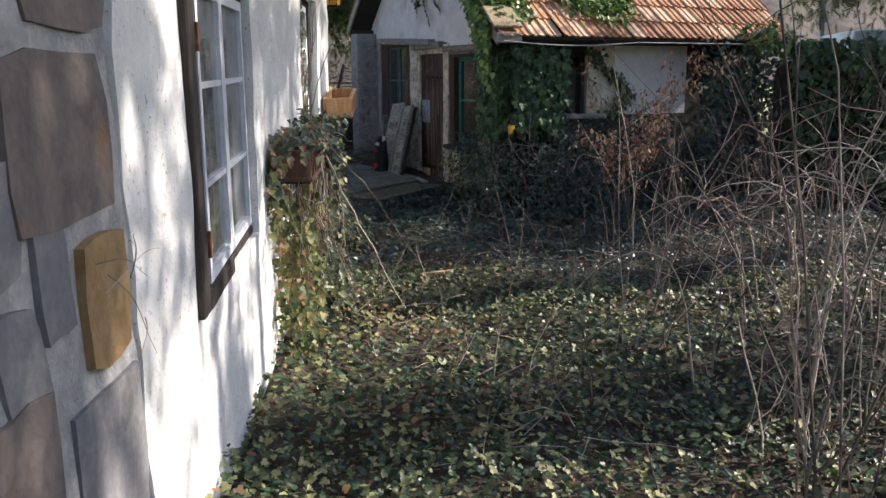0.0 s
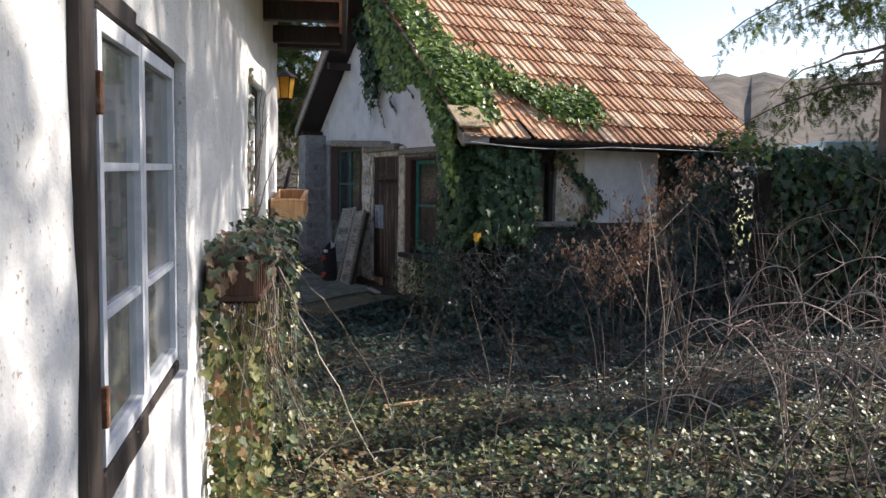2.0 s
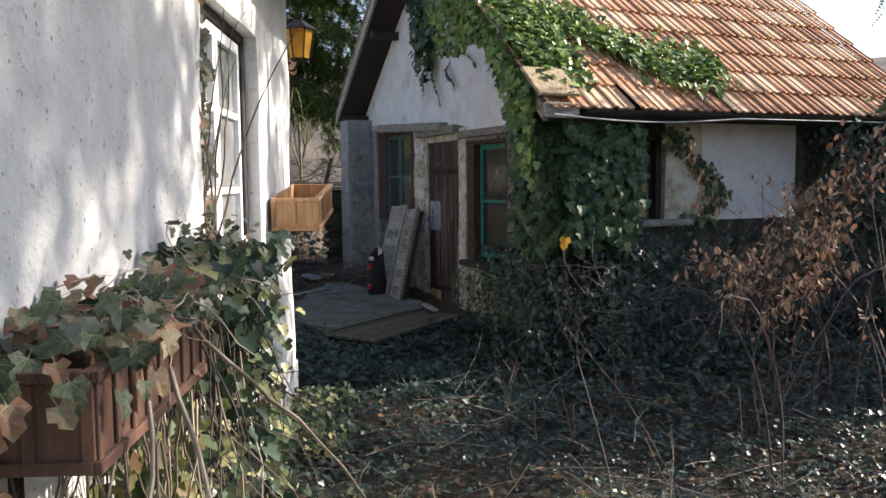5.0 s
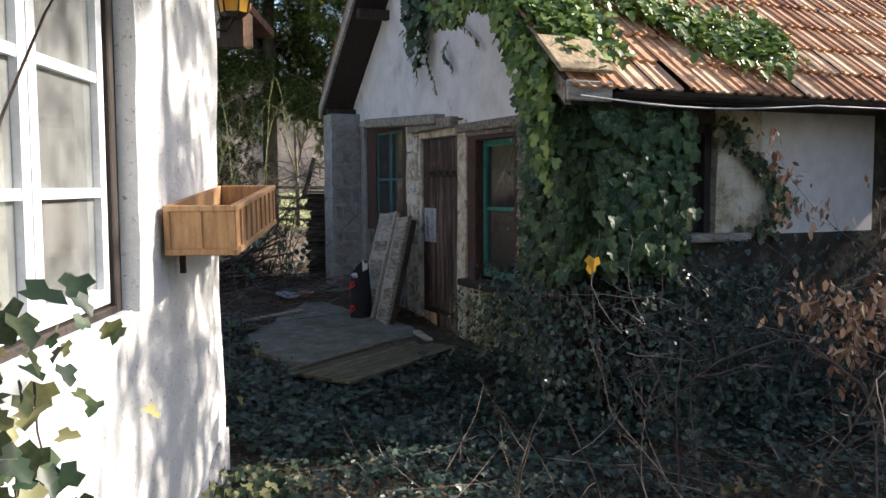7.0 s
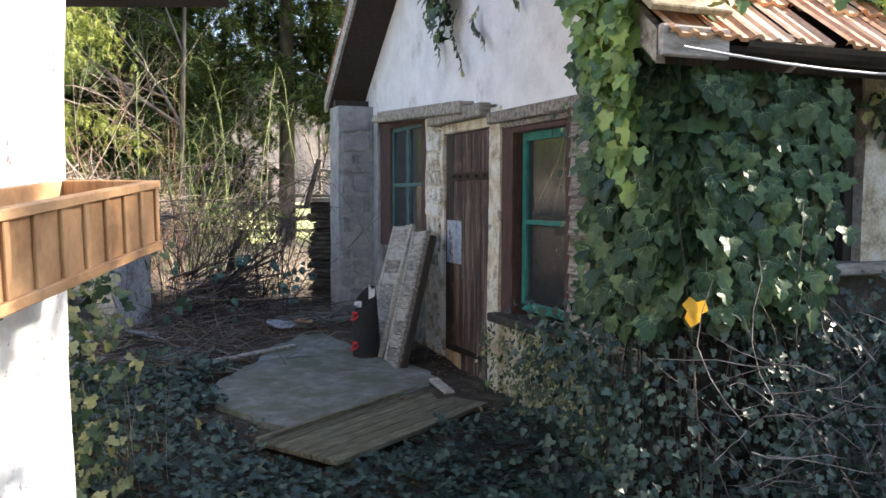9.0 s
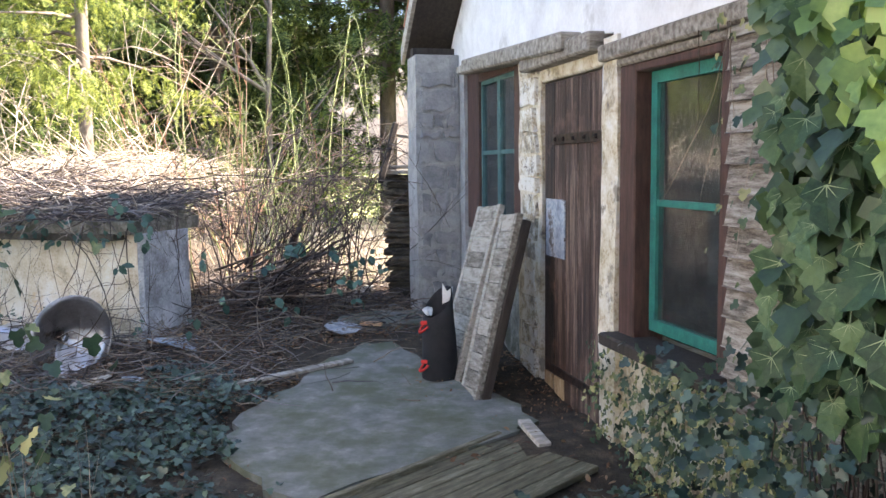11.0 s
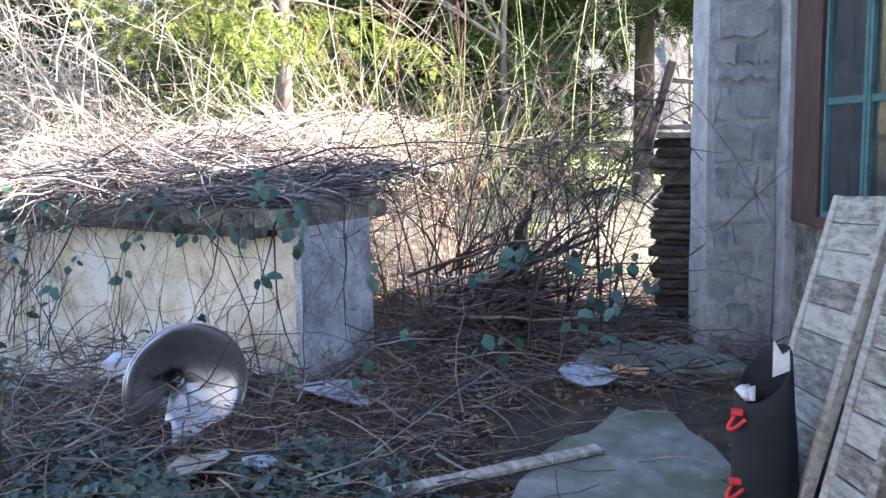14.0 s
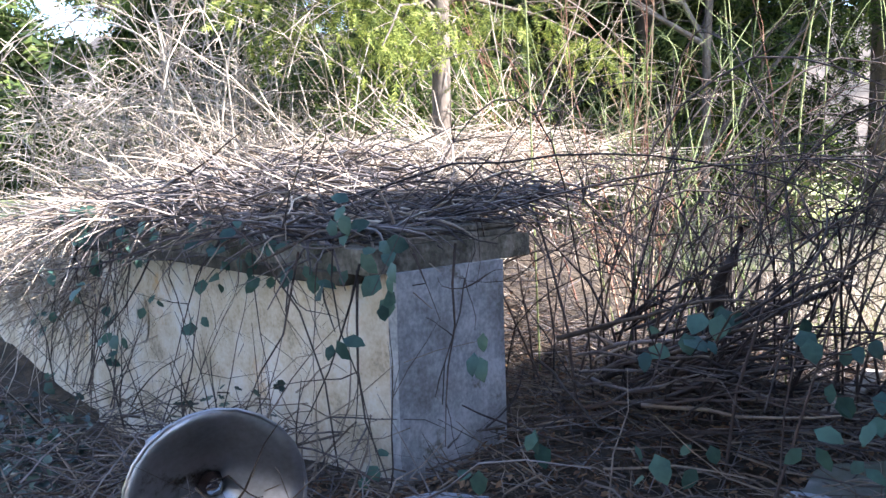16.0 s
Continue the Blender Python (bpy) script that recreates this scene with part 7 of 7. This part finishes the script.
def lay_tiles():
    me = tile_mesh()
    rng = random.Random(2)
    slope = math.atan(0.83)
    rows, cols = 13, 22
    step = (13.08 - 9.74) / math.cos(slope) / rows
    for i in range(rows):
        for j in range(cols):
            s = 9.74 + i * step * math.cos(slope)
            z = 2.0 + 0.83 * (s - 9.81)
            ob = new("roof_tile", me)
            ob.parent = shed
            dx, dr = rng.gauss(0, 0.003), rng.gauss(0, 0.35)
            if i == 0 and j == 4:
                dx, dr, s = 0.01, 3.0, s - 0.05
            ob.matrix_local = Matrix.Translation((-0.64 + j * 0.2035 + dx, s, z + rng.uniform(0, 0.004) - 0.012)) @ pose(0, 0, 0, math.degrees(slope) - 0.4, rng.gauss(0, 0.3), dr)
    bm = bmesh.new()
    for i in range(10):
        s0 = 13.08 + i * 0.27
        z0 = 2.0 + 0.83 * 3.27 - 0.83 * (s0 - 13.08)
        t = boxes((-0.39, SHED_D + 0.12, 0, 0.34, 0, 0.02))
        t.transform(Matrix.Translation((0, s0, z0 + 0.01)) @ pose(0, 0, 0, -math.degrees(slope)))
        tmp = bpy.data.meshes.new("tmp")
        t.to_mesh(tmp)
        t.free()
        bm.from_mesh(tmp)
        bpy.data.meshes.remove(tmp)
    part("rear_tiles", bm, M["tile_far"], shed)
    for k in range(13):
        pts = [(13.08 + 0.13 * math.cos(q), 4.68 + 0.1 * math.sin(q)) for q in [j * math.pi / 6 for j in range(7)]]
        pts += [(13.08 + 0.115 * math.cos(q), 4.68 + 0.085 * math.sin(q)) for q in [math.pi - j * math.pi / 6 for j in range(7)]]
        part("ridge_tile", prism(pts, "x", -0.64 + k * 0.345, -0.3 + k * 0.345), M["tile"], shed)


lay_tiles()


# ---- quoin stones in the wall near the walker ----
def quoins():
    """Irregular flat stones set deep in wide mortar joints; the corner ones by their sizes, the rest in rough courses."""
    rng = random.Random(21)

    def stone(y0, y1, z0, z1, mat, slant=0.0):
        pts = []
        for cy, cz in ((0, 0), (0.3, 0), (0.65, 0), (1, 0), (1, 0.35), (1, 0.7), (1, 1), (0.6, 1), (0.3, 1), (0, 1), (0, 0.6), (0, 0.3)):
            r = 0.09 if (cy in (0, 1) and cz in (0, 1)) else 0.035
            pts.append((y0 + (y1 - y0) * (cy + rng.uniform(0, r) * (1 if cy < 0.5 else -1)) + slant * cz, z0 + (z1 - z0) * (cz + rng.uniform(-0.01, r) * (1 if cz < 0.5 else -1))))
        pts = [(y - 0.045 * (z - 0.4), z) for y, z in pts]
        part("stone", roughened(prism(pts, "x", -0.04, 0.0 + rng.uniform(-0.004, 0.008)), 0.07, 0.01, y0 * 7 + z0), M[mat], house, smooth=False)
    corner = [(-1.27, -0.68, 1.15, 1.53, "stone", -0.05), (-0.98, -0.66, 0.78, 1.12, "stone_ochre", -0.03), (-1.21, -1.03, 0.93, 1.2, "stone_gray", 0.0), (-1.17, -0.65, 1.58, 1.86, "stone", 0.03),
              (-1.13, -0.645, 0.28, 0.74, "stone_gray", 0.02), (-1.55, -1.23, 0.44, 0.86, "stone", 0.05), (-1.38, -1.19, 0.82, 1.05, "stone_gray", -0.05), (-1.62, -1.24, 1.08, 1.33, "stone_gray", 0.0),
              (-1.72, -1.31, 1.38, 1.75, "stone", 0.02), (-1.2, -0.65, -0.2, 0.23, "stone", 0.0), (-1.7, -1.25, -0.15, 0.39, "stone_gray", 0.0), (-1.15, -0.65, 1.92, 2.25, "stone_gray", 0.0), (-1.8, -1.2, 1.82, 2.2, "stone", 0.0)]
    for y0, y1, z0, z1, mat, slant in corner:
        stone(y0, y1, z0, z1, mat, slant)
    y = -1.85
    while y > -3.6:
        z, wd = -0.3, rng.uniform(0.35, 0.55)
        while z < 2.2:
            h = rng.uniform(0.22, 0.42)
            stone(y - wd, y - 0.05, z, z + h - 0.05, rng.choice(["stone", "stone", "stone_gray", "stone_ochre"]), rng.uniform(-0.04, 0.04))
            z += h
        y -= wd


quoins()

leaf_objects()


def stone_wall_twigs():
    lines = []
    for a, b in (((0.03, -0.95, 0.98), (0.05, -0.52, 1.0)), ((0.03, -0.93, 1.02), (0.05, -0.62, 0.72)), ((0.04, -0.8, 0.98), (0.05, -0.74, 1.08)), ((0.04, -0.7, 0.85), (0.04, -0.78, 0.68)), ((0.03, -1.0, 1.06), (0.05, -0.66, 0.95))):
        p = np.array([HOUSE @ (Vector(a).lerp(Vector(b), t) + Vector((0.01 * math.sin(5 * t), 0, 0.03 * math.sin(3 * t)))) for t in np.linspace(0, 1, 8)])
        lines.append((p, np.linspace(0.002, 0.0009, 8)))
    o = tubes("dry_twig", lines, M["straw"], None, 4)
    tagged(o, "thin pale dry twig hanging before the stone wall", "twig")


stone_wall_twigs()


def garden_extras():
    board("reddish_stick", (0.5, 8.0, -0.13), (0.85, 8.1, -0.12), 0.03, 0.02, M["tile"], "reddish broken stick lying in the ivy", "stick")
    t = thing("pale_blue_shelter", pose(9.5, 13.2, 0, 0, 0, -15), "low pale-blue roofed shelter beyond the hedge", "shelter")
    part("roof", boxes((-2.5, 2.5, -1.0, 1.0, 1.95, 2.1), bevel=0.02), M["pale_blue"], t)
    part("wall", boxes((-2.4, 2.4, -0.9, 0.9, -0.2, 1.95)), M["pale_blue"], t)


M["pale_blue"] = material("pale_blue_sheet", [(0.3, (0.3, 0.45, 0.55)), (0.7, (0.5, 0.65, 0.72))], 3, 0.7, 0.2)
garden_extras()
